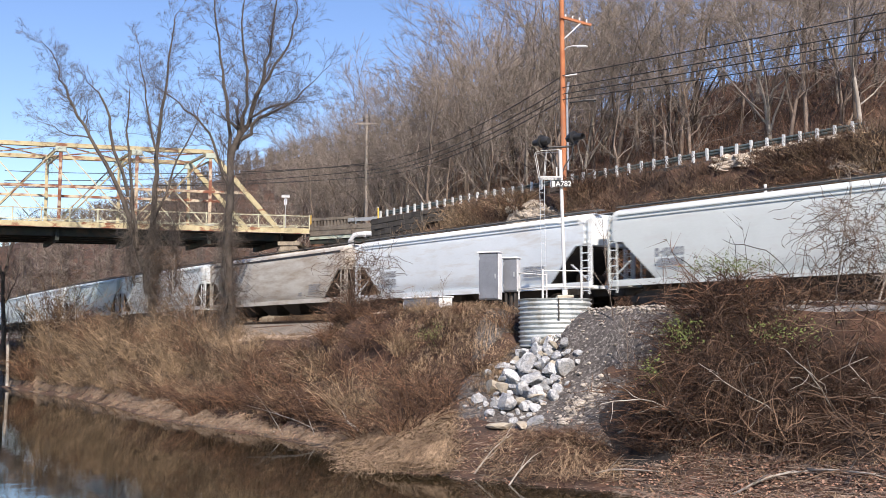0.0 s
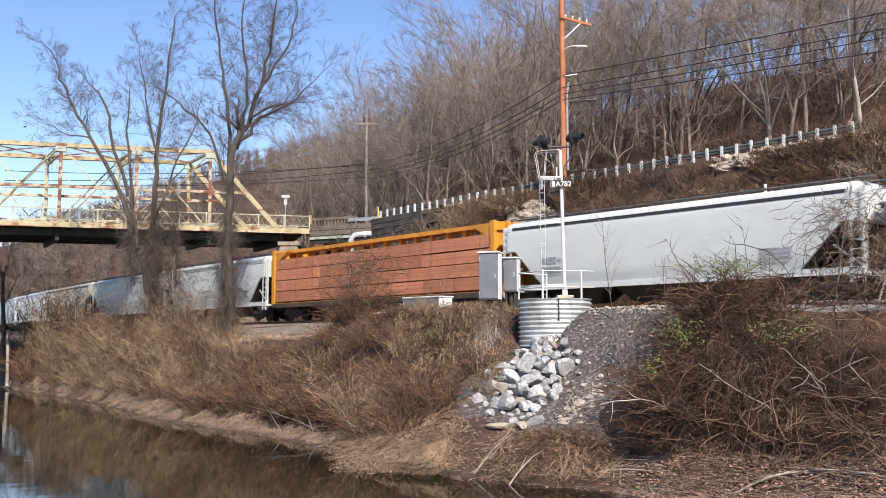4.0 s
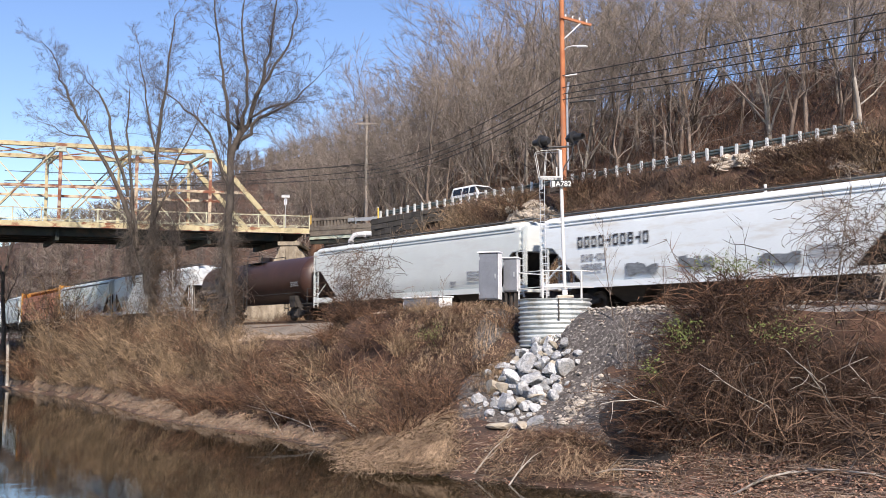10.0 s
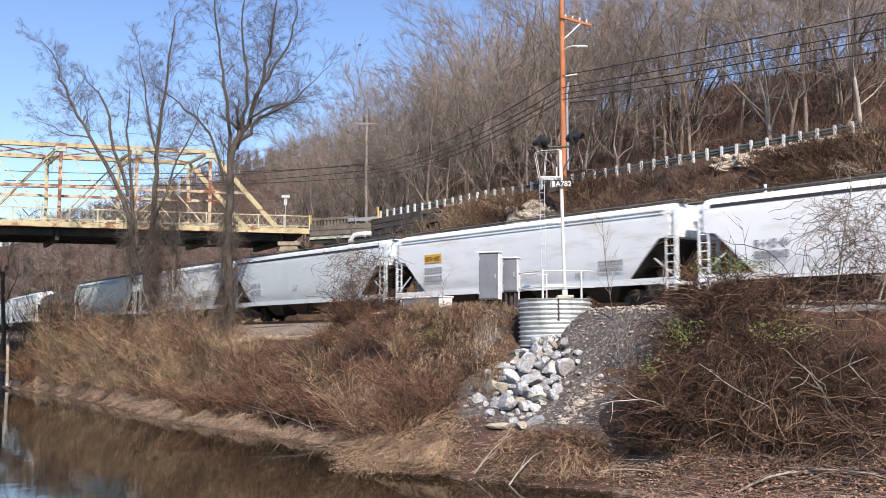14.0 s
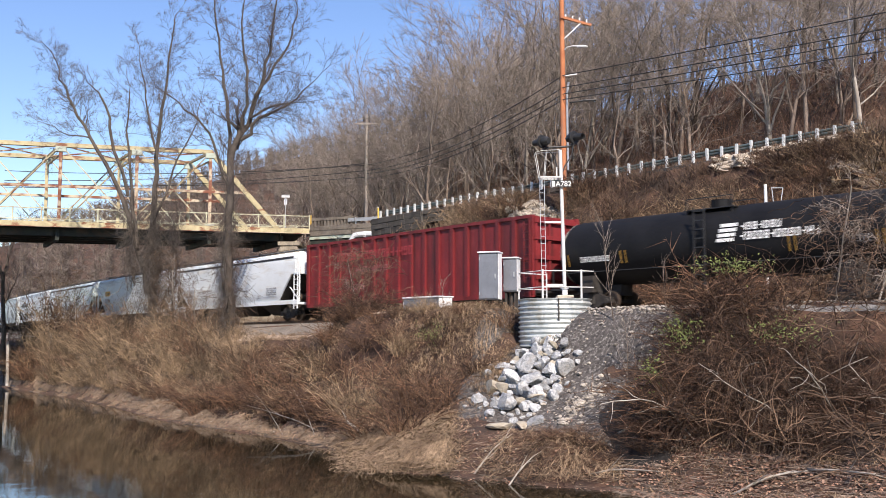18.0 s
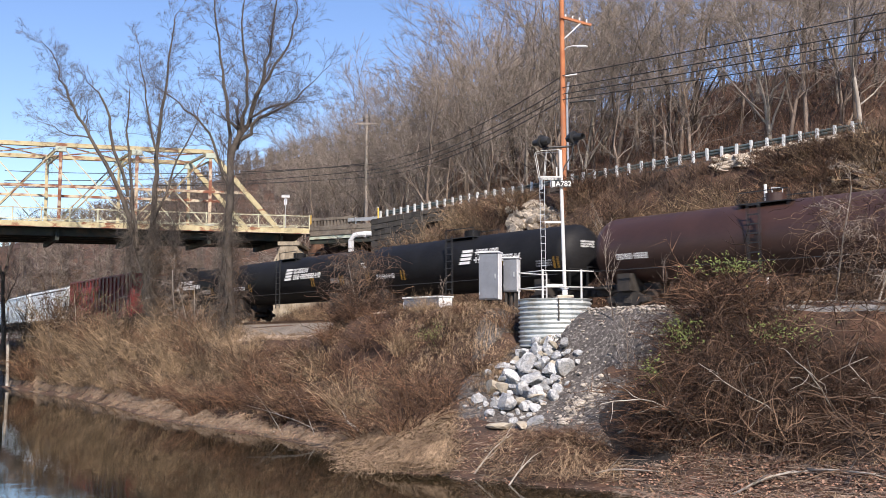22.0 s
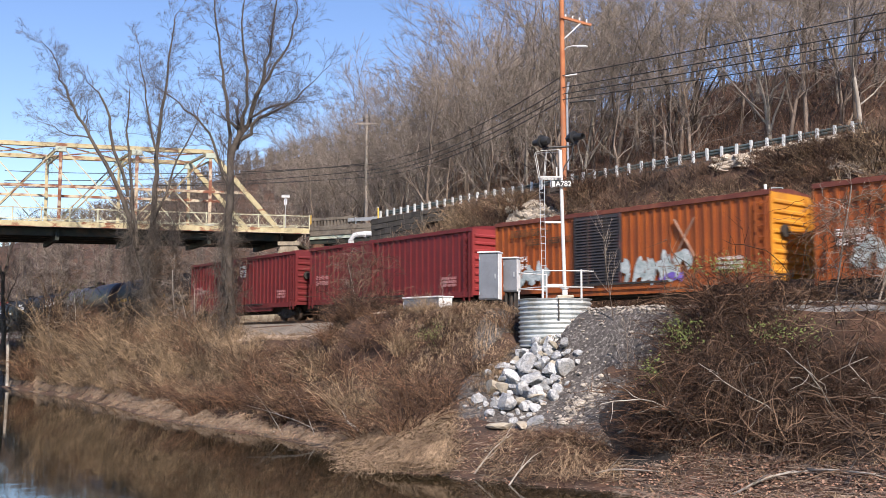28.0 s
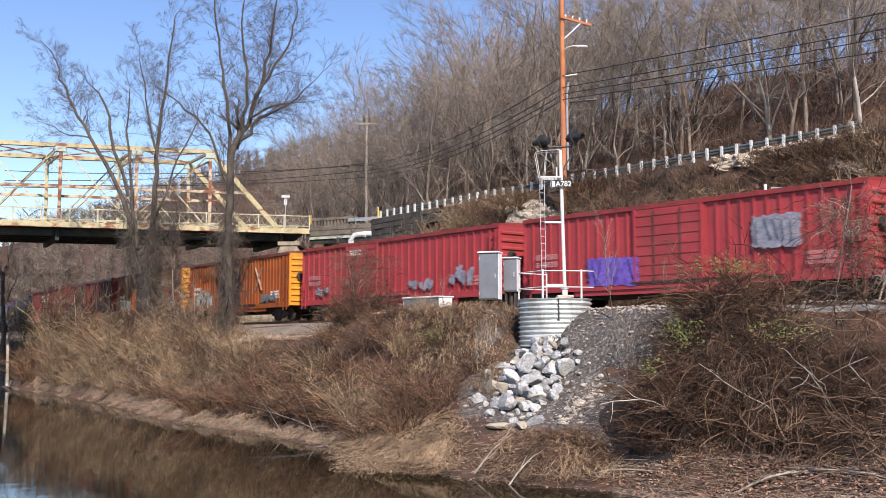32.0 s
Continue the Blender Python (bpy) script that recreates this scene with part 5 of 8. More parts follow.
def guard_rail():
    g = tagged(new("guard_rail"), "galvanized guard rail with closely set white posts", "guard rail")
    P = lambda s, o, z: at(s, road_edge(s) + o + 0.25, z)
    prof = [(o, z - 0.14) for o, z in [(0.20, 0.42), (0.12, 0.47), (0.12, 0.53), (0.2, 0.575), (0.12, 0.62), (0.12, 0.68), (0.2, 0.73), (0.235, 0.73), (0.16, 0.675), (0.16, 0.625), (0.24, 0.575), (0.16, 0.525), (0.16, 0.475), (0.235, 0.42)]]
    beam = Shape()
    ss = [22.4 + i * 1.95 for i in range(22)]
    beam.rings([[P(s, o, ROAD_Z + z) for o, z in prof] for s in ss])
    part("beam", beam, MAT["guard_beam"], g, "shaded grey-green corrugated steel beam")
    me = Shape().box(-0.055, 0.055, -0.08, 0.08, -0.5, 0.66, bevel=0.012).mesh("post")
    me.materials.append(MAT["post_white"])
    turn = math.degrees(math.atan2(UY, UX))
    rng = random.Random(7)
    for i in range(44):
        s = 22.9 + i * 0.95
        ob = part("post", me, None, g)
        p = P(s, 0.0, ROAD_Z)
        ob.matrix_basis = pose(p.x, p.y, p.z + rng.uniform(-0.03, 0.03), rng.uniform(-2, 2), rng.uniform(-2, 2), turn)
    return g


MAT["guard_beam"] = surface("guard_beam_steel", (0.06, 0.085, 0.085), (0.12, 0.15, 0.15), 0.55, 0.2, 3, 30, 0.05)
MAT["post_white"] = surface("weathered_white_post", (0.42, 0.45, 0.46), (0.62, 0.64, 0.65), 0.6, 0.1, 3, 30, 0.08, (0.35, 0.33, 0.3), 0.25, (2, 2, 2))
guard_rail()


def marker_post():
    """The short yellow post where the guard rail begins."""
    s = 63.6
    p = at(s, road_edge(s) - 0.1, ROAD_Z)
    g = empty("marker_post", Matrix.Translation(p), "short yellow marker post beside the guard rail", "post")
    part("post", Shape().box(-0.05, 0.05, -0.05, 0.05, -0.3, 0.85, bevel=0.01), MAT["yellow_paint"], g)
    part("cap", Shape().box(-0.06, 0.06, -0.06, 0.06, 0.85, 0.9), MAT["post_white"], g)


marker_post()

# ---- signal, cabinets, culvert ----
def plan_at(x_px, d):
    """Where the sight line through a column of the picture crosses the line d metres off."""
    r = (x_px - 784) / 1803
    s = d * (NX - r * NY) / (r * UY - UX)
    return s


CUL_D = 31.0
CUL_S = plan_at(982, CUL_D)
CUL = at(CUL_S, CUL_D)
CUL_TOP = EYE + 1.72
TURN = math.degrees(math.atan2(UY, UX))


def culvert_casing():
    c = empty("corrugated_casing", pose(CUL.x, CUL.y, 0, 0, 0, TURN), "round galvanized corrugated steel casing filled with gravel", "casing")
    n, R = 56, 1.47
    s = Shape()
    s.smooth = "all"
    rings = []
    for i in range(86):
        z = CUL_TOP - 1.95 + 1.95 * i / 85
        r = R + 0.045 * math.cos(2 * math.pi * (CUL_TOP - z) / 0.19)
        rings.append([(r * math.cos(6.28319 * k / n), r * math.sin(6.28319 * k / n), z) for k in range(n)])
    for z in (CUL_TOP, CUL_TOP - 0.3):
        rings.append([((R - 0.07) * math.cos(6.28319 * k / n), (R - 0.07) * math.sin(6.28319 * k / n), z) for k in range(n)])
    s.rings(rings, caps=False)
    part("corrugated_wall", s, MAT["casing"], c)
    a = radians(40)
    part("seam_strap", Shape().box(1.5, 1.54, -0.03, 0.03, CUL_TOP - 0.9, CUL_TOP - 0.02), MAT["steel_dark"], c).matrix_basis = pose(0, 0, 0, 0, 0, 138)
    f = Shape()
    f.tube([(0, 0, CUL_TOP - 1.9), (0, 0, CUL_TOP - 0.12)], R - 0.06, 40)
    part("gravel_fill", f, BALLAST, c)
    return c


MAT["casing"] = surface("galvanized_casing", (0.4, 0.43, 0.42), (0.62, 0.65, 0.64), 0.45, 0.35, 2.5, 24, 0.06, (0.3, 0.26, 0.2), 0.3, (1.2, 1.2, 0.5))
culvert_casing()


MAT["mast"] = surface("mast_paint", (0.5, 0.5, 0.49), (0.66, 0.66, 0.64), 0.5, 0.0, 2, 30, 0.04, (0.34, 0.3, 0.26), 0.3)


def signal_mast():
    x0 = at(plan_at(998, CUL_D + 0.1), CUL_D + 0.1)
    base = CUL_TOP - 0.12
    m = Matrix.Translation((x0.x, x0.y, base))
    g = empty("railway_signal", m, "white-silver railway signal mast with ladder, platform and two black heads", "signal")
    k = x0.y / 1803.0
    X = lambda px: (px - 998) * k
    Z = lambda py: EYE + (604.8 - py) * k - base
    mast = Shape()
    mast.smooth = True
    mast.tube([(X(1000), 0, 0.1), (X(994), 0, Z(263))], 0.075, 14)
    part("mast", mast, MAT["mast"], g)
    part("base_collar", Shape().tube([(X(999.6), 0, 0.3), (X(999.5), 0, 0.55)], 0.115, 14).tube([(X(999.5), 0, 0.55), (X(999.5), 0, 0.6)], 0.17, 14), MAT["white_paint"], g)
    part("footing", Shape().box(-0.3, 0.36, -0.35, 0.35, -0.3, 0.28, bevel=0.03), MAT["footing"], g)
    a0, a1, b0, b1 = X(960), X(956.5), X(967), X(965)
    lad = part("ladder", Shape().bar((a0, 0, 0), (a1, 0, Z(314)), 0.03, 0.02).bar((b0, 0, 0), (b1, 0, Z(314)), 0.03, 0.02), MAT["galvanized"], g, "narrow metal ladder")
    me = Shape().box(-0.1, 0.1, -0.009, 0.009, -0.009, 0.009).mesh("rung")
    me.materials.append(MAT["galvanized"])
    for i in range(16):
        ob = part("rung", me, None, lad)
        ob.location = ((a0 + b0) / 2 - 0.06 * i / 16, 0, 0.3 + i * 0.3)
    for y in (393, 505):
        part("standoff", Shape().box(X(966), X(997), -0.025, 0.025, Z(y) - 0.04, Z(y) + 0.04), MAT["mast"], g)
    pl, top = Z(313.5), Z(266)
    cage = Shape()
    cage.box(X(956), X(995), -0.3, -0.26, pl - 0.03, pl + 0.03).box(X(956), X(995), 0.24, 0.28, pl - 0.03, pl + 0.03)
    cage.box(X(956), X(957), -0.26, 0.24, pl - 0.03, pl + 0.03).box(X(994), X(995), -0.26, 0.24, pl - 0.03, pl + 0.03)
    deck = part("service_platform", cage, MAT["mast"], g)
    slat = Shape().box(0, 0.03, -0.28, 0.26, -0.02, 0.01).mesh("slat")
    slat.materials.append(MAT["mast"])
    for i in range(6):
        part("slat", slat, None, deck).location = (X(958) + i * 0.15, 0, pl)
    rail = Shape()
    for y in (-0.28, 0.26):
        rail.tube([(X(956.5), y, pl), (X(949), y, Z(269)), (X(960), y, top), (X(993), y, Z(264.5))], 0.013, 6)
        rail.tube([(X(965), y, pl), (X(969), y, top)], 0.012, 6)
    rail.tube([(X(949), -0.28, Z(269)), (X(949), 0.26, Z(269))], 0.013, 6)
    rail.tube([(X(986), -0.28, pl), (X(986), -0.28, Z(296))], 0.03, 6)
    part("platform_rail", rail, MAT["mast"], g, "thin bent pipe rail round the platform")
    part("head_arm", Shape().tube([(X(962), 0.05, Z(262)), (X(975), 0.05, Z(258)), (X(1010), 0.05, Z(256)), (X(1020), 0.05, Z(250))], 0.045, 8), MAT["black_paint"], g)
    for px, py, turn in ((963, 247, 219), (1019, 240, 41)):
        head = Shape()
        head.smooth = True
        head.tube([(0, -0.06, 0), (0, -0.03, 0), (0, 0.03, 0)], [0.27, 0.285, 0.27], 26)
        hb = part("signal_head", head, MAT["black_paint"], g, "round black signal head with hood")
        hb.matrix_basis = pose(X(px), 0.05, Z(py), 0, 0, turn)
        hood = Shape()
        hood.smooth = True
        hood.rings([[(r * math.cos(6.283 * j / 18), y, r * math.sin(6.283 * j / 18)) for j in range(18)] for y, r in ((-0.05, 0.15), (-0.5, 0.125), (-0.5, 0.11), (-0.07, 0.13))], caps=True)
        part("hood", hood, MAT["black_paint"], hb)
        case = Shape()
        case.smooth = True
        case.tube([(0, 0.03, 0), (0, 0.22, 0), (0, 0.36, -0.02)], [0.2, 0.19, 0.12], 16)
        part("lamp_case", case, MAT["black_paint"], hb)
    cab = Shape()
    cab.tube([(X(1018), 0, Z(250)), (X(1015), 0, Z(272)), (X(1003), 0, Z(290)), (X(997), 0, Z(305))], 0.028, 6)
    cab.tube([(X(966), 0, Z(256)), (X(984), 0, Z(275)), (X(988), 0, Z(295)), (X(994), 0, Z(308))], 0.028, 6)
    part("cable", cab, MAT["black_paint"], g)
    sign = part("number_plate", Shape().box(X(977), X(1011), -0.16, -0.12, Z(331), Z(319)), MAT["black_paint"], g, "black plate with white characters")
    cu = bpy.data.curves.new("characters", "FONT")
    cu.body, cu.size, cu.extrude = "A782", 0.3, 0.004
    tmp = bpy.data.objects.new("tmp", cu)
    me = bpy.data.meshes.new_from_object(tmp)
    me.materials.append(MAT["letter_white"])
    part("lettering", me, None, sign).matrix_basis = pose(X(984.5), -0.168, Z(329.5), 90, 0, 0)
    part("plate_mark", Shape().box(X(978), X(983.5), -0.168, -0.16, Z(330), Z(320)), MAT["letter_white"], sign)
    return g


MAT["footing"] = surface("pale_concrete_footing", (0.4, 0.36, 0.28), (0.56, 0.51, 0.42), 0.9, 0, 2, 18, 0.2, (0.25, 0.2, 0.15), 0.4)
signal_mast()


def hand_rail():
    """Pipe railing on the casing."""
    g = empty("pipe_railing", Matrix.Translation((CUL.x, CUL.y, CUL_TOP - 0.1)), "white pipe railing round the signal base", "railing")
    pts = [(-1.45, 0.35), (-0.62, -1.12), (0.98, -0.82)]
    q = [(-1.45, 1.0), *pts, (1.38, 0.55)]
    for x, y in [(-1.45, 0.35), (-0.62, -1.25), (0.95, -1.05), (-0.2, 1.3)]:
        part("post", Shape().tube([(x, y, -0.15), (x, y, 1.25)], 0.043 if y < 0 else 0.03, 10), MAT["mast"], g)
    for z in (0.55, 1.2):
        part("rail_bar", Shape().tube([(-0.2, 1.3, z), (-1.45, 0.35, z)], 0.022, 8), MAT["mast"], g)
        part("rail_bar", Shape().tube([(-1.45, 0.35, z), (-0.62, -1.25, z)], 0.022, 8), MAT["mast"], g)
        part("rail_bar", Shape().tube([(-0.62, -1.25, z), (0.95, -1.05, z), (1.45, -1.0, z - 0.01)], 0.022, 8), MAT["mast"], g)
    return g


hand_rail()


MAT["cabinet"] = surface("aluminium_cabinet", (0.15, 0.16, 0.182), (0.21, 0.222, 0.248), 0.45, 0.3, 2, 30, 0.03, (0.15, 0.145, 0.14), 0.25)


def cabinet(name, label, x_px, d, w, dep, z0, h, doors, base, legs=False, turn=0):
    p = at(plan_at(x_px, d), d)
    g = empty(name, pose(p.x, p.y, z0, 0, 0, TURN + turn), label, "cabinet")
    # local x along the track to the left, local y towards the camera
    part("body", Shape().box(-w / 2, w / 2, -dep / 2, dep / 2, 0, h, bevel=0.02), MAT["cabinet"], g)
    # roof and end panel are white to carry the sun on these faces
    part("roof", Shape().box(-w / 2 - 0.05, w / 2 + 0.05, -dep / 2 - 0.05, dep / 2 + 0.07, h, h + 0.07, bevel=0.02), MAT["white_paint"], g, "pale roof")
    dw = w / doors
    for i in range(doors):
        x = -w / 2 + dw * i
        dr = part("door", Shape().box(x + 0.025, x + dw - 0.025, dep / 2, dep / 2 + 0.03, 0.05, h - 0.05, bevel=0.01), MAT["cabinet"], g)
        part("handle", Shape().box(x + 0.08, x + 0.13, dep / 2 + 0.03, dep / 2 + 0.08, h * 0.45, h * 0.45 + 0.2), MAT["galvanized"], dr)
        for z in (0.2, h - 0.3):
            part("hinge", Shape().tube([(x + dw - 0.03, dep / 2 + 0.03, z), (x + dw - 0.03, dep / 2 + 0.03, z + 0.14)], 0.022, 6), MAT["galvanized"], dr)
    part("sunlit_panel", Shape().box(-w / 2 - 0.02, -w / 2, -dep / 2 + 0.05, dep / 2 - 0.02, 0.02, h - 0.02), MAT["white_paint"], g, "white side panel, coloured for the sun on it")
    if legs:
        for x in (-w * 0.35, w * 0.35):
            for y in (-dep * 0.3, dep * 0.3):
                part("leg", Shape().box(x - 0.05, x + 0.05, y - 0.05, y + 0.05, base, 0), MAT["steel_dark"], g)
        part("cable_duct", Shape().tube([(0, 0, base), (0, 0, 0)], 0.12, 10), MAT["steel_dark"], g)
    else:
        part("plinth", Shape().box(-w / 2 + 0.02, w / 2 - 0.02, -dep / 2 + 0.02, dep / 2 - 0.02, base, 0), CONCRETE, g)
    return g


cabinet("relay_cabinet", "tall grey-silver metal relay cabinet on legs", 868, 30.4, 0.85, 0.62, EYE + 1.78, 2.0, 1, -0.9, True, 30)
cabinet("junction_cabinet", "silver metal junction cabinet on a post", 906, 31.6, 0.6, 0.62, EYE + 2.15, 1.45, 1, -1.3, True, 30)
cabinet("ground_box", "low pale grey metal battery box on the ground", 757, 30.7, 2.5, 0.85, EYE + 1.28, 0.72, 2, -0.5)


def small_mast():
    p = at(plan_at(1360, TRACK_D + 4.2), TRACK_D + 4.2)
    g = empty("signal_post", Matrix.Translation((p.x, p.y, RAIL_Z - 0.9)), "slim white post with a small metal frame beyond the track", "signal post")
    part("post", Shape().tube([(0, 0, 0), (0, 0, 6.55)], 0.07, 10), MAT["white_paint"], g)
    part("frame", Shape().bar((0, 0, 5.65), (0.7, 0, 5.65), 0.04, 0.04).bar((0.66, 0, 5.65), (0.78, 0, 6.4), 0.03, 0.03).bar((0.25, 0, 6.4), (0.78, 0, 6.4), 0.03, 0.03).bar((0.35, 0, 5.65), (0.28, 0, 6.4), 0.03, 0.03), MAT["galvanized"], g)


small_mast()


# ---- poles and wires ----
POLE_WOOD = surface("orange_pole_wood", (0.33, 0.1, 0.04), (0.52, 0.2, 0.085), 0.85, 0, 1.2, 20, 0.3, (0.2, 0.13, 0.09), 0.5, (5, 5, 0.4))
GREY_WOOD = surface("grey_pole_wood", (0.26, 0.22, 0.19), (0.42, 0.37, 0.32), 0.9, 0, 1.2, 20, 0.3, (0.12, 0.1, 0.08), 0.4, (5, 5, 0.4))


def big_pole():
    d = 45.0
    p = at(plan_at(1000, d), d)
    z0 = land_height(plan_at(1000, d), d) - 0.4
    g = empty("utility_pole", Matrix.Translation((p.x, p.y, 0)), "tall orange-brown wooden utility pole with a street light", "utility pole")
    s = Shape()
    s.smooth = True
    s.tube([(0, 0, z0), (0.0, 0, 20), (-0.03, 0, 27.5)], [0.19, 0.16, 0.12], 14)
    part("pole", s, POLE_WOOD, g)
    k = (p.y) / 1803.0
    Z = lambda y: EYE + (441 - y + 163.8) * k
    part("crossarm", Shape().bar((-0.1, -0.2, Z(20)), (1.75, -0.05, Z(34)), 0.13, 0.15), POLE_WOOD, g, "orange wooden crossarm")
    part("arm_brace", Shape().bar((0.1, -0.18, Z(60)), (1.1, -0.14, Z(31)), 0.07, 0.05), MAT["galvanized"], g)
    for i in range(4):
        x = 0.2 + i * 0.42
        part("insulator", Shape().tube([(x, -0.12, Z(21 + i * 3)), (x, -0.12, Z(21 + i * 3) + 0.22)], [0.05, 0.035], 8), MAT["letter_white"], g)
    lamp = Shape()
    lamp.smooth = True
    lamp.tube([(0.1, -0.15, Z(80)), (0.3, -0.18, Z(76)), (0.6, -0.2, Z(74)), (1.0, -0.2, Z(74))], 0.035, 8)
    part("lamp_arm", lamp, MAT["galvanized"], g)
    part("lamp_head", Shape().rings([[(x, -0.2 + w * math.cos(a), Z(75) + h * math.sin(a)) for a in [6.283 * k2 / 10 for k2 in range(10)]] for x, w, h in ((0.85, 0.06, 0.05), (1.0, 0.14, 0.08), (1.35, 0.14, 0.07), (1.5, 0.06, 0.03))]), MAT["white_paint"], g, "white street lamp head")
    part("bracket", Shape().bar((0.1, -0.15, Z(128)), (0.85, -0.15, Z(125)), 0.06, 0.06), MAT["white_paint"], g)
    part("riser_guard", Shape().tube([(0.24, -0.16, Z(300)), (0.22, -0.16, Z(160)), (0.34, -0.16, Z(140))], 0.07, 8), MAT["galvanized"], g)
    part("cable_closure", Shape().tube([(0.35, -0.2, Z(178)), (1.3, -0.2, Z(174)), (1.95, -0.2, Z(173))], [0.03, 0.07, 0.08], 8), MAT["black_paint"], g)
    return p, Z


POLE_P, POLE_Z = big_pole()


def far_pole():
    d = 53.0
    p = at(plan_at(647, d), d)
    k = p.y / 1803.0
    Z = lambda y: EYE + (441 - y + 163.8) * k
    g = empty("utility_pole", Matrix.Translation((p.x, p.y, 0)), "grey wooden utility pole with crossarms among the trees", "utility pole")
    s = Shape()
    s.tube([(0, 0, ROAD_Z - 1), (0, 0, Z(198))], [0.15, 0.1], 12)
    part("pole", s, GREY_WOOD, g)
    part("crossarm", Shape().bar((-1.15, -0.15, Z(216)), (1.15, -0.15, Z(216)), 0.12, 0.13), GREY_WOOD, g)
    part("upper_arm", Shape().bar((-0.8, -0.15, Z(209)), (0.7, -0.15, Z(200)), 0.1, 0.1), GREY_WOOD, g)
    for x in (-0.25, 0.25):
        part("transformer", Shape().tube([(x, -0.2, Z(212)), (x, -0.2, Z(203))], 0.08, 10), MAT["steel_dark"], g)
    return p, Z


FAR_P, FAR_Z = far_pole()
WIRE = MAT["black_paint"]


def wire(p0, p1, sag, r=0.022, label="dark overhead cable between poles"):
    s = Shape()
    n = 22
    pts = []
    for i in range(n + 1):
        t = i / n
        q = Vector(p0).lerp(Vector(p1), t)
        q.z -= 4 * sag * t * (1 - t)
        pts.append(q)
    s.tube(pts, r, 5)
    return tagged(part("overhead_wire", s, WIRE, None), label, "cable", "overhead wires")


def sight(x_px, y_px, dist):
    """A point on the plane y = dist along a sight line."""
    return Vector(((x_px - 784) / 1803 * dist * 1.0, dist, EYE + (604.8 - y_px) / 1803 * dist))


NEXT_P = at(-14, 46.5)
NEXT_X = 784 + 1803 * NEXT_P.x / NEXT_P.y
for (y0, yp, y2) in ((128, 228, 6), (150, 238, 36), (162, 244, 52), (172, 252, 76)):
    a = Vector((POLE_P.x, POLE_P.y - 0.2, POLE_Z(y0)))
    y_end = y0 + (y2 - y0) / 568 * (NEXT_X - 1000)
    wire(a, Vector((NEXT_P.x, NEXT_P.y, EYE + (604.8 - y_end) / 1803 * NEXT_P.y)), 0.25, 0.028)
    wire(a, Vector((FAR_P.x, FAR_P.y, FAR_Z(yp + 62))), 0.9, 0.028)
END_P = Vector((-40, 92, 0))
for yp, y2 in ((287, 318), (300, 330), (312, 322), (290, 300)):
    wire(Vector((FAR_P.x, FAR_P.y, FAR_Z(yp))), Vector((END_P.x, END_P.y, EYE + (604.8 - y2) / 1803 * END_P.y)), 0.5, 0.03)


def road_sign():
    p = Vector((-14.1, 90.5, ROAD_Z))
    g = empty("road_sign", Matrix.Translation(p), "small road sign on a thin post seen from behind", "sign")
    part("post", Shape().tube([(0, 0, -0.2), (0, 0, 3.3)], 0.04, 8), MAT["galvanized"], g)
    part("panel", Shape().box(-0.36, 0.36, -0.03, 0.0, 3.15, 3.4), MAT["letter_white"], g)
    part("panel", Shape().box(-0.14, 0.14, -0.03, 0.0, 2.5, 3.05), MAT["silver_paint"], g)


road_sign()

# ---- trees and brush ----
BARK = surface("grey_brown_bark", (0.07, 0.05, 0.04), (0.24, 0.185, 0.145), 0.95, 0, 1.5, 18, 0.3, (0.07, 0.06, 0.05), 0.4, (1, 1, 0.4), 0.25, plant_tint=0.3)
BARK_DARK = surface("dark_bark", (0.045, 0.036, 0.03), (0.125, 0.102, 0.084), 0.95, 0, 1.5, 18, 0.3, (0.1, 0.09, 0.075), 0.4, (1, 1, 0.4), 0.1)
BARK_PALE = surface("pale_bark", (0.22, 0.19, 0.16), (0.42, 0.38, 0.33), 0.9, 0, 1.5, 18, 0.2, (0.13, 0.11, 0.09), 0.4, (2, 2, 1), 0.2)
TWIG = surface("fine_twigs", (0.118, 0.096, 0.08), (0.3, 0.25, 0.21), 0.95, 0, 1.0, 20, 0, random_tint=0.5, island=True, plant_tint=0.3)
BRAMBLE = surface("red_brown_canes", (0.016, 0.007, 0.005), (0.19, 0.104, 0.06), 0.9, 0, 0.8, 20, 0, random_tint=0.72, island=True, plant_tint=0.5)
BRAMBLE_TAN = surface("tan_brown_canes", (0.045, 0.03, 0.019), (0.34, 0.235, 0.143), 0.9, 0, 0.8, 20, 0, random_tint=0.6, island=True, plant_tint=0.45)
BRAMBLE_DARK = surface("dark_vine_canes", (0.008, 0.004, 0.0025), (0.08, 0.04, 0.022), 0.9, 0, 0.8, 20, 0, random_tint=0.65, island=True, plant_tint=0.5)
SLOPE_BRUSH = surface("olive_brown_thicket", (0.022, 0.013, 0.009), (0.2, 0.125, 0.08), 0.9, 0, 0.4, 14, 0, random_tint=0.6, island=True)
GRASS = surface("dry_grass", (0.08, 0.045, 0.025), (0.42, 0.295, 0.185), 0.9, 0, 0.8, 14, 0, random_tint=0.45, island=True)
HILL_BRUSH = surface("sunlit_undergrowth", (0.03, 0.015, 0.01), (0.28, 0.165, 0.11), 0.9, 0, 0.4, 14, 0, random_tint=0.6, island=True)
LEAF = surface("olive_leaves", (0.05, 0.07, 0.015), (0.14, 0.16, 0.04), 0.7, 0, 1.0, 14, 0, random_tint=0.3, island=True)


TWIG_DARK = surface("grey_twigs", (0.05, 0.04, 0.037), (0.14, 0.115, 0.105), 0.95, 0, 1.0, 20, 0, random_tint=0.4, island=True)
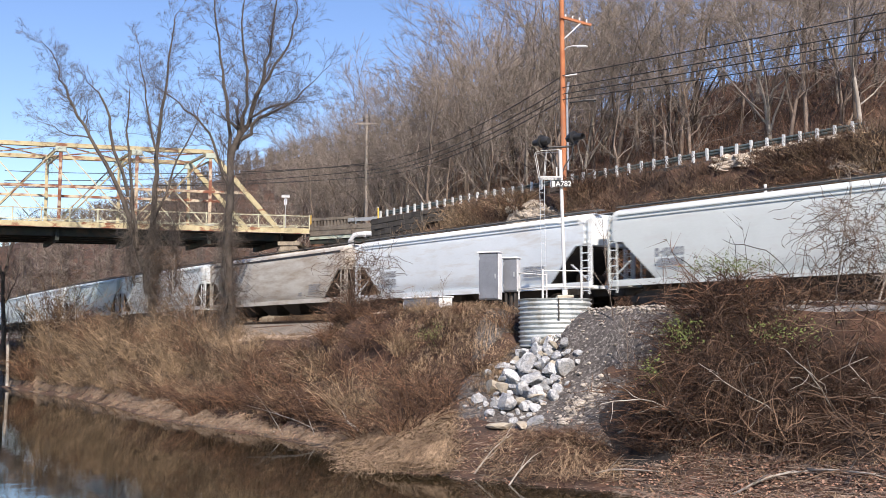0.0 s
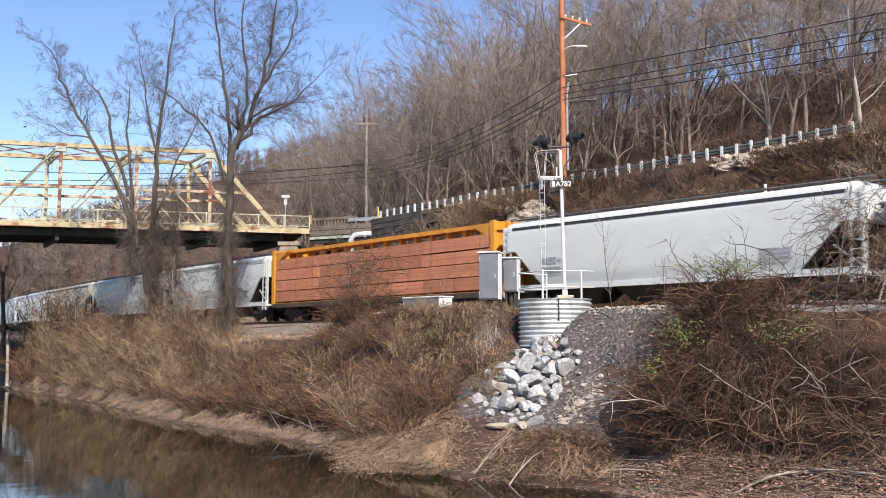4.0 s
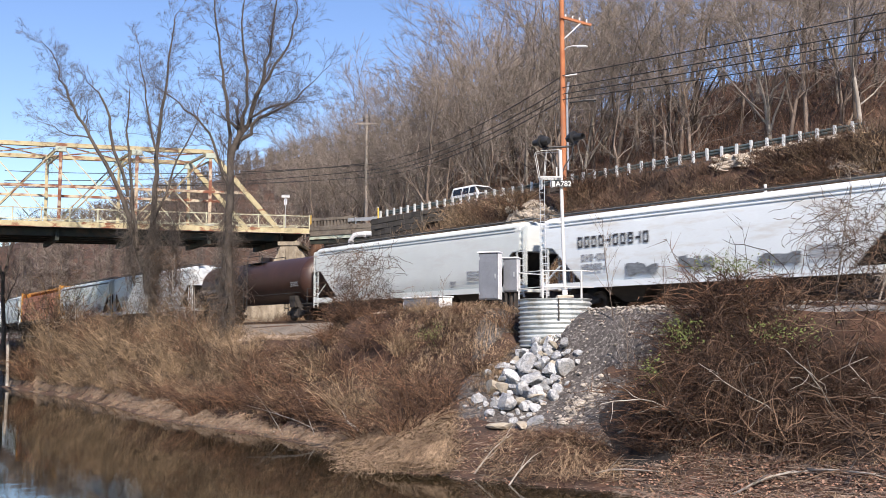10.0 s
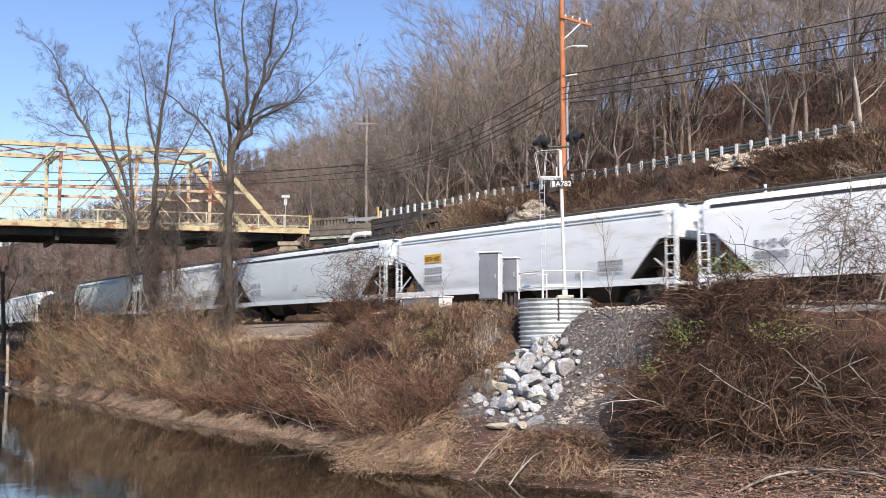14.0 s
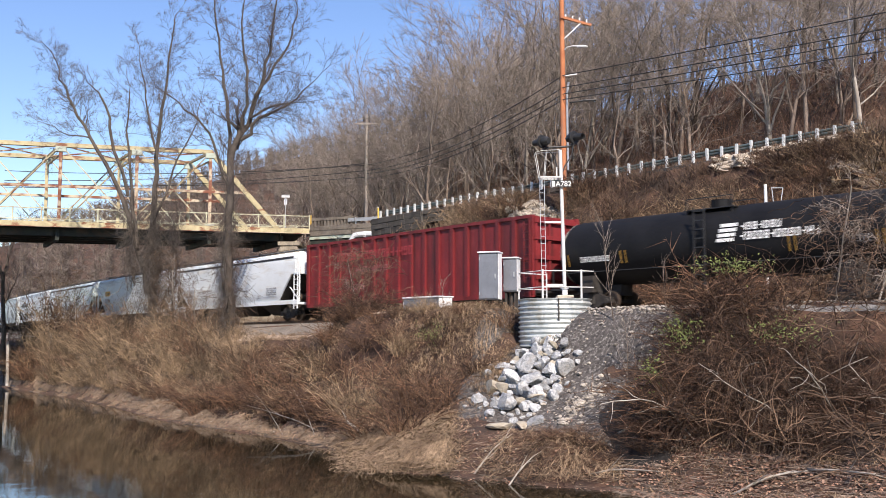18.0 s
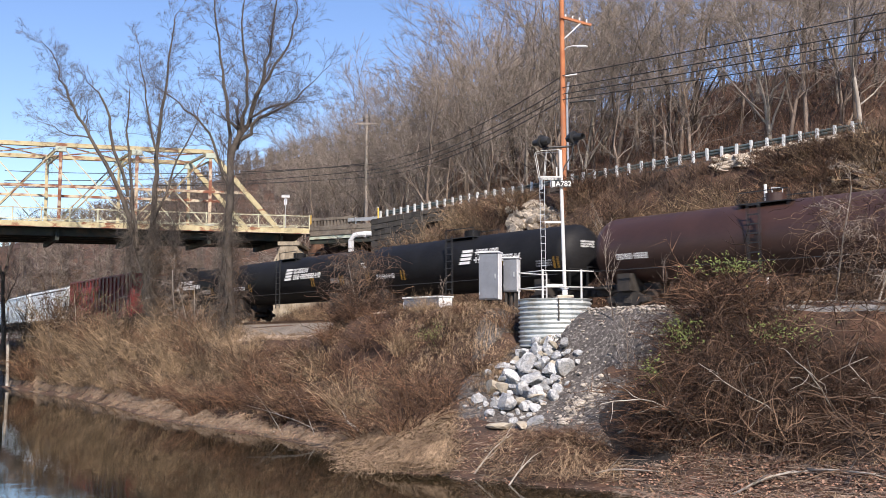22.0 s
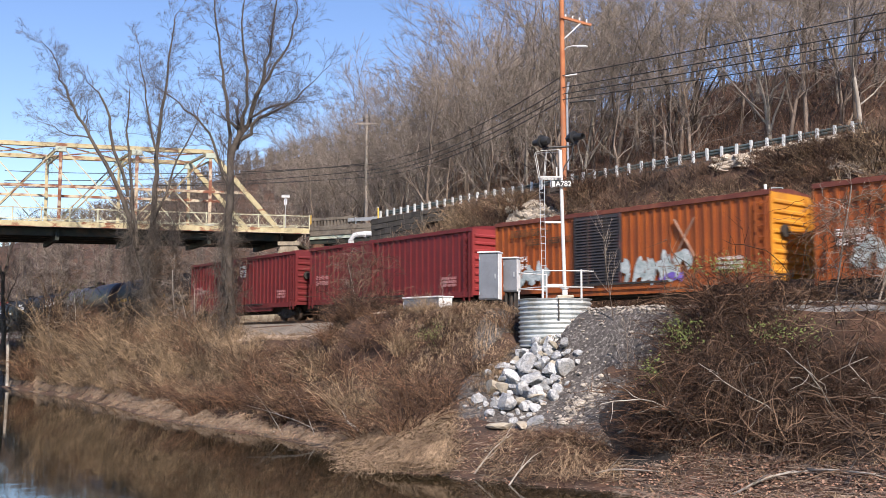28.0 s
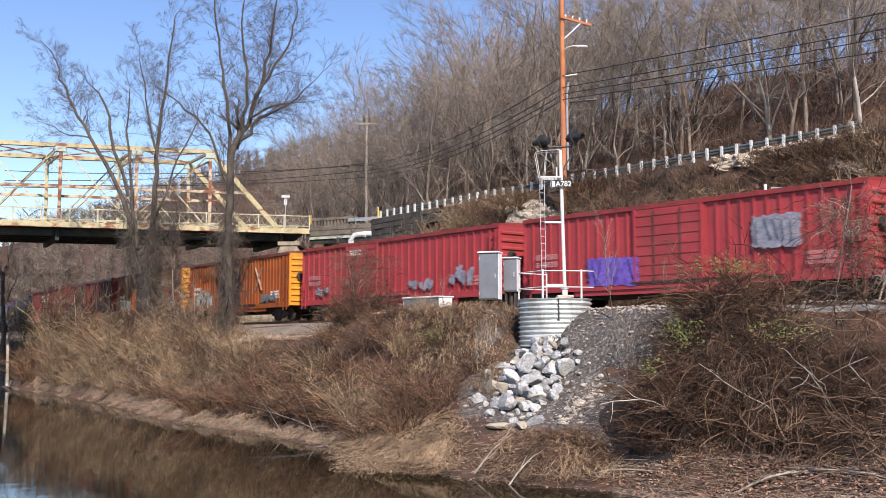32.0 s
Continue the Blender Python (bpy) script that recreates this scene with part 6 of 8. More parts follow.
TWIG_FAR = surface("far_grey_twigs", (0.11, 0.085, 0.068), (0.22, 0.178, 0.145), 0.95, 0, 0.1, 2, 0, random_tint=0.25, island=True)


def stick(sh, pts, radii, n):
    """An open tube with few sides; the last ring closes to a point if its radius is zero."""
    base = len(sh.v)
    a = None
    for i, p in enumerate(pts):
        t = (pts[min(i + 1, len(pts) - 1)] - pts[max(i - 1, 0)])
        if t.length < 1e-6:
            t = Vector((0, 0, 1))
        t.normalize()
        a = t.orthogonal().normalized() if a is None else (a - t * a.dot(t)).normalized()
        b = t.cross(a)
        for k in range(n):
            w = 6.28319 * k / n
            q = p + (a * math.cos(w) + b * math.sin(w)) * radii[i]
            sh.v.append((q.x, q.y, q.z))
    for i in range(len(pts) - 1):
        for k in range(n):
            c, d = base + i * n + k, base + i * n + (k + 1) % n
            sh.f.append((c, d, d + n, c + n))


def spike(sh, p, q, r):
    """A fine twig: three sides that run to a point."""
    t = q - p
    a = t.orthogonal().normalized() * r
    b = t.normalized().cross(a)
    n = len(sh.v)
    for k in range(3):
        w = 2.0944 * k
        c = p + a * math.cos(w) + b * math.sin(w)
        sh.v.append((c.x, c.y, c.z))
    sh.v.append((q.x, q.y, q.z))
    sh.f += [(n, n + 1, n + 3), (n + 1, n + 2, n + 3), (n + 2, n, n + 3)]


def wander(rng, p, d, length, segs, wild, lift):
    pts = [p.copy()]
    d = d.normalized()
    for i in range(segs):
        d = (d + Vector((rng.gauss(0, wild), rng.gauss(0, wild), rng.gauss(0, wild) + lift))).normalized()
        p = p + d * (length / segs)
        pts.append(p)
    return pts


def turned(rng, d, ang):
    """d turned by ang degrees towards a random side."""
    side = d.orthogonal().normalized()
    side.rotate(Matrix.Rotation(rng.uniform(0, 6.28319), 3, d))
    return (d * math.cos(radians(ang)) + side * math.sin(radians(ang))).normalized()


def grow(wood, twigs, rng, pts, r0, r1, level, spec, keep=2):
    """Puts a limb along pts, and its branches on it."""
    kids, segs, sides, wild, lift, ratio, angle, thin = spec[level]
    n = len(pts)
    radii = [r0 + (r1 - r0) * i / (n - 1) for i in range(n)]
    if n == 2:
        spike(twigs, pts[0], pts[1], r0)
    else:
        stick(twigs if level >= keep else wood, pts, radii, sides)
    if level + 1 >= len(spec):
        return
    total = sum((pts[i + 1] - pts[i]).length for i in range(n - 1))
    nk, nsegs, nsides, nwild, nlift, nratio, nangle, nthin = spec[level + 1]
    for k in range(kids):
        u = (0.3 if level == 0 else 0.12) + (0.98 - (0.3 if level == 0 else 0.12)) * (k + rng.random()) / kids
        f = u * (n - 1)
        i = min(int(f), n - 2)
        p = pts[i].lerp(pts[i + 1], f - i)
        d = (pts[i + 1] - pts[i]).normalized()
        r = radii[i] + (radii[i + 1] - radii[i]) * (f - i)
        ln = total * ratio * rng.uniform(0.6, 1.15) * (1.15 - 0.55 * u)
        d2 = turned(rng, d, angle * rng.uniform(0.7, 1.3))
        q = wander(rng, p, d2, ln, nsegs, nwild, nlift)
        rr = max(r * 0.55, nthin)
        grow(wood, twigs, rng, q, rr, max(rr * 0.35, nthin * 0.6), level + 1, spec, keep)


def tree_meshes(seed, h, bark, spec, lean=0.05, girth=1.0, keep=2):
    rng = random.Random(seed)
    wood, tw = Shape(), Shape()
    wood.smooth = tw.smooth = "all"
    pts = wander(rng, Vector((0, 0, -0.3)), Vector((rng.uniform(-lean, lean), rng.uniform(-lean, lean), 1)), h * 0.85, 8, 0.05, 0.05)
    grow(wood, tw, rng, pts, (0.0092 * h + 0.02) * girth, 0.03 * girth, 0, spec, keep)
    a, b = wood.mesh("trunk"), tw.mesh("crown")
    a.materials.append(bark)
    b.materials.append(TWIG)
    return a, b


def fork(wood, tw, rng, p, d, ln, r, depth, way):
    """A branch that parts in two or three at its end, over and over, down to fine shoots."""
    wild, lift, ratio, spread, thin, shoots = way
    q = wander(rng, p, d, ln, 3 if r > 0.025 else 2, wild, lift)
    r1 = max(r * 0.74, thin)
    n = len(q)
    stick(wood if r > 0.05 else tw, q, [r + (r1 - r) * i / (n - 1) for i in range(n)], 6 if r > 0.1 else 4 if r > 0.05 else 3)
    d = (q[-1] - q[-2]).normalized()
    if depth <= 1:
        for k in range(shoots):
            i = rng.randrange(n - 1)
            e = q[i].lerp(q[i + 1], rng.random())
            spike(tw, e, e + turned(rng, d, rng.uniform(25, 62)) * ln * rng.uniform(0.4, 1.0), thin)
    if depth == 0:
        spike(tw, q[-1], q[-1] + turned(rng, d, 8) * ln * rng.uniform(0.4, 0.8), r1)
        return
    for k in range(3 if rng.random() < 0.35 else 2):
        a = spread * (rng.uniform(0.2, 0.6) if k == 0 else rng.uniform(0.7, 1.3))
        fork(wood, tw, rng, q[-1], turned(rng, d, a), ln * ratio * rng.uniform(0.78, 1.15), r1 * (0.88 if k == 0 else rng.uniform(0.5, 0.75)), depth - 1, way)
    if depth >= 2 and rng.random() < 0.7:
        fork(wood, tw, rng, q[1], turned(rng, d, spread * 1.5), ln * ratio * rng.uniform(0.6, 0.95), r1 * 0.5, depth - 2, way)


def forked_tree(seed, h, bark, depth=4, clear=0.32, spread=27, limbs=4, lean=0.06, thin=0.013, shoots=4, twig=None):
    """A leafless broadleaf tree: a clear trunk that parts into rising limbs."""
    rng = random.Random(seed)
    wood, tw = Shape(), Shape()
    wood.smooth = tw.smooth = "all"
    r0 = 0.0095 * h + 0.02
    pts = wander(rng, Vector((0, 0, -0.4)), Vector((rng.uniform(-lean, lean), rng.uniform(-lean, lean), 1)), h * clear + 0.4, 5, 0.035, 0.04)
    stick(wood, pts, [r0 * (1.25, 1.0, 0.95, 0.9, 0.84, 0.78)[i] for i in range(6)], 8)
    ratio = 0.76
    ln = h * (1 - clear) * 1.12 * (1 - ratio) / (1 - ratio ** (depth + 1))
    way = (0.13, 0.045, ratio, spread, thin, shoots)
    up = (pts[-1] - pts[-2]).normalized()
    for k in range(limbs):
        i = 5 if k < 3 else rng.randrange(2, 5)
        d = turned(rng, up, spread * (0.25 if k == 0 else rng.uniform(0.8, 1.5)))
        fork(wood, tw, rng, pts[i], d, ln * (1.25 if k == 0 else rng.uniform(0.8, 1.1)), r0 * (0.6 if k == 0 else rng.uniform(0.32, 0.5)), depth if i == 5 else depth - 1, way)
    a, b = wood.mesh("trunk"), tw.mesh("crown")
    a.materials.append(bark)
    b.materials.append(twig or TWIG)
    return a, b


WOODS = [forked_tree(100 + i, h, BARK_PALE if i == 1 else BARK, 4, c, sp, lm, 0.09) for i, (h, c, sp, lm) in enumerate(((14.0, 0.4, 31, 4), (13.0, 0.3, 37, 5), (15.0, 0.46, 30, 4), (12.0, 0.28, 39, 5), (14.5, 0.36, 33, 4), (10.0, 0.3, 37, 4)))]
BACK = [forked_tree(130 + i, h, BARK_PALE if i == 2 else BARK, 3, c, 35, 5, 0.06, 0.019, 6) for i, (h, c) in enumerate(((13.0, 0.42), (11.0, 0.34), (15.0, 0.46), (12.0, 0.38)))]
VASE = [forked_tree(140 + i, h, b, 5, c, 30, 7, 0.05, 0.012, 3) for i, (h, c, b) in enumerate(((14.0, 0.16, BARK), (13.0, 0.2, BARK_PALE), (14.0, 0.24, BARK)))]


def plant(meshes, s, d, scale, turn, label, name="bare_tree", group="bare trees on the hillside", sink=0.2):
    p = at(s, d)
    g = empty(name, Matrix.Translation((p.x, p.y, land_height(s, d) - sink)) @ Euler((0, 0, turn)).to_matrix().to_4x4() @ Matrix.Diagonal((scale, scale, scale, 1)), label, "tree", group)
    part("trunk", meshes[0], None, g)
    part("crown", meshes[1], None, g)
    return g


SKYLINE = [(530, 262), (560, 190), (600, 150), (650, 132), (690, 78), (740, 42), (800, 36), (830, 50), (856, -60), (1700, -400)]


def crown_limit(s, d, h):
    """The scale at which a tree of height h keeps to the wood's skyline."""
    p = at(s, d)
    x = 784 + 1803 * p.x / p.y
    return (EYE + (604.8 - lerp_table(SKYLINE, x)) * p.y / 1803 - land_height(s, d)) / h


def hillside_trees():
    rng = random.Random(21)
    labels = ["bare grey-brown tree on the wooded hillside", "leafless slender tree above the road", "bare tree with fine upward twigs"]
    spots = []
    for want, d0, d1, kinds, gap in ((78, 53.5, 70, WOODS, 6.5), (150, 66, 112, BACK, 9.0)):
        made = tries = 0
        while made < want and tries < 9000:
            tries += 1
            s, d = rng.uniform(-22, 122), rng.uniform(d0, d1)
            p = at(s, d)
            x = 784 + 1803 * p.x / max(p.y, 1)
            if not 528 < x < 1640 or (1060 < x and (d > 90 or rng.random() < (0.3 if x > 1400 else 0.8 if x > 1240 else 0.62))):
                continue
            if any((s - a) ** 2 + (d - b) ** 2 < gap for a, b in spots):
                continue
            k = rng.randrange(len(kinds))
            big = min(0.78 + 0.5 * rng.random(), crown_limit(s, d, 16.0) * rng.uniform(0.72, 1.0))
            if big < 0.4:
                continue
            spots.append((s, d))
            plant(kinds[k], s, d, big, rng.uniform(0, 6.28), labels[k % 3])
            made += 1


hillside_trees()


def named_trees():
    """Larger trees that stand out on the slope."""
    for x, d, sc, kind in ((757, 52.0, 1.12, VASE[0]), (700, 58, 1.0, VASE[1]), (612, 58, 1.0, VASE[2]), (575, 63, 0.9, VASE[1]), (640, 60, 1.0, VASE[0]), (545, 70, 1.0, VASE[2]), (800, 60, 1.15, VASE[2]), (868, 60, 1.3, VASE[1]), (905, 66, 1.35, VASE[0]), (960, 60, 1.2, VASE[2]),
                           (1035, 62, 1.2, VASE[1]), (1160, 60, 1.2, WOODS[3]), (1228, 64, 1.35, VASE[2]), (1372, 60, 1.15, VASE[1]), (1400, 54.5, 0.85, WOODS[4]), (1432, 66, 1.3, WOODS[0]), (1500, 60, 1.1, VASE[0]), (1540, 58, 1.0, WOODS[1])):
        s = plan_at(x, d)
        plant(kind, s, d, min(sc, crown_limit(s, d, 15.8)), x * 0.7, "tall bare spreading tree rising above the road")


named_trees()


def far_woods():
    rng = random.Random(33)
    wood = Shape()
    for i in range(3400):
        a = rng.uniform(-0.62, 0.12)
        far = rng.uniform(150, 440)
        x, y = far * math.sin(a), far * math.cos(a)
        s, d = to_plan(x, y)
        z = land_height(s, d)
        if z < 6.2:
            continue
        h = rng.uniform(7.5, 11.5)
        base = Vector((x, y, z - 0.5))
        top = Vector((x + rng.gauss(0, 0.5), y, z + h * 0.8))
        spike(wood, base, top, 0.16)
        for k in range(34):
            p = base.lerp(top, rng.uniform(0.2, 0.9))
            q = p + Vector((rng.gauss(0, 1.7), rng.gauss(0, 1.7), rng.uniform(0.4, 2.2)))
            spike(wood, p, q, 0.07)
    ob = part("far_woods", wood, TWIG_FAR, None)
    tagged(ob, "brown-grey leafless woods on the far ridge", "woods", kind="stuff")


far_woods()


# the two big trees on the bank
SHOOTS = (0.2, 0.04, 0.8, 36, 0.0055, 4)


def bank_tree(s, d, x_px, limbs, label, seed, hang):
    rng = random.Random(seed)
    p0 = at(s, d)
    z0 = land_height(s, d)
    k = p0.y / 1803.0
    g = empty("bank_tree", Matrix.Translation((p0.x, p0.y, z0)), label, "tree", "big trees on the bank")
    wood, tw = Shape(), Shape()
    wood.smooth = tw.smooth = "all"
    for pts, r0, r1, kids in limbs:
        way = []
        y = rng.uniform(-0.3, 0.3)
        for i, (px, py) in enumerate(pts):
            y += rng.uniform(-0.5, 0.5) * (i > 0)
            way.append(Vector(((px - x_px) * k, y if i else 0.0, EYE + (604.8 - py) * k - z0)))
        fine = [way[0]]
        for a, b in zip(way, way[1:]):
            for t in (0.34, 0.67, 1.0):
                q = a.lerp(b, t)
                if t < 1:
                    q += Vector((rng.gauss(0, 0.1), rng.gauss(0, 0.1), rng.gauss(0, 0.05)))
                fine.append(q)
        n = len(fine) - 1
        stick(wood, fine, [r0 + (r1 - r0) * i / n for i in range(n + 1)], 9 if r0 > 0.15 else 7)
        u0 = 0.5 if pts[0][1] > 500 else 0.08
        kids = int(kids * 2.3)
        for j in range(kids):
            u = u0 + (1 - u0) * (j + rng.random()) / kids
            i = min(int(u * n), n - 1)
            e = fine[i].lerp(fine[i + 1], u * n - i)
            ln = (1.25 - 0.55 * u) * rng.uniform(0.4, 1.15)
            fork(wood, tw, rng, e, turned(rng, (fine[i + 1] - fine[i]).normalized(), rng.uniform(30, 66)), ln, max(0.011, min(0.4 * (r0 + (r1 - r0) * u), 0.034)) * rng.uniform(0.6, 1.0), 3, SHOOTS)
        fork(wood, tw, rng, fine[-1], (fine[-1] - fine[-2]).normalized(), 0.9, r1, 4, SHOOTS)
    part("trunk", wood, BARK_DARK, g)
    part("crown", tw, TWIG_DARK, g)
    vines = Shape()
    vines.smooth = "all"
    for (cx, cy, w, h, n) in hang:
        for i in range(int(n * 1.7)):
            px, py = rng.gauss(cx, w), rng.gauss(cy, h)
            p = Vector(((px - x_px) * k, rng.uniform(-1.2, 1.2), EYE + (604.8 - py) * k - z0))
            q = wander(rng, p, Vector((rng.gauss(0, 0.35), rng.gauss(0, 0.35), rng.choice([-1, -0.6, 0.9]))), rng.uniform(0.9, 2.4), 4, 0.2, -0.04)
            stick(vines, q, [0.013, 0.012, 0.011, 0.009, 0.006], 3)
            for w in range(3):
                e = q[rng.randrange(1, 4)]
                spike(vines, e, e + Vector((rng.gauss(0, 0.5), rng.gauss(0, 0.5), rng.gauss(0, 0.4))), 0.009)
    part("vine_tangle", vines, BARK_DARK, g, "tangle of hanging dark vines and twigs")
    return g


bank_tree(plan_at(408, 30.8), 30.8, 408, [
    ([(408, 585), (406, 470), (402, 380), (406, 300), (413, 255)], 0.28, 0.19, 5),
    ([(413, 262), (438, 190), (460, 120), (470, 60), (482, -20)], 0.17, 0.04, 20),
    ([(405, 310), (396, 200), (388, 120), (377, 40), (372, -30)], 0.13, 0.03, 16),
    ([(404, 335), (372, 250), (338, 200), (286, 160)], 0.1, 0.03, 11),
    ([(420, 245), (456, 205), (500, 185), (548, 140)], 0.13, 0.03, 10),
    ([(436, 205), (480, 178), (535, 172)], 0.09, 0.02, 8),
    ([(424, 235), (432, 150), (424, 60), (430, -20)], 0.12, 0.03, 10),
    ([(445, 165), (480, 110), (510, 50), (520, 0)], 0.1, 0.03, 9),
], "tall bare dark-barked tree with vines on the river bank", 51, [(400, 430, 20, 55, 200), (405, 530, 22, 30, 130)])
bank_tree(plan_at(266, 31.6), 31.6, 266, [
    ([(268, 582), (262, 480), (264, 390), (266, 300), (269, 220), (278, 120), (291, 20)], 0.28, 0.04, 22),
    ([(260, 520), (228, 410), (192, 310), (150, 240), (118, 185), (86, 130), (72, 80)], 0.2, 0.03, 22),
    ([(240, 440), (224, 330), (211, 225), (216, 150)], 0.15, 0.03, 11),
    ([(222, 345), (190, 225), (175, 170)], 0.13, 0.07, 3),
    ([(264, 400), (300, 300), (330, 230), (345, 170)], 0.1, 0.02, 8),
    ([(268, 260), (250, 170), (238, 95)], 0.09, 0.02, 9),
    ([(150, 240), (110, 235), (70, 215)], 0.06, 0.02, 7),
], "large bare multi-stemmed tree draped in vines on the river bank", 52, [(270, 470, 30, 58, 480), (305, 440, 38, 45, 190), (230, 430, 30, 45, 140)])


def small_tree(x_px, d, meshes, scale, label, turn=0.0):
    return plant(meshes, plan_at(x_px, d), d, scale, turn, label, "bare_sapling", "saplings on the bank")


# ---- brush ----
def bush_mesh(seed, n, radius, height, arch, thick):
    """Arching canes, and the fine twigs on them, as two shapes."""
    rng = random.Random(seed)
    sh, fine = Shape(), Shape()
    for i in range(n):
        a = rng.uniform(0, 6.283)
        r = radius * 0.6 * math.sqrt(rng.random())
        p = Vector((r * math.cos(a), r * math.sin(a), -0.1))
        out = Vector((math.cos(a + rng.gauss(0, 0.8)), math.sin(a + rng.gauss(0, 0.8)), 0))
        d = (Vector((0, 0, 1)) + out * rng.uniform(0.0, 0.7)).normalized()
        ln = height * rng.uniform(0.5, 1.5)
        segs = 4
        pts = [p]
        for k in range(segs):
            d = (d + out * arch * 0.4 * rng.random() + Vector((rng.gauss(0, 0.27), rng.gauss(0, 0.27), -arch * 0.4 * (k + 1) / segs))).normalized()
            p = p + d * (ln / segs)
            pts.append(p)
        t = thick * rng.uniform(0.6, 1.4)
        stick(sh, pts[:-1], [t, t * 0.9, t * 0.75, t * 0.6], 3)
        spike(sh, pts[-2], pts[-1], t * 0.6)
        for q in range(6):
            j = rng.randrange(1, 4)
            u = pts[j].lerp(pts[j + 1], rng.random())
            spike(fine, u, u + Vector((rng.gauss(0, 1), rng.gauss(0, 1), rng.gauss(0.35, 0.8))).normalized() * ln * rng.uniform(0.12, 0.34), t * 0.62)
    return sh, fine


def bush_pair(shapes, mat):
    out = []
    for name, sh in zip(("canes", "twigs"), shapes):
        me = sh.mesh(name)
        me.materials.append(mat)
        out.append(me)
    return out


BUSH = {
    "red": [bush_pair(bush_mesh(200 + i, 95, 1.2, 1.9, 0.85, 0.016), BRAMBLE) for i in range(3)],
    "tan": [bush_pair(bush_mesh(210 + i, 95, 1.2, 1.8, 0.5, 0.0155), BRAMBLE_TAN) for i in range(3)],
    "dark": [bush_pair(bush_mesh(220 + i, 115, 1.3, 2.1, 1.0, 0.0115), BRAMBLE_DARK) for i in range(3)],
}
LABEL = {"red": "tangled red-brown bramble bush on the bank", "tan": "tan-brown leafless shrub on the bank", "dark": "dark tangled vine-covered brush"}


def bush(kind, s, d, scale, rng, tall=1.0, group="brush on the bank", lift=0.0):
    p = at(s, d)
    canes, twigs = rng.choice(BUSH[kind])
    ob = part("bush", canes, None, None)
    part("twig_mass", twigs, None, ob)["kind"] = "stuff"
    ob.matrix_world = Matrix.Translation((p.x, p.y, land_height(s, d) - 0.1 + lift)) @ Euler((0, 0, rng.uniform(0, 6.28))).to_matrix().to_4x4() @ Matrix.Diagonal((scale, scale, scale * tall, 1))
    return tagged(ob, LABEL[kind], "bush", group)


def bank_brush():
    rng = random.Random(60)
    s = 30.0
    # upstream bank, from the rock pile to the far bend
    while s < 100:
        top = 29.6 + bend(s)[0]
        dw = lerp_table(WATERLINE, s)
        for f in (0.24, 0.42, 0.62, 0.8, 0.95):
            if rng.random() < 0.08:
                continue
            if s > 52 and f < 0.4:
                continue
            d = dw + (top - dw) * (f + rng.uniform(-0.09, 0.09))
            if f > 0.9 and 405 < 784 + 1803 * at(s, d).x / at(s, d).y < 590:
                continue
            kind = rng.choice(["red", "red", "red", "tan"]) if s < 48 else rng.choice(["tan", "tan", "tan", "red"])
            bush(kind, s + rng.uniform(-0.7, 0.7), d, rng.uniform(0.75, 1.2) * (0.5 if f > 0.9 and s < 48 else 0.68 if f > 0.7 and s < 48 else 1.0), rng, rng.uniform(0.85, 1.2))
        s += 1.75 if s < 60 else 2.6
    for i in range(26):
        # low brush below the dirt strip
        d = rng.uniform(27.8, 29.6)
        bush(rng.choice(["red", "tan", "red"]), plan_at(rng.uniform(405, 605), d), d, rng.uniform(0.3, 0.45), rng, 0.9)
    # downstream of the rock pile: the big tangle
    n = 0
    while n < 46:
        s, d = rng.uniform(2.5, 19.5), rng.uniform(26.0, 30.2)
        x = 784 + 1803 * at(s, d).x / at(s, d).y
        if x < 1165 + 18 * max(0, d - 26) or x > 1640 or (x > 1390 and d > 28.6):
            continue
        big = 0.6 if x > 1400 else 0.92
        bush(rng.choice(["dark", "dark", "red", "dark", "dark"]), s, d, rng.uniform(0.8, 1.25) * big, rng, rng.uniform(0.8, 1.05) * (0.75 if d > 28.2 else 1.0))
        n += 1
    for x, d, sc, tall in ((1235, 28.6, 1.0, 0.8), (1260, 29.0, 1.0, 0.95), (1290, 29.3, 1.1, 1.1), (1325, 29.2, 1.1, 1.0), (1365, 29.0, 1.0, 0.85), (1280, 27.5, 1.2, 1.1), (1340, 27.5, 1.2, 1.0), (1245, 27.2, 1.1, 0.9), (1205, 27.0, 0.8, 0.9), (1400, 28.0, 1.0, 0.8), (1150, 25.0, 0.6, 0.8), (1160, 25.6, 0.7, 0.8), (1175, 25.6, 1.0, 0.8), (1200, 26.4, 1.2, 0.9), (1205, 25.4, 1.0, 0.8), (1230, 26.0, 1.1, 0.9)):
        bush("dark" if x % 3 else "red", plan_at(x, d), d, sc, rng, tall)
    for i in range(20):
        # extra dark canes packed into the tangle's middle to stand for its shade
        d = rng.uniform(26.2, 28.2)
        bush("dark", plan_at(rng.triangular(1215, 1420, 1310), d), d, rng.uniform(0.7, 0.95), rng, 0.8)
    for x, d, sc in ((985, 24.2, 0.4), (1015, 24.4, 0.45), (1045, 24.3, 0.42), (960, 23.9, 0.35), (1070, 24.0, 0.4)):
        bush("red", plan_at(x, d), d, sc, rng, 0.8)


bank_brush()


def bare_ledge(s, d):
    """Where the rock of the slope shows."""
    p = at(s, d)
    x = 784 + 1803 * p.x / p.y
    return 908 < x < 988 and d > 43.0 or 1268 < x < 1350 and d > 44.9


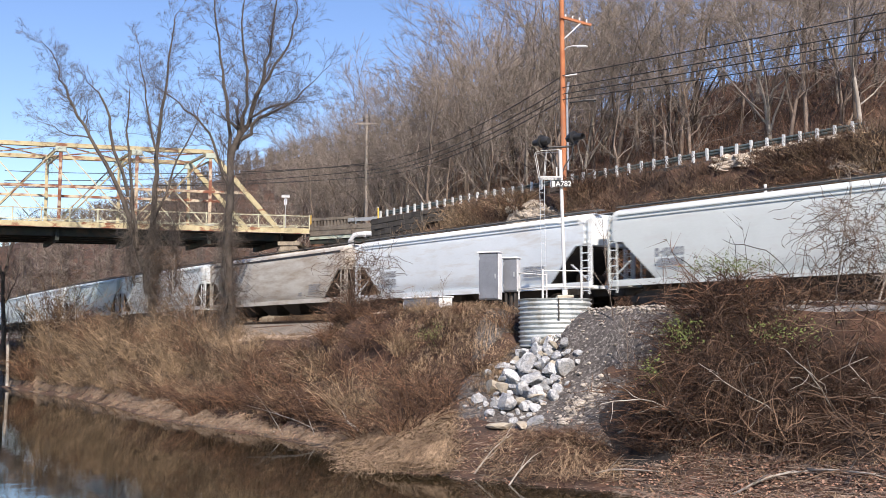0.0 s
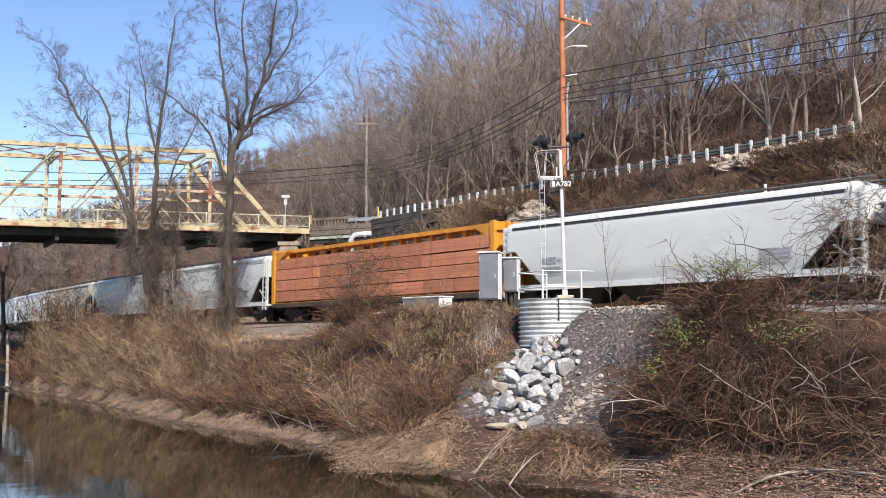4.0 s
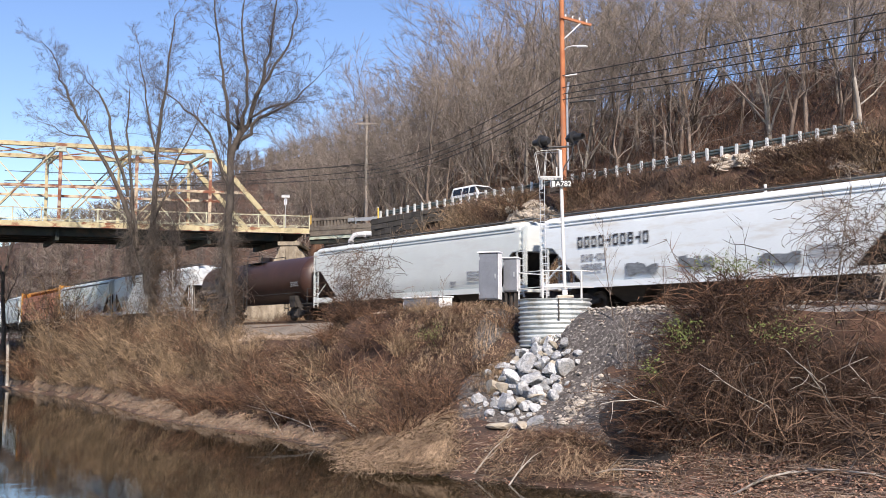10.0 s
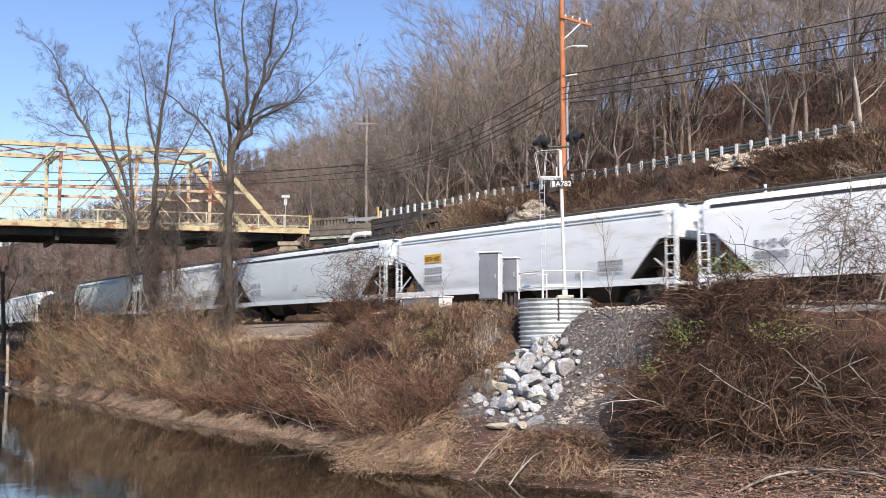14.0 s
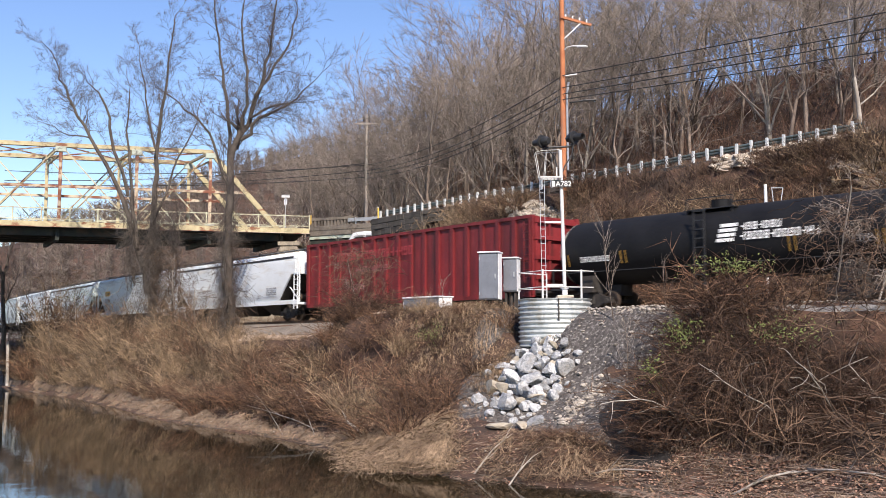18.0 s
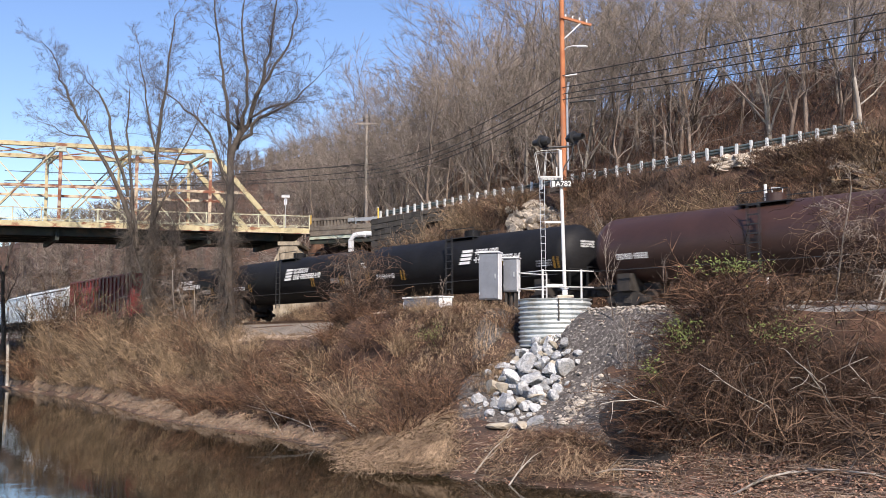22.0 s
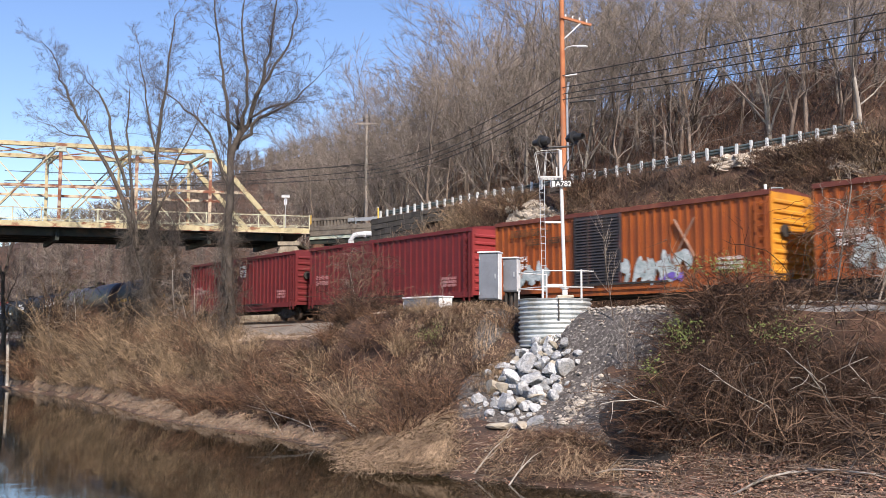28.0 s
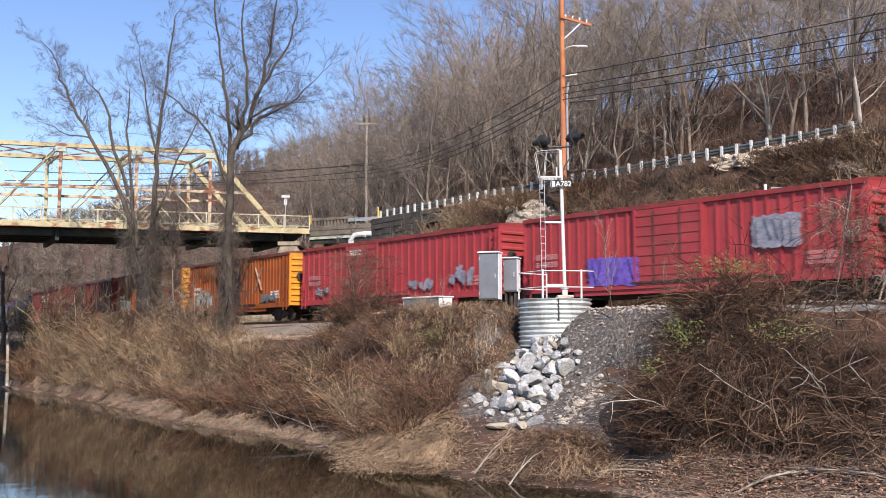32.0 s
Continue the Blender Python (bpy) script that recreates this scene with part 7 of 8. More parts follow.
def slope_brush():
    rng = random.Random(61)
    for i in range(85):
        s = rng.uniform(4, 66)
        d = rng.uniform(TRACK_D + 4.5, road_edge(s) - 0.6)
        if bare_ledge(s, d):
            continue
        bush(rng.choice(["dark", "tan", "red", "tan"]), s, d, rng.uniform(0.9, 1.3), rng, group="brush between track and road")
    for x, off, sc, kind in ((742, 1.2, 1.0, "dark"), (770, 1.6, 1.2, "tan"), (800, 1.5, 1.3, "tan"), (830, 1.7, 1.3, "tan"), (862, 1.4, 1.1, "tan"), (890, 1.3, 1.0, "red"), (755, 2.4, 1.1, "red"), (815, 2.6, 1.2, "red")):
        d = 49.0
        s = plan_at(x, d)
        bush(kind, s, road_edge(s) - off, sc, rng, 1.2, "brush between track and road", 1.2 if x < 780 else 0.0)
    for i in range(26):
        x = rng.uniform(1385, 1560)
        s = plan_at(x, 45.2)
        bush(rng.choice(["dark", "tan", "dark", "red"]), s, road_edge(s) - rng.uniform(0.2, 1.6), rng.uniform(0.5, 0.8), rng, 0.75, "brush between track and road")
    for i in range(16):
        x = rng.choice([rng.uniform(885, 912), rng.uniform(990, 1040)])
        s = plan_at(x, 45.0)
        bush(rng.choice(["dark", "tan", "red"]), s, road_edge(s) - rng.uniform(0.4, 2.0), rng.uniform(0.6, 0.9), rng, 0.8, "brush between track and road")
    # the thickets above the track and on the hillside
    low, high = Shape(), Shape()
    for i in range(1500):
        s = rng.uniform(2, 72)
        d = rng.uniform(TRACK_D + 4.2 + bend(s)[0], road_edge(s) - 0.1)
        if bare_ledge(s, d):
            continue
        p0 = at(s, d, land_height(s, d))
        for k in range(30):
            p = p0 + Vector((rng.gauss(0, 0.5), rng.gauss(0, 0.5), rng.uniform(-0.1, 0.4)))
            spike(low, p, p + Vector((rng.gauss(0, 0.5), rng.gauss(0, 0.5), rng.uniform(0.15, 1.15))), rng.uniform(0.012, 0.022))
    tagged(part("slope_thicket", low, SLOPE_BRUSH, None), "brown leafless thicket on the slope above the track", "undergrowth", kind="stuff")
    for i in range(2300):
        s = rng.uniform(-6, 118)
        d = road_edge(s) + 8 + 62 * rng.random() ** 1.4
        p0 = at(s, d, land_height(s, d))
        for k in range(26):
            p = p0 + Vector((rng.gauss(0, 0.9), rng.gauss(0, 0.9), rng.uniform(-0.1, 0.5)))
            spike(high, p, p + Vector((rng.gauss(0, 0.6), rng.gauss(0, 0.6), rng.uniform(0.3, 2.0))), rng.uniform(0.014, 0.026))
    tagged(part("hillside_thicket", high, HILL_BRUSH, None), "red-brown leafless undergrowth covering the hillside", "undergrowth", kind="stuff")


slope_brush()


def lone_bush():
    """The vine-hung shrub that stands before the train."""
    rng = random.Random(62)
    for dx, sc, tall, lf in ((-1.0, 0.8, 1.0, 0), (0.2, 0.95, 1.3, 0), (1.0, 0.85, 1.1, 0)):
        bush("dark" if dx > 0.5 else "red", plan_at(632, 30.4) - dx, 30.4, sc, rng, tall, "shrub before the track")


lone_bush()


# drooping vine-hung saplings before the track, and thin ones by the gravel
SPEC_VINE = [(13, 6, 5, 0.12, 0.0, 0.45, 60, 0.02),
             (7, 4, 3, 0.25, -0.08, 0.55, 55, 0.012),
             (6, 3, 3, 0.3, -0.12, 0.6, 50, 0.008),
             (3, 1, 3, 0.3, -0.1, 0.6, 45, 0.006)]
SPEC_SAP = [(12, 6, 5, 0.04, 0.08, 0.4, 32, 0.01),
            (4, 3, 3, 0.06, 0.1, 0.5, 32, 0.007),
            (2, 1, 3, 0.1, 0.05, 0.5, 30, 0.005)]
VINE = [tree_meshes(150 + i, h, BARK_PALE, SPEC_VINE, 0.25, 0.6, 1) for i, h in enumerate((5.2, 4.4))]
SAPLING = [tree_meshes(160 + i, h, BARK, SPEC_SAP, 0.1, 0.28, 1) for i, h in enumerate((4.6, 3.4))]
for x, d, k, sc in ((1478, 30.2, 0, 0.95), (1548, 30.5, 1, 1.1)):
    small_tree(x, d, VINE[k], sc, "drooping vine-hung small tree beside the track", x * 0.3)
for x, d, k, sc in ((1085, 29.0, 0, 1.1), (1112, 27.5, 1, 1.0), (1180, 30.5, 1, 0.8), (785, 29.5, 1, 0.7)):
    small_tree(x, d, SAPLING[k], sc, "thin bare sapling on the gravel bank", x * 0.3)
small_tree(10, 32.5, WOODS[5], 0.62, "dark bare tree leaning at the river bend", 2.0)
small_tree(636, 30.6, VINE[0], 0.8, "drooping vine-hung small tree beside the track", 1.0)
small_tree(345, 31.0, VINE[1], 1.0, "drooping vine-hung small tree beside the track", 3.0)
small_tree(95, 32.0, SAPLING[0], 1.3, "thin bare sapling on the river bank", 0.5)


def pale_branches():
    """Bleached vine branches arching over the dark tangle."""
    rng = random.Random(64)
    for i in range(11):
        s, d = rng.uniform(5, 19), rng.uniform(25.4, 27.5)
        if 784 + 1803 * at(s, d).x / at(s, d).y < 1130:
            continue
        p = at(s, d, land_height(s, d) - 0.1)
        side = rng.choice([-1, 1])
        way = Vector((side * rng.uniform(0.5, 1.2), rng.uniform(-0.5, 0.2), rng.uniform(0.9, 1.6)))
        pts = wander(rng, p, way, rng.uniform(2.2, 4.6), 8, 0.14, -0.11)
        sh = Shape()
        sh.smooth = "all"
        r = rng.uniform(0.018, 0.034)
        stick(sh, pts, [r * (1 - 0.07 * k) for k in range(9)], 5)
        for q in range(5):
            k = rng.randrange(3, 8)
            e = wander(rng, pts[k], pts[k] - pts[k - 1] + Vector((rng.gauss(0, 0.4), rng.gauss(0, 0.4), rng.gauss(0, 0.4))), rng.uniform(0.5, 1.3), 4, 0.25, -0.05)
            stick(sh, e, [r * 0.5, r * 0.42, r * 0.34, r * 0.25, r * 0.12], 4)
        tagged(part("vine_branch", sh, BARK_PALE, None), "bleached arching branch over the dark brush", "branch", "bleached branches")


pale_branches()


def vine_mass():
    """Long looping vines over the downstream tangle, and a thin veil of them before the train."""
    rng = random.Random(67)
    low, veil = Shape(), Shape()
    for i in range(620):
        d = rng.uniform(24.6, 29.4)
        x = rng.uniform(1165 + 20 * max(0, d - 25.5), 1600)
        s = plan_at(x, d)
        p = at(s, d, land_height(s, d) + rng.uniform(0.0, 1.2 if d < 28 else 0.6))
        a = rng.uniform(0, 6.283)
        q = wander(rng, p, Vector((math.cos(a), math.sin(a) * 0.6, rng.uniform(-0.2, 1.1))), rng.uniform(1.2, 3.2), 9, 0.24, -0.07)
        r = rng.uniform(0.006, 0.016)
        stick(low, q, [r] * 8 + [r * 0.6] * 2, 3)
    for i in range(900):
        # curtains that hang down the face of the mound
        d = rng.uniform(25.6, 28.6)
        x = rng.triangular(1175, 1470, 1300)
        s = plan_at(x, d)
        p = at(s, d, land_height(s, d) + rng.uniform(0.8, 2.3) * (1 - abs(x - 1310) / 330))
        q = wander(rng, p, Vector((rng.gauss(0, 0.35), -0.45, rng.uniform(-0.9, 0.5))), rng.uniform(1.0, 2.4), 8, 0.16, -0.2)
        r = rng.uniform(0.005, 0.012)
        stick(low, q, [r] * 7 + [r * 0.6] * 2, 3)
    for x0, x1, top, d0, d1 in [(1400, 1610, 345, 29.0, 31.2)] * 460 + [(565, 700, 440, 30.0, 31.2)] * 620 + [(215, 350, 440, 31.2, 32.2)] * 650 + [(365, 440, 430, 30.2, 31.2)] * 260 + [(20, 175, 470, 32.4, 33.4)] * 520:
        d = rng.uniform(d0, d1)
        x = rng.triangular(x0, x1, (x0 + x1) / 2 + 20)
        p = at(plan_at(x, d), d)
        p.z = EYE + (604.8 - rng.uniform(top, 570)) / 1803 * p.y
        a = rng.uniform(0, 6.283)
        q = wander(rng, p, Vector((math.cos(a), math.sin(a), rng.uniform(-1.0, 0.5))), rng.uniform(0.6, 1.7), 7, 0.3, -0.06)
        r = rng.uniform(0.005, 0.011)
        stick(veil, q, [r] * 8, 3)
    tagged(part("vine_mass", low, VINE_STEM, None), "looping brown vines over the dark brush", "vines", kind="stuff")
    tagged(part("vine_veil", veil, VINE_STEM, None), "thin red-brown vines hanging before the track", "vines", kind="stuff")


VINE_STEM = surface("brown_vine_stems", (0.026, 0.014, 0.009), (0.165, 0.102, 0.064), 0.9, 0, 0.8, 20, 0, random_tint=0.6, island=True)
vine_mass()


def river_bend_thicket():
    """Tall shrubs at the bend that half hide the train."""
    rng = random.Random(66)
    for x, d, sc, tall in ((40, 33.2, 1.5, 1.3), (75, 33.5, 1.6, 1.5), (105, 33.0, 1.7, 1.6), (130, 33.4, 1.5, 1.4), (165, 33.0, 1.4, 1.2), (200, 32.6, 1.5, 1.3), (235, 32.4, 1.5, 1.5), (305, 31.8, 1.4, 1.5), (335, 31.6, 1.4, 1.6), (360, 31.3, 1.3, 1.4), (60, 32.4, 1.3, 1.2), (115, 32.0, 1.3, 1.1), (180, 31.8, 1.2, 1.1)):
        bush("tan" if x % 2 else "red", plan_at(x, d), d, sc, rng, tall * (1.25 if x < 150 else 0.8), "shrubs at the river bend")
    for x, d, k, sc, t in ((95, 33.0, 0, 1.1, 0.4), (140, 33.2, 1, 1.2, 1.5), (55, 33.5, 1, 1.2, 2.5), (320, 31.5, 0, 1.2, 3.3), (350, 31.8, 1, 1.1, 4.0)):
        small_tree(x, d, VINE[k], sc, "drooping vine-hung small tree beside the track", t)


river_bend_thicket()
bank_tree(plan_at(8, 31.5), 31.5, 8, [
    ([(10, 655), (8, 570), (3, 490), (12, 430), (34, 395)], 0.24, 0.05, 10),
    ([(5, 500), (-12, 440), (-25, 380)], 0.12, 0.03, 7),
    ([(8, 540), (24, 500), (30, 470)], 0.08, 0.02, 6),
], "dark crooked bare tree at the water's edge", 53, [(8, 500, 10, 30, 50)])
part("snag", Shape().tube([at(plan_at(19, 31.0), 31.0, 0.3), at(plan_at(17, 31.0), 31.0, 4.2)], [0.16, 0.12], 8), BARK_PALE, None)
tagged(bpy.data.objects["snag"], "pale barkless broken trunk at the river bend", "dead tree")

# ---- rocks ----
ROCK = surface("grey_blue_rock", (0.16, 0.17, 0.18), (0.6, 0.61, 0.62), 0.85, 0, 2.2, 9, 0.9, (0.22, 0.19, 0.15), 0.45, (1, 1, 1), 0.35)
ROCK_TAN = surface("tan_rock", (0.26, 0.225, 0.17), (0.48, 0.425, 0.34), 0.85, 0, 1.8, 14, 0.5, (0.3, 0.28, 0.26), 0.3, (1, 1, 1), 0.2)
ROCK_PALE = surface("pale_outcrop", (0.17, 0.14, 0.11), (0.52, 0.46, 0.38), 0.9, 0, 2.5, 11, 1.0, (0.09, 0.075, 0.06), 0.7, (2.2, 2.2, 3.0), 0.3)
GRAVEL = surface("dark_cinder_gravel", (0.022, 0.019, 0.018), (0.11, 0.096, 0.088), 0.95, 0, 5, 34, 1.0, (0.4, 0.37, 0.34), 0.35, (9, 9, 9))


def rock_shape(rng, cuts=9):
    """An angular block: a sphere of points cut by random planes."""
    bm = bmesh.new()
    bmesh.ops.create_icosphere(bm, subdivisions=2, radius=1.0)
    planes = []
    for i in range(cuts):
        n = Vector((rng.gauss(0, 1), rng.gauss(0, 1), rng.gauss(0, 1))).normalized()
        planes.append((n, rng.uniform(0.45, 0.75)))
    for v in bm.verts:
        for n, h in planes:
            e = v.co.dot(n) - h
            if e > 0:
                v.co -= n * e
        v.co += Vector((rng.gauss(0, 0.012), rng.gauss(0, 0.012), rng.gauss(0, 0.012)))
    me = bpy.data.meshes.new("rock")
    bm.to_mesh(me)
    bm.free()
    return me


def rock_meshes(seed, n, mat, cuts=9):
    rng = random.Random(seed)
    out = []
    for i in range(n):
        me = rock_shape(rng, cuts)
        me.materials.append(mat)
        out.append(me)
    return out


RIP = rock_meshes(70, 7, ROCK)
RIP_TAN = rock_meshes(71, 4, ROCK_TAN)
ROCK_LEDGE = surface("pale_tan_ledge", (0.28, 0.23, 0.18), (0.54, 0.46, 0.37), 0.9, 0, 2.5, 11, 0.9, (0.14, 0.11, 0.085), 0.35, (1.5, 1.5, 2.0), 0.2)
OUT = rock_meshes(72, 6, ROCK_PALE, 15)
LEDGE = rock_meshes(77, 5, ROCK_LEDGE, 15)


def ground_hit(x, y):
    """Where the sight line through a point of the view meets the land."""
    v = Vector(((x - 784) / 1803, 1.0, -(y - 604.8) / 1803))
    k = 18.0
    while k < 120:
        p = v * k
        if EYE + p.z < land_height(*to_plan(p.x, p.y)):
            break
        k += 0.1
    return Vector((p.x, p.y, land_height(*to_plan(p.x, p.y))))


def rip_rap():
    rng = random.Random(73)
    pile = empty("rock_pile", Matrix(), "pile of angular grey and tan rip-rap rocks below the casing", "rocks")
    made = []

    def place(x, y, r, lift):
        q = ground_hit(x, y)
        if any((q.x - a) ** 2 + (q.y - b) ** 2 * 0.6 < (0.62 * (r + c)) ** 2 for a, b, c, e in made if e == lift):
            return
        made.append((q.x, q.y, r, lift))
        ob = part("rock", rng.choice(RIP_TAN if rng.random() < 0.17 else RIP), None, pile)
        ob.matrix_basis = Matrix.Translation((q.x, q.y, q.z + r * 0.3 + lift)) @ Euler((rng.uniform(-0.7, 0.7), rng.uniform(-0.7, 0.7), rng.uniform(0, 6.28))).to_matrix().to_4x4() @ Matrix.Diagonal((r * rng.uniform(1.1, 1.6), r * rng.uniform(0.8, 1.15), r * rng.uniform(0.6, 1.0), 1))
    for lift, tries in ((0.0, 900), (0.26, 260)):
        for i in range(tries):
            f = rng.random()
            half = (30 + 34 * math.sin(math.pi * min(1.0, f * 0.85 + 0.12))) * (1.0 if not lift else 0.65)
            x, y = 985 - 84 * f + rng.uniform(-half, half), 618 + 118 * f + rng.uniform(-9, 9)
            place(x, y, rng.choice([0.15, 0.22, 0.28, 0.36, 0.44, 0.5]) * (0.8 if lift else 1.0), lift)
    for i in range(60):
        x, y = rng.choice([(868, 664), (880, 655), (848, 712), (862, 722), (838, 718), (930, 748), (915, 742)])
        place(x + rng.uniform(-16, 16), y + rng.uniform(-8, 8), rng.choice([0.12, 0.17, 0.24, 0.3]), 0.0)
    q = ground_hit(889, 757)
    slab = part("rock", RIP_TAN[0], None, pile)
    slab.matrix_basis = Matrix.Translation((q.x, q.y, q.z + 0.1)) @ Matrix.Diagonal((0.62, 0.35, 0.17, 1))


rip_rap()


def gravel_slope():
    """Dark cinders and scattered stones beside the rock pile."""
    rng = random.Random(74)
    sh = Shape()
    n = 26
    grid = []
    for i in range(n + 1):
        d = 24.3 + 9.0 * i / n
        for j in range(n + 1):
            x = 800 + 60 * max(0, (d - 27) / 3) + (1215 - 800 - 50 * max(0, (d - 27) / 3)) * j / n - 60 * (1 - i / n) * (j / n)
            s = plan_at(x, d)
            p = at(s, d)
            grid.append((p.x, p.y, land_height(s, d) + 0.05 + 0.05 * rough(p.x, p.y, 2.0) - (0.25 if i in (0, n) or j in (0, n) else 0)))
    m = n + 1
    sh.add(grid, [(i * m + j, i * m + j + 1, (i + 1) * m + j + 1, (i + 1) * m + j) for i in range(n) for j in range(n)])
    sh.smooth = "all"
    ob = tagged(part("gravel_bank", sh, GRAVEL, None), "dark cinder and gravel slope below the track", "gravel", kind="structure")
    if ob.data.polygons[5].normal.z < 0:
        ob.data.flip_normals()


gravel_slope()


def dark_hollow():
    """A black patch laid in place of the shade under the overhanging vines."""
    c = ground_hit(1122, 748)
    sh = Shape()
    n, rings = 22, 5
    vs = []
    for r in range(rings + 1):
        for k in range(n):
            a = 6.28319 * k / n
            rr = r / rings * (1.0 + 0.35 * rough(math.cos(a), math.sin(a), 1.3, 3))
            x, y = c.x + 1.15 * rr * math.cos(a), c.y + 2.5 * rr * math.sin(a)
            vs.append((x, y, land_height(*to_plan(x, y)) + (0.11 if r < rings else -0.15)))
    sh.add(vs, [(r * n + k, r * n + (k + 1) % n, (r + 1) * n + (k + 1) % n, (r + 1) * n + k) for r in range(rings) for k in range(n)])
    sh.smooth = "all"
    ob = tagged(part("cinder_hollow", sh, SHADE_BLACK, None), "black patch for the shade under hanging vines", "ground", kind="structure")
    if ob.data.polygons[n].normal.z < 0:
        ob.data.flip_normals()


# near-black, so that the patch reads as deep shade below the overhang
SHADE_BLACK = surface("hollow_shade", (0.006, 0.005, 0.005), (0.03, 0.025, 0.022), 0.95, 0, 4, 24, 1.0)


def gravel_shoulder():
    """Cinder gravel along the track downstream of the casing."""
    sh = Shape()
    rows = []
    for k in range(54):
        s = -2.0 + 0.5 * k
        lo = 29.3 + 0.5 * rough(s, 0, 0.5, 4)
        rows.append([at(s, d, land_height(s, d) + h) for d, h in ((lo - 0.3, -0.12), (lo, 0.05), (lo + 1.2, 0.06), (lo + 2.4, 0.06), (33.1, 0.06), (33.5, -0.1))])
    sh.rings(rows, close=False, caps=False)
    sh.smooth = "all"
    ob = tagged(part("gravel_shoulder", sh, GRAVEL_PALE, None), "pale grey gravel shoulder beside the track", "gravel", kind="structure")
    if ob.data.polygons[2].normal.z < 0:
        ob.data.flip_normals()


GRAVEL_PALE = surface("pale_shoulder_gravel", (0.1, 0.093, 0.088), (0.36, 0.34, 0.32), 0.95, 0, 6, 40, 1.0, (0.06, 0.054, 0.05), 0.5, (1.2, 1.2, 1.2))
gravel_shoulder()


def scatter_stones():
    rng = random.Random(75)
    sh = Shape()
    ico = bmesh.new()
    bmesh.ops.create_icosphere(ico, subdivisions=1, radius=1.0)
    base = [v.co.copy() for v in ico.verts]
    faces = [tuple(v.index for v in f.verts) for f in ico.faces]
    ico.free()

    def stone(s, d, r):
        p = at(s, d, land_height(s, d) + r * 0.3 + 0.04)
        a, b, c = rng.uniform(0.8, 1.5), rng.uniform(0.7, 1.1), rng.uniform(0.4, 0.8)
        t = rng.uniform(0, 6.28)
        ct, st = math.cos(t), math.sin(t)
        vs = []
        for v in base:
            x, y, z = v.x * a * r * rng.uniform(0.8, 1.1), v.y * b * r, v.z * c * r * rng.uniform(0.8, 1.1)
            vs.append((p.x + x * ct - y * st, p.y + x * st + y * ct, p.z + z))
        sh.add(vs, faces)
    for i in range(1300):
        d = 33 - 8 * rng.random() ** 1.6
        stone(plan_at(rng.uniform(930, 1215), d), d, rng.choice([0.02, 0.025, 0.03, 0.035, 0.04, 0.05, 0.06, 0.09]) * (1.5 if rng.random() < 0.06 else 1.0))
    for i in range(1500):
        d = rng.uniform(29.2, 33)
        stone(plan_at(rng.uniform(1040, 1200), d), d, rng.choice([0.02, 0.03, 0.04, 0.055, 0.075]))
    for i in range(900):
        stone(rng.uniform(2, 22), rng.uniform(29.4, 33), rng.choice([0.02, 0.025, 0.03, 0.04, 0.05, 0.07]))
    for i in range(160):
        f = rng.random()
        d = 24.9 + 2.6 * f
        stone(plan_at(rng.gauss(985 + 75 * f, 9), d), d, rng.choice([0.04, 0.05, 0.07, 0.1]))
    for i in range(1300):
        s = rng.uniform(22, 100)
        dw = lerp_table(WATERLINE, s)
        stone(s, dw + 0.25 + abs(rng.gauss(0.1, 0.8)), rng.choice([0.012, 0.016, 0.02, 0.025, 0.04]))
    tagged(part("loose_stones", sh, STONES, None), "pale pebbles and stones on the bank and shore", "stones", kind="stuff")


STONES = surface("pebbles", (0.17, 0.145, 0.12), (0.46, 0.41, 0.35), 0.9, 0, 4, 30, 0.2, None, random_tint=0.35, island=True)
scatter_stones()
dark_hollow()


tie_stack(470, TRACK_D + 4.6, 4.6, 2, "stack of pale weathered timbers beyond the track")
tie_stack(1168, TRACK_D + 4.4, 3.0, 1, "stack of pale weathered timbers beyond the track")
tie_stack(1480, TRACK_D + 3.9, 4.4, 2, "stack of pale weathered timbers beyond the track")


def outcrops():
    """Broken ledges: blocks bedded in the slope."""
    rng = random.Random(76)
    for x0, x1, d0, d1, n, size, lab in ((906, 992, 43.0, 46.0, 190, 0.42, "weathered tan rock outcrop below the road"), (1480, 1530, 42.5, 45.0, 16, 0.45, "grey rock outcrop in the brush"), (1180, 1240, 57, 60, 8, 0.6, "grey boulders on the hillside"), (1330, 1420, 55, 58, 10, 0.6, "grey boulders on the hillside"), (1480, 1568, 55, 60, 12, 0.6, "grey boulders on the hillside")):
        g = empty("rock_outcrop", Matrix(), lab, "rocks")
        for i in range(n):
            d = rng.uniform(d0, d1)
            s = plan_at(rng.uniform(x0, x1), d)
            p = at(s, d, land_height(s, d) + rng.uniform(-0.15, 0.35) * (n > 20))
            r = size * rng.uniform(0.6, 1.5)
            ob = part("rock", rng.choice(OUT), None, g)
            ob.matrix_basis = Matrix.Translation(p) @ Euler((rng.uniform(-0.6, 0.6), rng.uniform(-0.6, 0.6), rng.uniform(0, 6.28))).to_matrix().to_4x4() @ Matrix.Diagonal((r * rng.uniform(1.0, 1.7), r, r * rng.uniform(0.6, 1.0), 1))


outcrops()


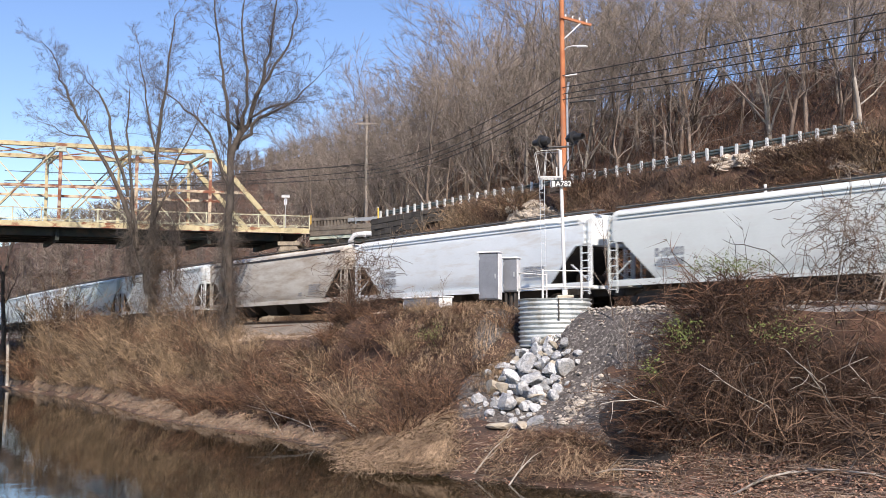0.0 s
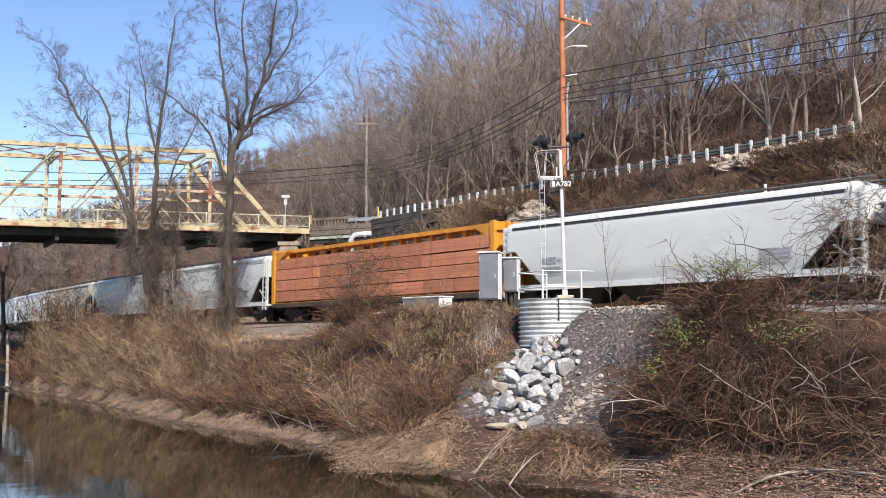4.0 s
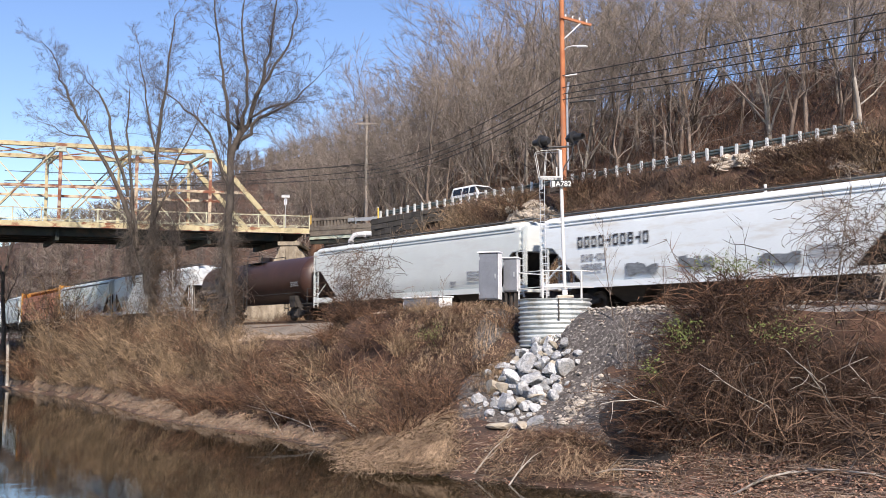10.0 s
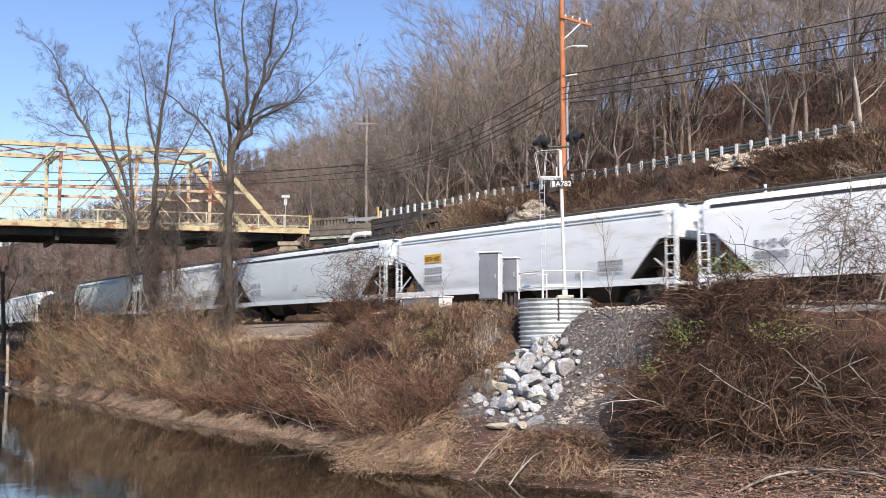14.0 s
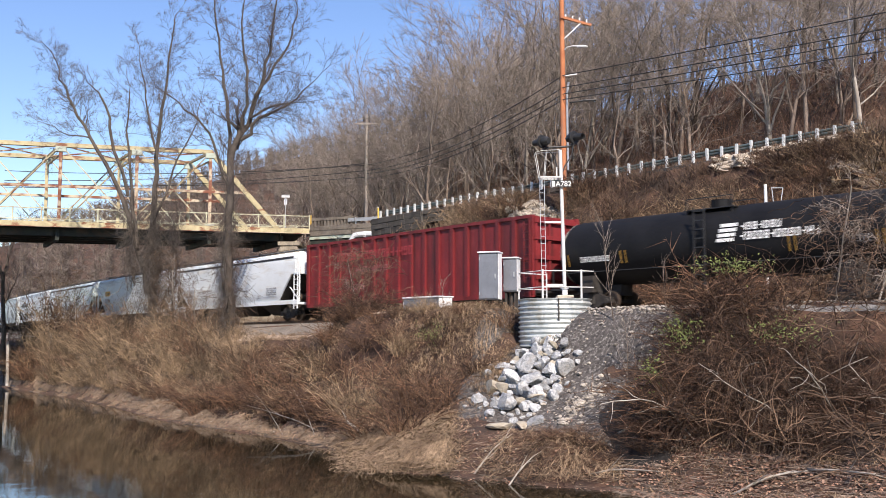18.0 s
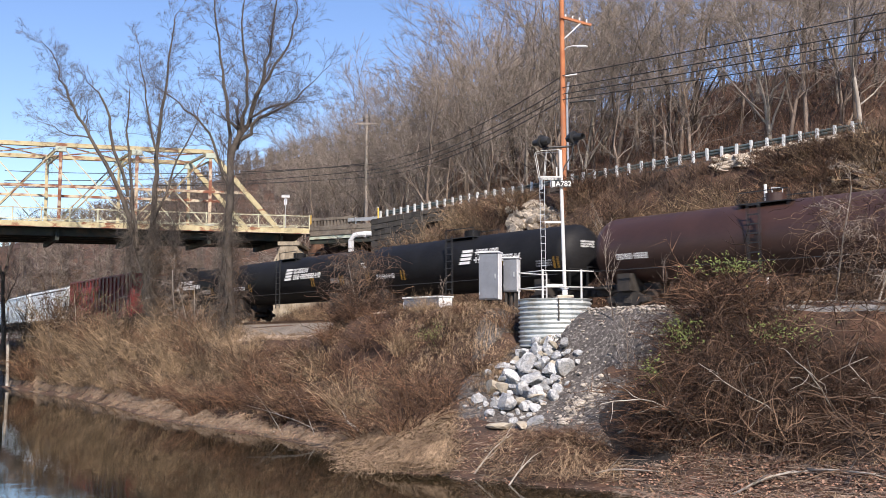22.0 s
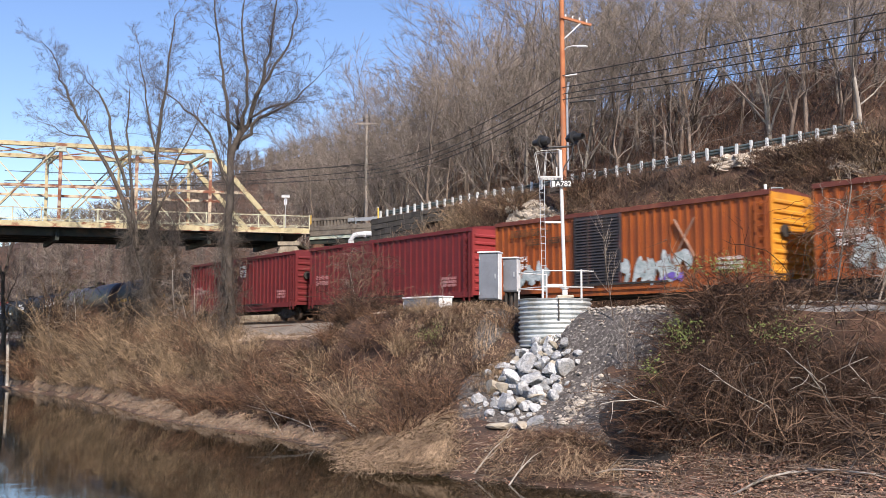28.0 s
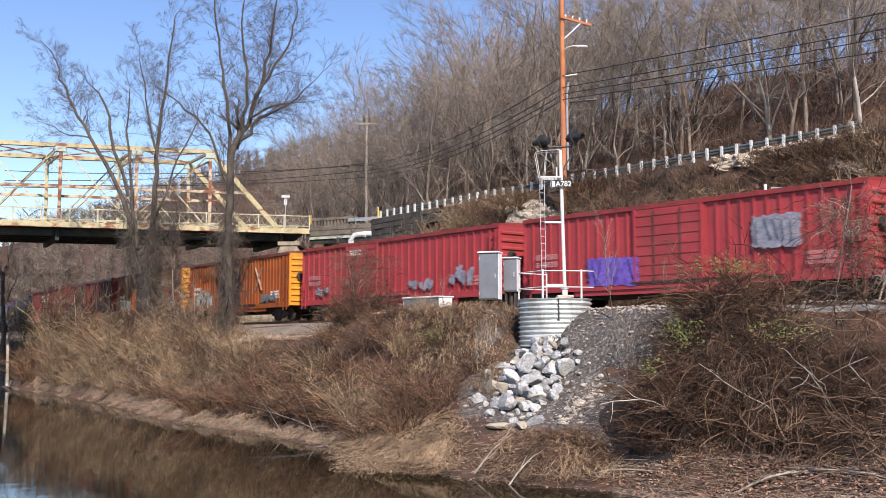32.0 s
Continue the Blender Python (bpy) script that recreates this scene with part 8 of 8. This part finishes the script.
def broken_ledge():
    """Pale slabs and loose blocks where the road's shoulder has slid."""
    rng = random.Random(79)
    g = empty("rock_ledge", Matrix(), "pale broken rock ledge below the guard rail", "rocks")
    for x0, x1, y0, rise, deep, n, size in ((1276, 1332, 284, 0.22, 20, 46, 0.3), (1322, 1385, 270, 0.22, 26, 34, 0.2), (1385, 1500, 256, 0.14, 5, 40, 0.16), (1486, 1512, 278, 0.0, 28, 22, 0.3), (1528, 1575, 288, 0.1, 46, 26, 0.34), (1205, 1250, 286, 0.12, 4, 10, 0.14)):
        for i in range(n):
            x = rng.uniform(x0, x1)
            p = ground_hit(x, y0 - rise * (x - x0) + deep * rng.random())
            r = size * rng.uniform(0.6, 1.5)
            ob = part("rock", rng.choice(LEDGE if x < 1525 else OUT), None, g)
            ob.matrix_basis = Matrix.Translation(p + Vector((0, -0.05, rng.uniform(-0.02, 0.12)))) @ Euler((0.45 + rng.uniform(-0.2, 0.2), rng.uniform(-0.25, 0.25), rng.uniform(-0.7, 0.7))).to_matrix().to_4x4() @ Matrix.Diagonal((r * rng.uniform(1.2, 2.0), r * 1.1, r * rng.uniform(0.35, 0.6), 1))


broken_ledge()


# ---- grass, litter, leaves ----
def dry_grass():
    rng = random.Random(80)
    sh = Shape()

    def tuft(s, d, n, h):
        q = at(s, d)
        if rough(q.x, q.y, 0.7, 4) + 0.5 * rough(q.x, q.y, 2.0, 6) < rng.uniform(-0.35, 0.35):
            return
        p0 = at(s, d, land_height(s, d))
        for i in range(n):
            a = rng.uniform(0, 6.283)
            o = (Vector((math.cos(a), math.sin(a), 0)) + Vector((-NX, -NY, 0)) * 0.7).normalized()
            p = p0 + Vector((rng.gauss(0, 0.16), rng.gauss(0, 0.16), 0))
            ln = h * rng.uniform(0.5, 1.3)
            q = p + o * ln * rng.uniform(0.3, 0.6) + Vector((0, 0, ln * rng.uniform(0.15, 0.5)))
            r = q + o * ln * rng.uniform(0.3, 0.6) + Vector((0, 0, -ln * rng.uniform(0.15, 0.5)))
            side = Vector((-o.y, o.x, 0)) * 0.008
            sh.add([p - side, p + side, q + side * 0.8, q - side * 0.8, r], [(0, 1, 2, 3), (3, 2, 4)])
    for i in range(950):
        # crown of the bank beside the cabinets, and the slope below it
        d = rng.uniform(26.5, 31.8)
        tuft(plan_at(rng.uniform(690, 915) - 30 * (d < 28), d), d, 18, 0.4)
    for i in range(1500):
        s = rng.uniform(26, 98)
        off = bend(s)[0]
        dw = lerp_table(WATERLINE, s)
        d = rng.choice([rng.uniform(dw + 0.8, dw + 2.6), rng.uniform(29 + off, 32.6 + off), rng.uniform(dw + 2.4, 29 + off)])
        tuft(s, d, 12, 0.6)
    for i in range(260):
        s = rng.uniform(4, 18)
        tuft(s, rng.uniform(23.2, 26.5), 14, 0.5)
    for i in range(700):
        # thin grass along the edge of the dirt strip
        d = rng.uniform(27.6, 30.6)
        tuft(plan_at(rng.uniform(400, 610), d), d, 14, 0.32)
    for i in range(900):
        s = rng.uniform(-4, 74)
        tuft(s, road_edge(s) + rng.uniform(8, 26), 9, 0.6)
    tagged(part("dry_grass", sh, GRASS, None), "matted tan dry grass on the river bank", "grass", kind="stuff")


dry_grass()


def straw_mat():
    """Long matted straw hanging down the open bank to the water."""
    rng = random.Random(84)
    sh = Shape()

    def strand(s, d, ln, lift, fall=0.6):
        p = at(s, d, land_height(s, d) + rng.uniform(0.02, lift))
        a = rng.uniform(0, 6.283)
        w = (Vector((math.cos(a), math.sin(a), 0)) + Vector((-NX, -NY, 0)) * fall).normalized()
        n = len(sh.v)
        wide = rng.uniform(0.005, 0.011)
        k = rng.uniform(-0.9, 0.9)
        for i in range(6):
            side = Vector((-w.y, w.x, rng.uniform(-0.5, 0.5))) * wide
            sh.v += [tuple(p - side), tuple(p + side)]
            q = p + w * (ln / 5)
            g = land_height(*to_plan(q.x, q.y))
            q.z = max(g + 0.02, p.z + rng.uniform(-0.1, 0.07))
            q.z = min(q.z, g + lift * 1.3)
            p = q
            w = Matrix.Rotation(k * rng.uniform(0, 1), 3, "Z") @ w
        sh.f += [(n + 2 * i, n + 2 * i + 1, n + 2 * i + 3, n + 2 * i + 2) for i in range(5)]
    for i in range(11000):
        y = 734 + 100 * rng.random()
        x = rng.uniform(590 + 40 * rng.random(), 800)
        if rough(x, y, 0.03, 5) < -0.3:
            continue
        p = ground_hit(x, y)
        strand(*to_plan(p.x, p.y), rng.uniform(0.35, 1.1), 0.25)
    for i in range(1800):
        y = 765 + 88 * rng.random()
        x = rng.uniform(850 + (850 - y) * 0.5, 1070 + max(0, y - 800))
        if rough(x, y, 0.03, 9) < -0.2:
            continue
        p = ground_hit(x, y)
        strand(*to_plan(p.x, p.y), rng.uniform(0.35, 0.95), 0.25)
    for i in range(3600):
        d = rng.uniform(27.5, 31)
        strand(plan_at(rng.uniform(690, 905), d), d, rng.uniform(0.25, 0.6), 0.35, 0.0)
    for i in range(3400):
        s = rng.uniform(28.5, 92)
        strand(s, lerp_table(WATERLINE, s) + abs(rng.gauss(0.3, 0.8)), rng.uniform(0.2, 0.7), 0.12)
    tagged(part("straw_mat", sh, GRASS, None), "long matted pale straw on the river bank", "grass", kind="stuff")


def green_leaves():
    rng = random.Random(81)
    sh = Shape()
    for x, y, d, w, h, n in ((1205, 590, 26.6, 0.7, 0.6, 260), (1150, 660, 25.2, 0.35, 0.5, 120), (1290, 470, 27.5, 1.2, 0.35, 260), (1385, 585, 26.5, 1.2, 0.4, 160), (770, 590, 28.6, 0.9, 0.5, 160), (150, 520, 31.5, 1.6, 0.9, 160)):
        p0 = at(plan_at(x, d), d)
        z = EYE + (604.8 - y) / 1803 * p0.y
        for i in range(n):
            p = Vector((p0.x + rng.gauss(0, w * 0.5), p0.y + rng.gauss(0, 0.4), z + rng.gauss(0, h * 0.5)))
            a = Vector((rng.gauss(0, 1), rng.gauss(0, 1), rng.gauss(0, 1))).normalized() * 0.055
            b = a.orthogonal().normalized() * 0.028
            sh.add([p - a, p + b, p + a, p - b], [(0, 1, 2, 3)])
    tagged(part("green_leaves", sh, LEAF, None), "sparse olive-green leaves in the brush", "leaves", kind="stuff")


green_leaves()


straw_mat()


def driftwood():
    rng = random.Random(82)
    for x0, y0, x1, y1, lift, r, lab in ((898, 858, 955, 800, 0.0, 0.028, "pale dead branch lying on the bank"), (838, 838, 905, 770, 0.0, 0.03, "pale dead branch lying on the bank"),
                                      (608, 752, 650, 740, 0.0, 0.09, "broken pale log on the bank"), (1290, 875, 1420, 833, 0.0, 0.035, "long driftwood branch on the shore"), (1420, 833, 1568, 852, 0.0, 0.03, "long driftwood branch on the shore"),
                                      (1040, 840, 1165, 835, 0.0, 0.028, "bleached branch at the water's edge"), (1090, 770, 1160, 748, 0.0, 0.04, "bleached curved twig in the brush"),
                                      (560, 760, 440, 752, 0.9, 0.022, "pale dead branch leaning on the brush"), (500, 762, 452, 740, 1.2, 0.018, "pale dead branch leaning on the brush"), (640, 775, 612, 772, 0.5, 0.08, "broken pale log on the bank"), (560, 770, 520, 735, 1.3, 0.018, "pale dead branch leaning on the brush")):
        a, b = ground_hit(x0, y0), ground_hit(x1, y1)
        a.z += r * 0.8
        b.z += r * 0.8 + lift
        sh = Shape()
        sh.smooth = "all"
        pts = [a.lerp(b, t) + Vector((0, 0, rng.uniform(0, 0.05) + 0.5 * t * (1 - t))) for t in (0, 0.25, 0.5, 0.75, 1)]
        sh.tube(pts, [r, r * 0.95, r * 0.85, r * 0.7, r * 0.4], 7)
        for q in range(2):
            i = rng.randrange(1, 4)
            e = wander(rng, pts[i], (b - a).normalized() + Vector((rng.gauss(0, 0.5), rng.gauss(0, 0.5), 0.4)), 0.7, 3, 0.15, 0)
            stick(sh, e, [r * 0.5, r * 0.4, r * 0.3, r * 0.15], 5)
        tagged(part("dead_branch", sh, BARK_PALE, None), lab, "branch", "dead branches")


driftwood()


def leaf_litter():
    """Fallen leaves, bits of bark and dead twigs on the open ground."""
    rng = random.Random(83)
    sh, tw = Shape(), Shape()

    def drop(s, d, big=1.0):
        p = at(s, d, land_height(s, d) + rng.uniform(0.01, 0.06))
        if rng.random() < 0.72:
            a = Vector((rng.gauss(0, 1), rng.gauss(0, 1), rng.gauss(0, 0.35))).normalized() * rng.uniform(0.03, 0.07) * big
            b = a.cross(Vector((rng.gauss(0, 0.3), rng.gauss(0, 0.3), 1))).normalized() * rng.uniform(0.02, 0.04) * big
            sh.add([p - a, p + b, p + a, p - b], [(0, 1, 2, 3)])
        else:
            spike(tw, p, p + Vector((rng.gauss(0, 0.3), rng.gauss(0, 0.3), rng.uniform(-0.02, 0.12))) * big, 0.008 * big)
    for i in range(9000):
        s = rng.uniform(3, 75)
        dw = lerp_table(WATERLINE, s)
        drop(s, dw + 0.15 + (30.5 - dw) * rng.random() ** 1.5)
    for i in range(6000):
        d = rng.uniform(19.6, 26.5)
        drop(plan_at(rng.uniform(640, 1600), d), d)
    for i in range(15000):
        d = 21.2 + 4.4 * rng.random() ** 1.3
        drop(plan_at(rng.uniform(1090, 1610), d), d, 1.1)
    for i in range(5000):
        s = rng.uniform(30, 100)
        drop(s, lerp_table(WATERLINE, s) + abs(rng.gauss(0.2, 0.7)))
    for i in range(5000):
        s = rng.uniform(-2, 60)
        drop(s, road_edge(s) + rng.uniform(7.6, 40), 2.2)
    tagged(part("leaf_litter", sh, LITTER, None), "fallen brown and tan leaves on the ground", "leaves", kind="stuff")
    tagged(part("dead_twigs", tw, BARK, None), "dead twigs scattered on the ground", "twigs", kind="stuff")


LITTER = surface("fallen_leaves", (0.17, 0.075, 0.05), (0.46, 0.285, 0.2), 0.9, 0, 0.8, 14, 0, random_tint=0.5, island=True)
leaf_litter()


# ---- the road vehicle and the bird ----
SUV_WHEELS = []


def road_vehicle():
    v = empty("suv", Matrix(), "white boxy sport utility vehicle driving on the road", "car")
    W = surface("white_car_enamel", (0.72, 0.73, 0.74), (0.8, 0.8, 0.8), 0.25, 0, 1, 20, 0)
    G = plain("dark_car_glass", (0.015, 0.018, 0.02), 0.08)
    B = plain("black_trim", (0.02, 0.02, 0.02), 0.6)
    R = plain("red_lens", (0.4, 0.02, 0.02), 0.2)
    low = Shape().rings([[(x, -w, z) for x, z in o] for w, o in ((-0.96, [(-2.6, 0.45), (2.6, 0.45), (2.62, 0.95), (1.15, 1.1), (-2.62, 1.1)]), (0.96, [(-2.6, 0.45), (2.6, 0.45), (2.62, 0.95), (1.15, 1.1), (-2.62, 1.1)]))])
    part("body", low, W, v)
    cab = Shape().rings([[(x, y, z) for x, y in ((-2.58 + a, -b), (1.2 - c, -b), (1.2 - c, b), (-2.58 + a, b))] for z, a, b, c in ((1.1, 0, 0.94, 0), (1.78, 0.12, 0.78, 0.75), (1.86, 0.25, 0.7, 0.9))])
    part("cabin", cab, W, v)
    for sd in (1, -1):
        for xa, xb in ((-2.35, -1.15), (-1.05, -0.2), (-0.1, 0.62)):
            part("side_window", Shape().rings([[(xa, sd * 0.945, 1.16), (xb + (0.25 if xb > 0.5 else 0), sd * 0.945, 1.16), (xb + (0.25 if xb > 0.5 else 0), sd * 0.92, 1.16), (xa, sd * 0.92, 1.16)], [(xa + 0.05, sd * 0.835, 1.68), (xb - 0.05, sd * 0.835, 1.68), (xb - 0.05, sd * 0.8, 1.68), (xa + 0.05, sd * 0.8, 1.68)]]), G, v)
        part("sill_trim", Shape().box(-1.6, 1.5, sd * 0.97 - 0.02, sd * 0.97 + 0.02, 0.42, 0.56), B, v)
        part("tail_light", Shape().box(-2.64, -2.6, sd * 0.8 - 0.1, sd * 0.8 + 0.1, 0.85, 1.15), R, v)
        part("headlight", Shape().box(2.6, 2.64, sd * 0.75 - 0.16, sd * 0.75 + 0.16, 0.72, 0.9), MAT["galvanized"], v)
        for x in (-1.6, 1.65):
            w = part("wheel", Shape().tube([(0, -0.12, 0), (0, 0.12, 0)], 0.37, 20), B, v)
            w.location = (x, sd * 0.86, 0.37)
            SUV_WHEELS.append((w, x, sd))
            part("hub", Shape().tube([(0, sd * 0.12, 0), (0, sd * 0.135, 0)], 0.2, 14), MAT["galvanized"], w)
    part("windscreen", Shape().rings([[(1.24, -0.86, 1.12), (1.24, 0.86, 1.12), (1.18, 0.86, 1.12), (1.18, -0.86, 1.12)], [(0.52, -0.72, 1.74), (0.52, 0.72, 1.74), (0.46, 0.72, 1.74), (0.46, -0.72, 1.74)]]), G, v)
    part("rear_window", Shape().box(-2.56, -2.5, -0.7, 0.7, 1.2, 1.7), G, v)
    part("bumper", Shape().box(2.58, 2.72, -0.9, 0.9, 0.45, 0.68).box(-2.72, -2.58, -0.9, 0.9, 0.45, 0.68), B, v)
    return v


SUV = road_vehicle()
for child in SUV.children_recursive:
    child.data.transform(Matrix.Scale(0.89, 4))
    child.location = child.location * 0.89


def road_pose(s):
    a, b = at(s + 0.5, road_edge(s + 0.5) + 2.6), at(s - 0.5, road_edge(s - 0.5) + 2.6)
    p = at(s, road_edge(s) + 2.6, ROAD_Z + 0.03)
    d = b - a
    return Matrix.Translation(p) @ Euler((0, 0, math.atan2(d.y, d.x))).to_matrix().to_4x4()


def soaring_bird():
    b = empty("bird", Matrix(), "dark soaring bird with spread wings in the sky", "bird")
    K = plain("dark_feathers", (0.03, 0.026, 0.024), 0.9)
    body = Shape()
    body.smooth = True
    body.tube([(-0.35, 0, 0), (-0.2, 0, 0), (0.05, 0, 0.01), (0.25, 0, 0.02), (0.36, 0, 0.0)], [0.03, 0.07, 0.09, 0.05, 0.02], 8)
    part("body", body, K, b)
    part("tail", Shape().prism([(-0.6, 0.0), (-0.25, 0.0), (-0.25, 0.02), (-0.6, 0.012)], -0.1, 0.1), K, b)
    for sd in (1, -1):
        part("wing", Shape().rings([[(0.2, sd * 0.05, 0.03), (-0.18, sd * 0.05, 0.02), (-0.18, sd * 0.05, 0.0), (0.2, sd * 0.05, 0.01)], [(0.2, sd * 0.5, 0.16), (-0.14, sd * 0.5, 0.15), (-0.14, sd * 0.5, 0.14), (0.2, sd * 0.5, 0.145)], [(0.02, sd * 0.95, 0.22), (-0.12, sd * 0.9, 0.22), (-0.12, sd * 0.9, 0.212), (0.02, sd * 0.95, 0.212)]]), K, b)
    return b


BIRD = soaring_bird()


def motions():
    """Drives every car of the train along the track, the vehicle along the road and the bird through the sky."""
    for car, s0 in CARS:
        walk(car, [(2.0 * k, track_pose(s0 + run(2.0 * k))) for k in range(17)])
    start = {car: s0 for car, s0 in CARS}
    for car, w, x, side in WHEELS:
        # the wheels roll while their car is near; each row turns them less than a quarter
        t0 = t1 = None
        for k in range(0, 961):
            s = start[car] + run(k / 30.0)
            if s > -24 and t0 is None:
                t0 = k
            if s < 84:
                t1 = k
        base = w.location.copy()
        half = math.pi if side < 0 else 0.0

        def turn(k):
            a = -(run(k / 30.0) - run((t0 or 0) / 30.0)) / 0.455
            return Matrix.Translation((base.x - 0.0, base.y, base.z)) @ Matrix.Rotation(-a, 4, "Y") @ Matrix.Rotation(half, 4, "Z")
        if t0 is None or t1 is None or t1 <= t0:
            continue
        ks = sorted({0, 960} | set(range(t0, t1 + 1)))
        walk(w, [(k / 30.0, turn(min(max(k, t0), t1))) for k in ks])
    trip = [(0, 128), (2, 117), (4, 103), (6, 89), (7, 81), (8, 72.9), (8.5, 68.7), (9, 64.6), (9.5, 59.9), (10, 54.9), (10.5, 49.8), (11, 43.7), (11.5, 37.5), (12, 30.9), (12.6, 23.0), (13.5, 11), (15, -9), (17, -32), (20, -50), (24, -56), (32, -57)]
    walk(SUV, [(t, road_pose(s - 0.9)) for t, s in trip])
    for w, x, side in SUV_WHEELS:
        base = Matrix.Translation(w.location)
        walk(w, [(0, base)] + [(7.0 + k / 30.0, base @ Matrix.Rotation(12.9 * k / 30.0 / 0.33, 4, "Y")) for k in range(1, 216)] + [(32, base @ Matrix.Rotation(12.9 * 215 / 30.0 / 0.33, 4, "Y"))])
    rows = []
    for t in (0, 4, 8, 11, 13, 14, 16, 20, 26, 32):
        x, y = 573 + 60 * (t - 13), 86 - 15 * (t - 13)
        rows.append((t, Matrix.Translation(((x - 784) / 1803 * 200, 200, EYE + (604.8 - y) / 1803 * 200)) @ pose(0, 0, 0, 14, 0, 18)))
    walk(BIRD, rows)


motions()
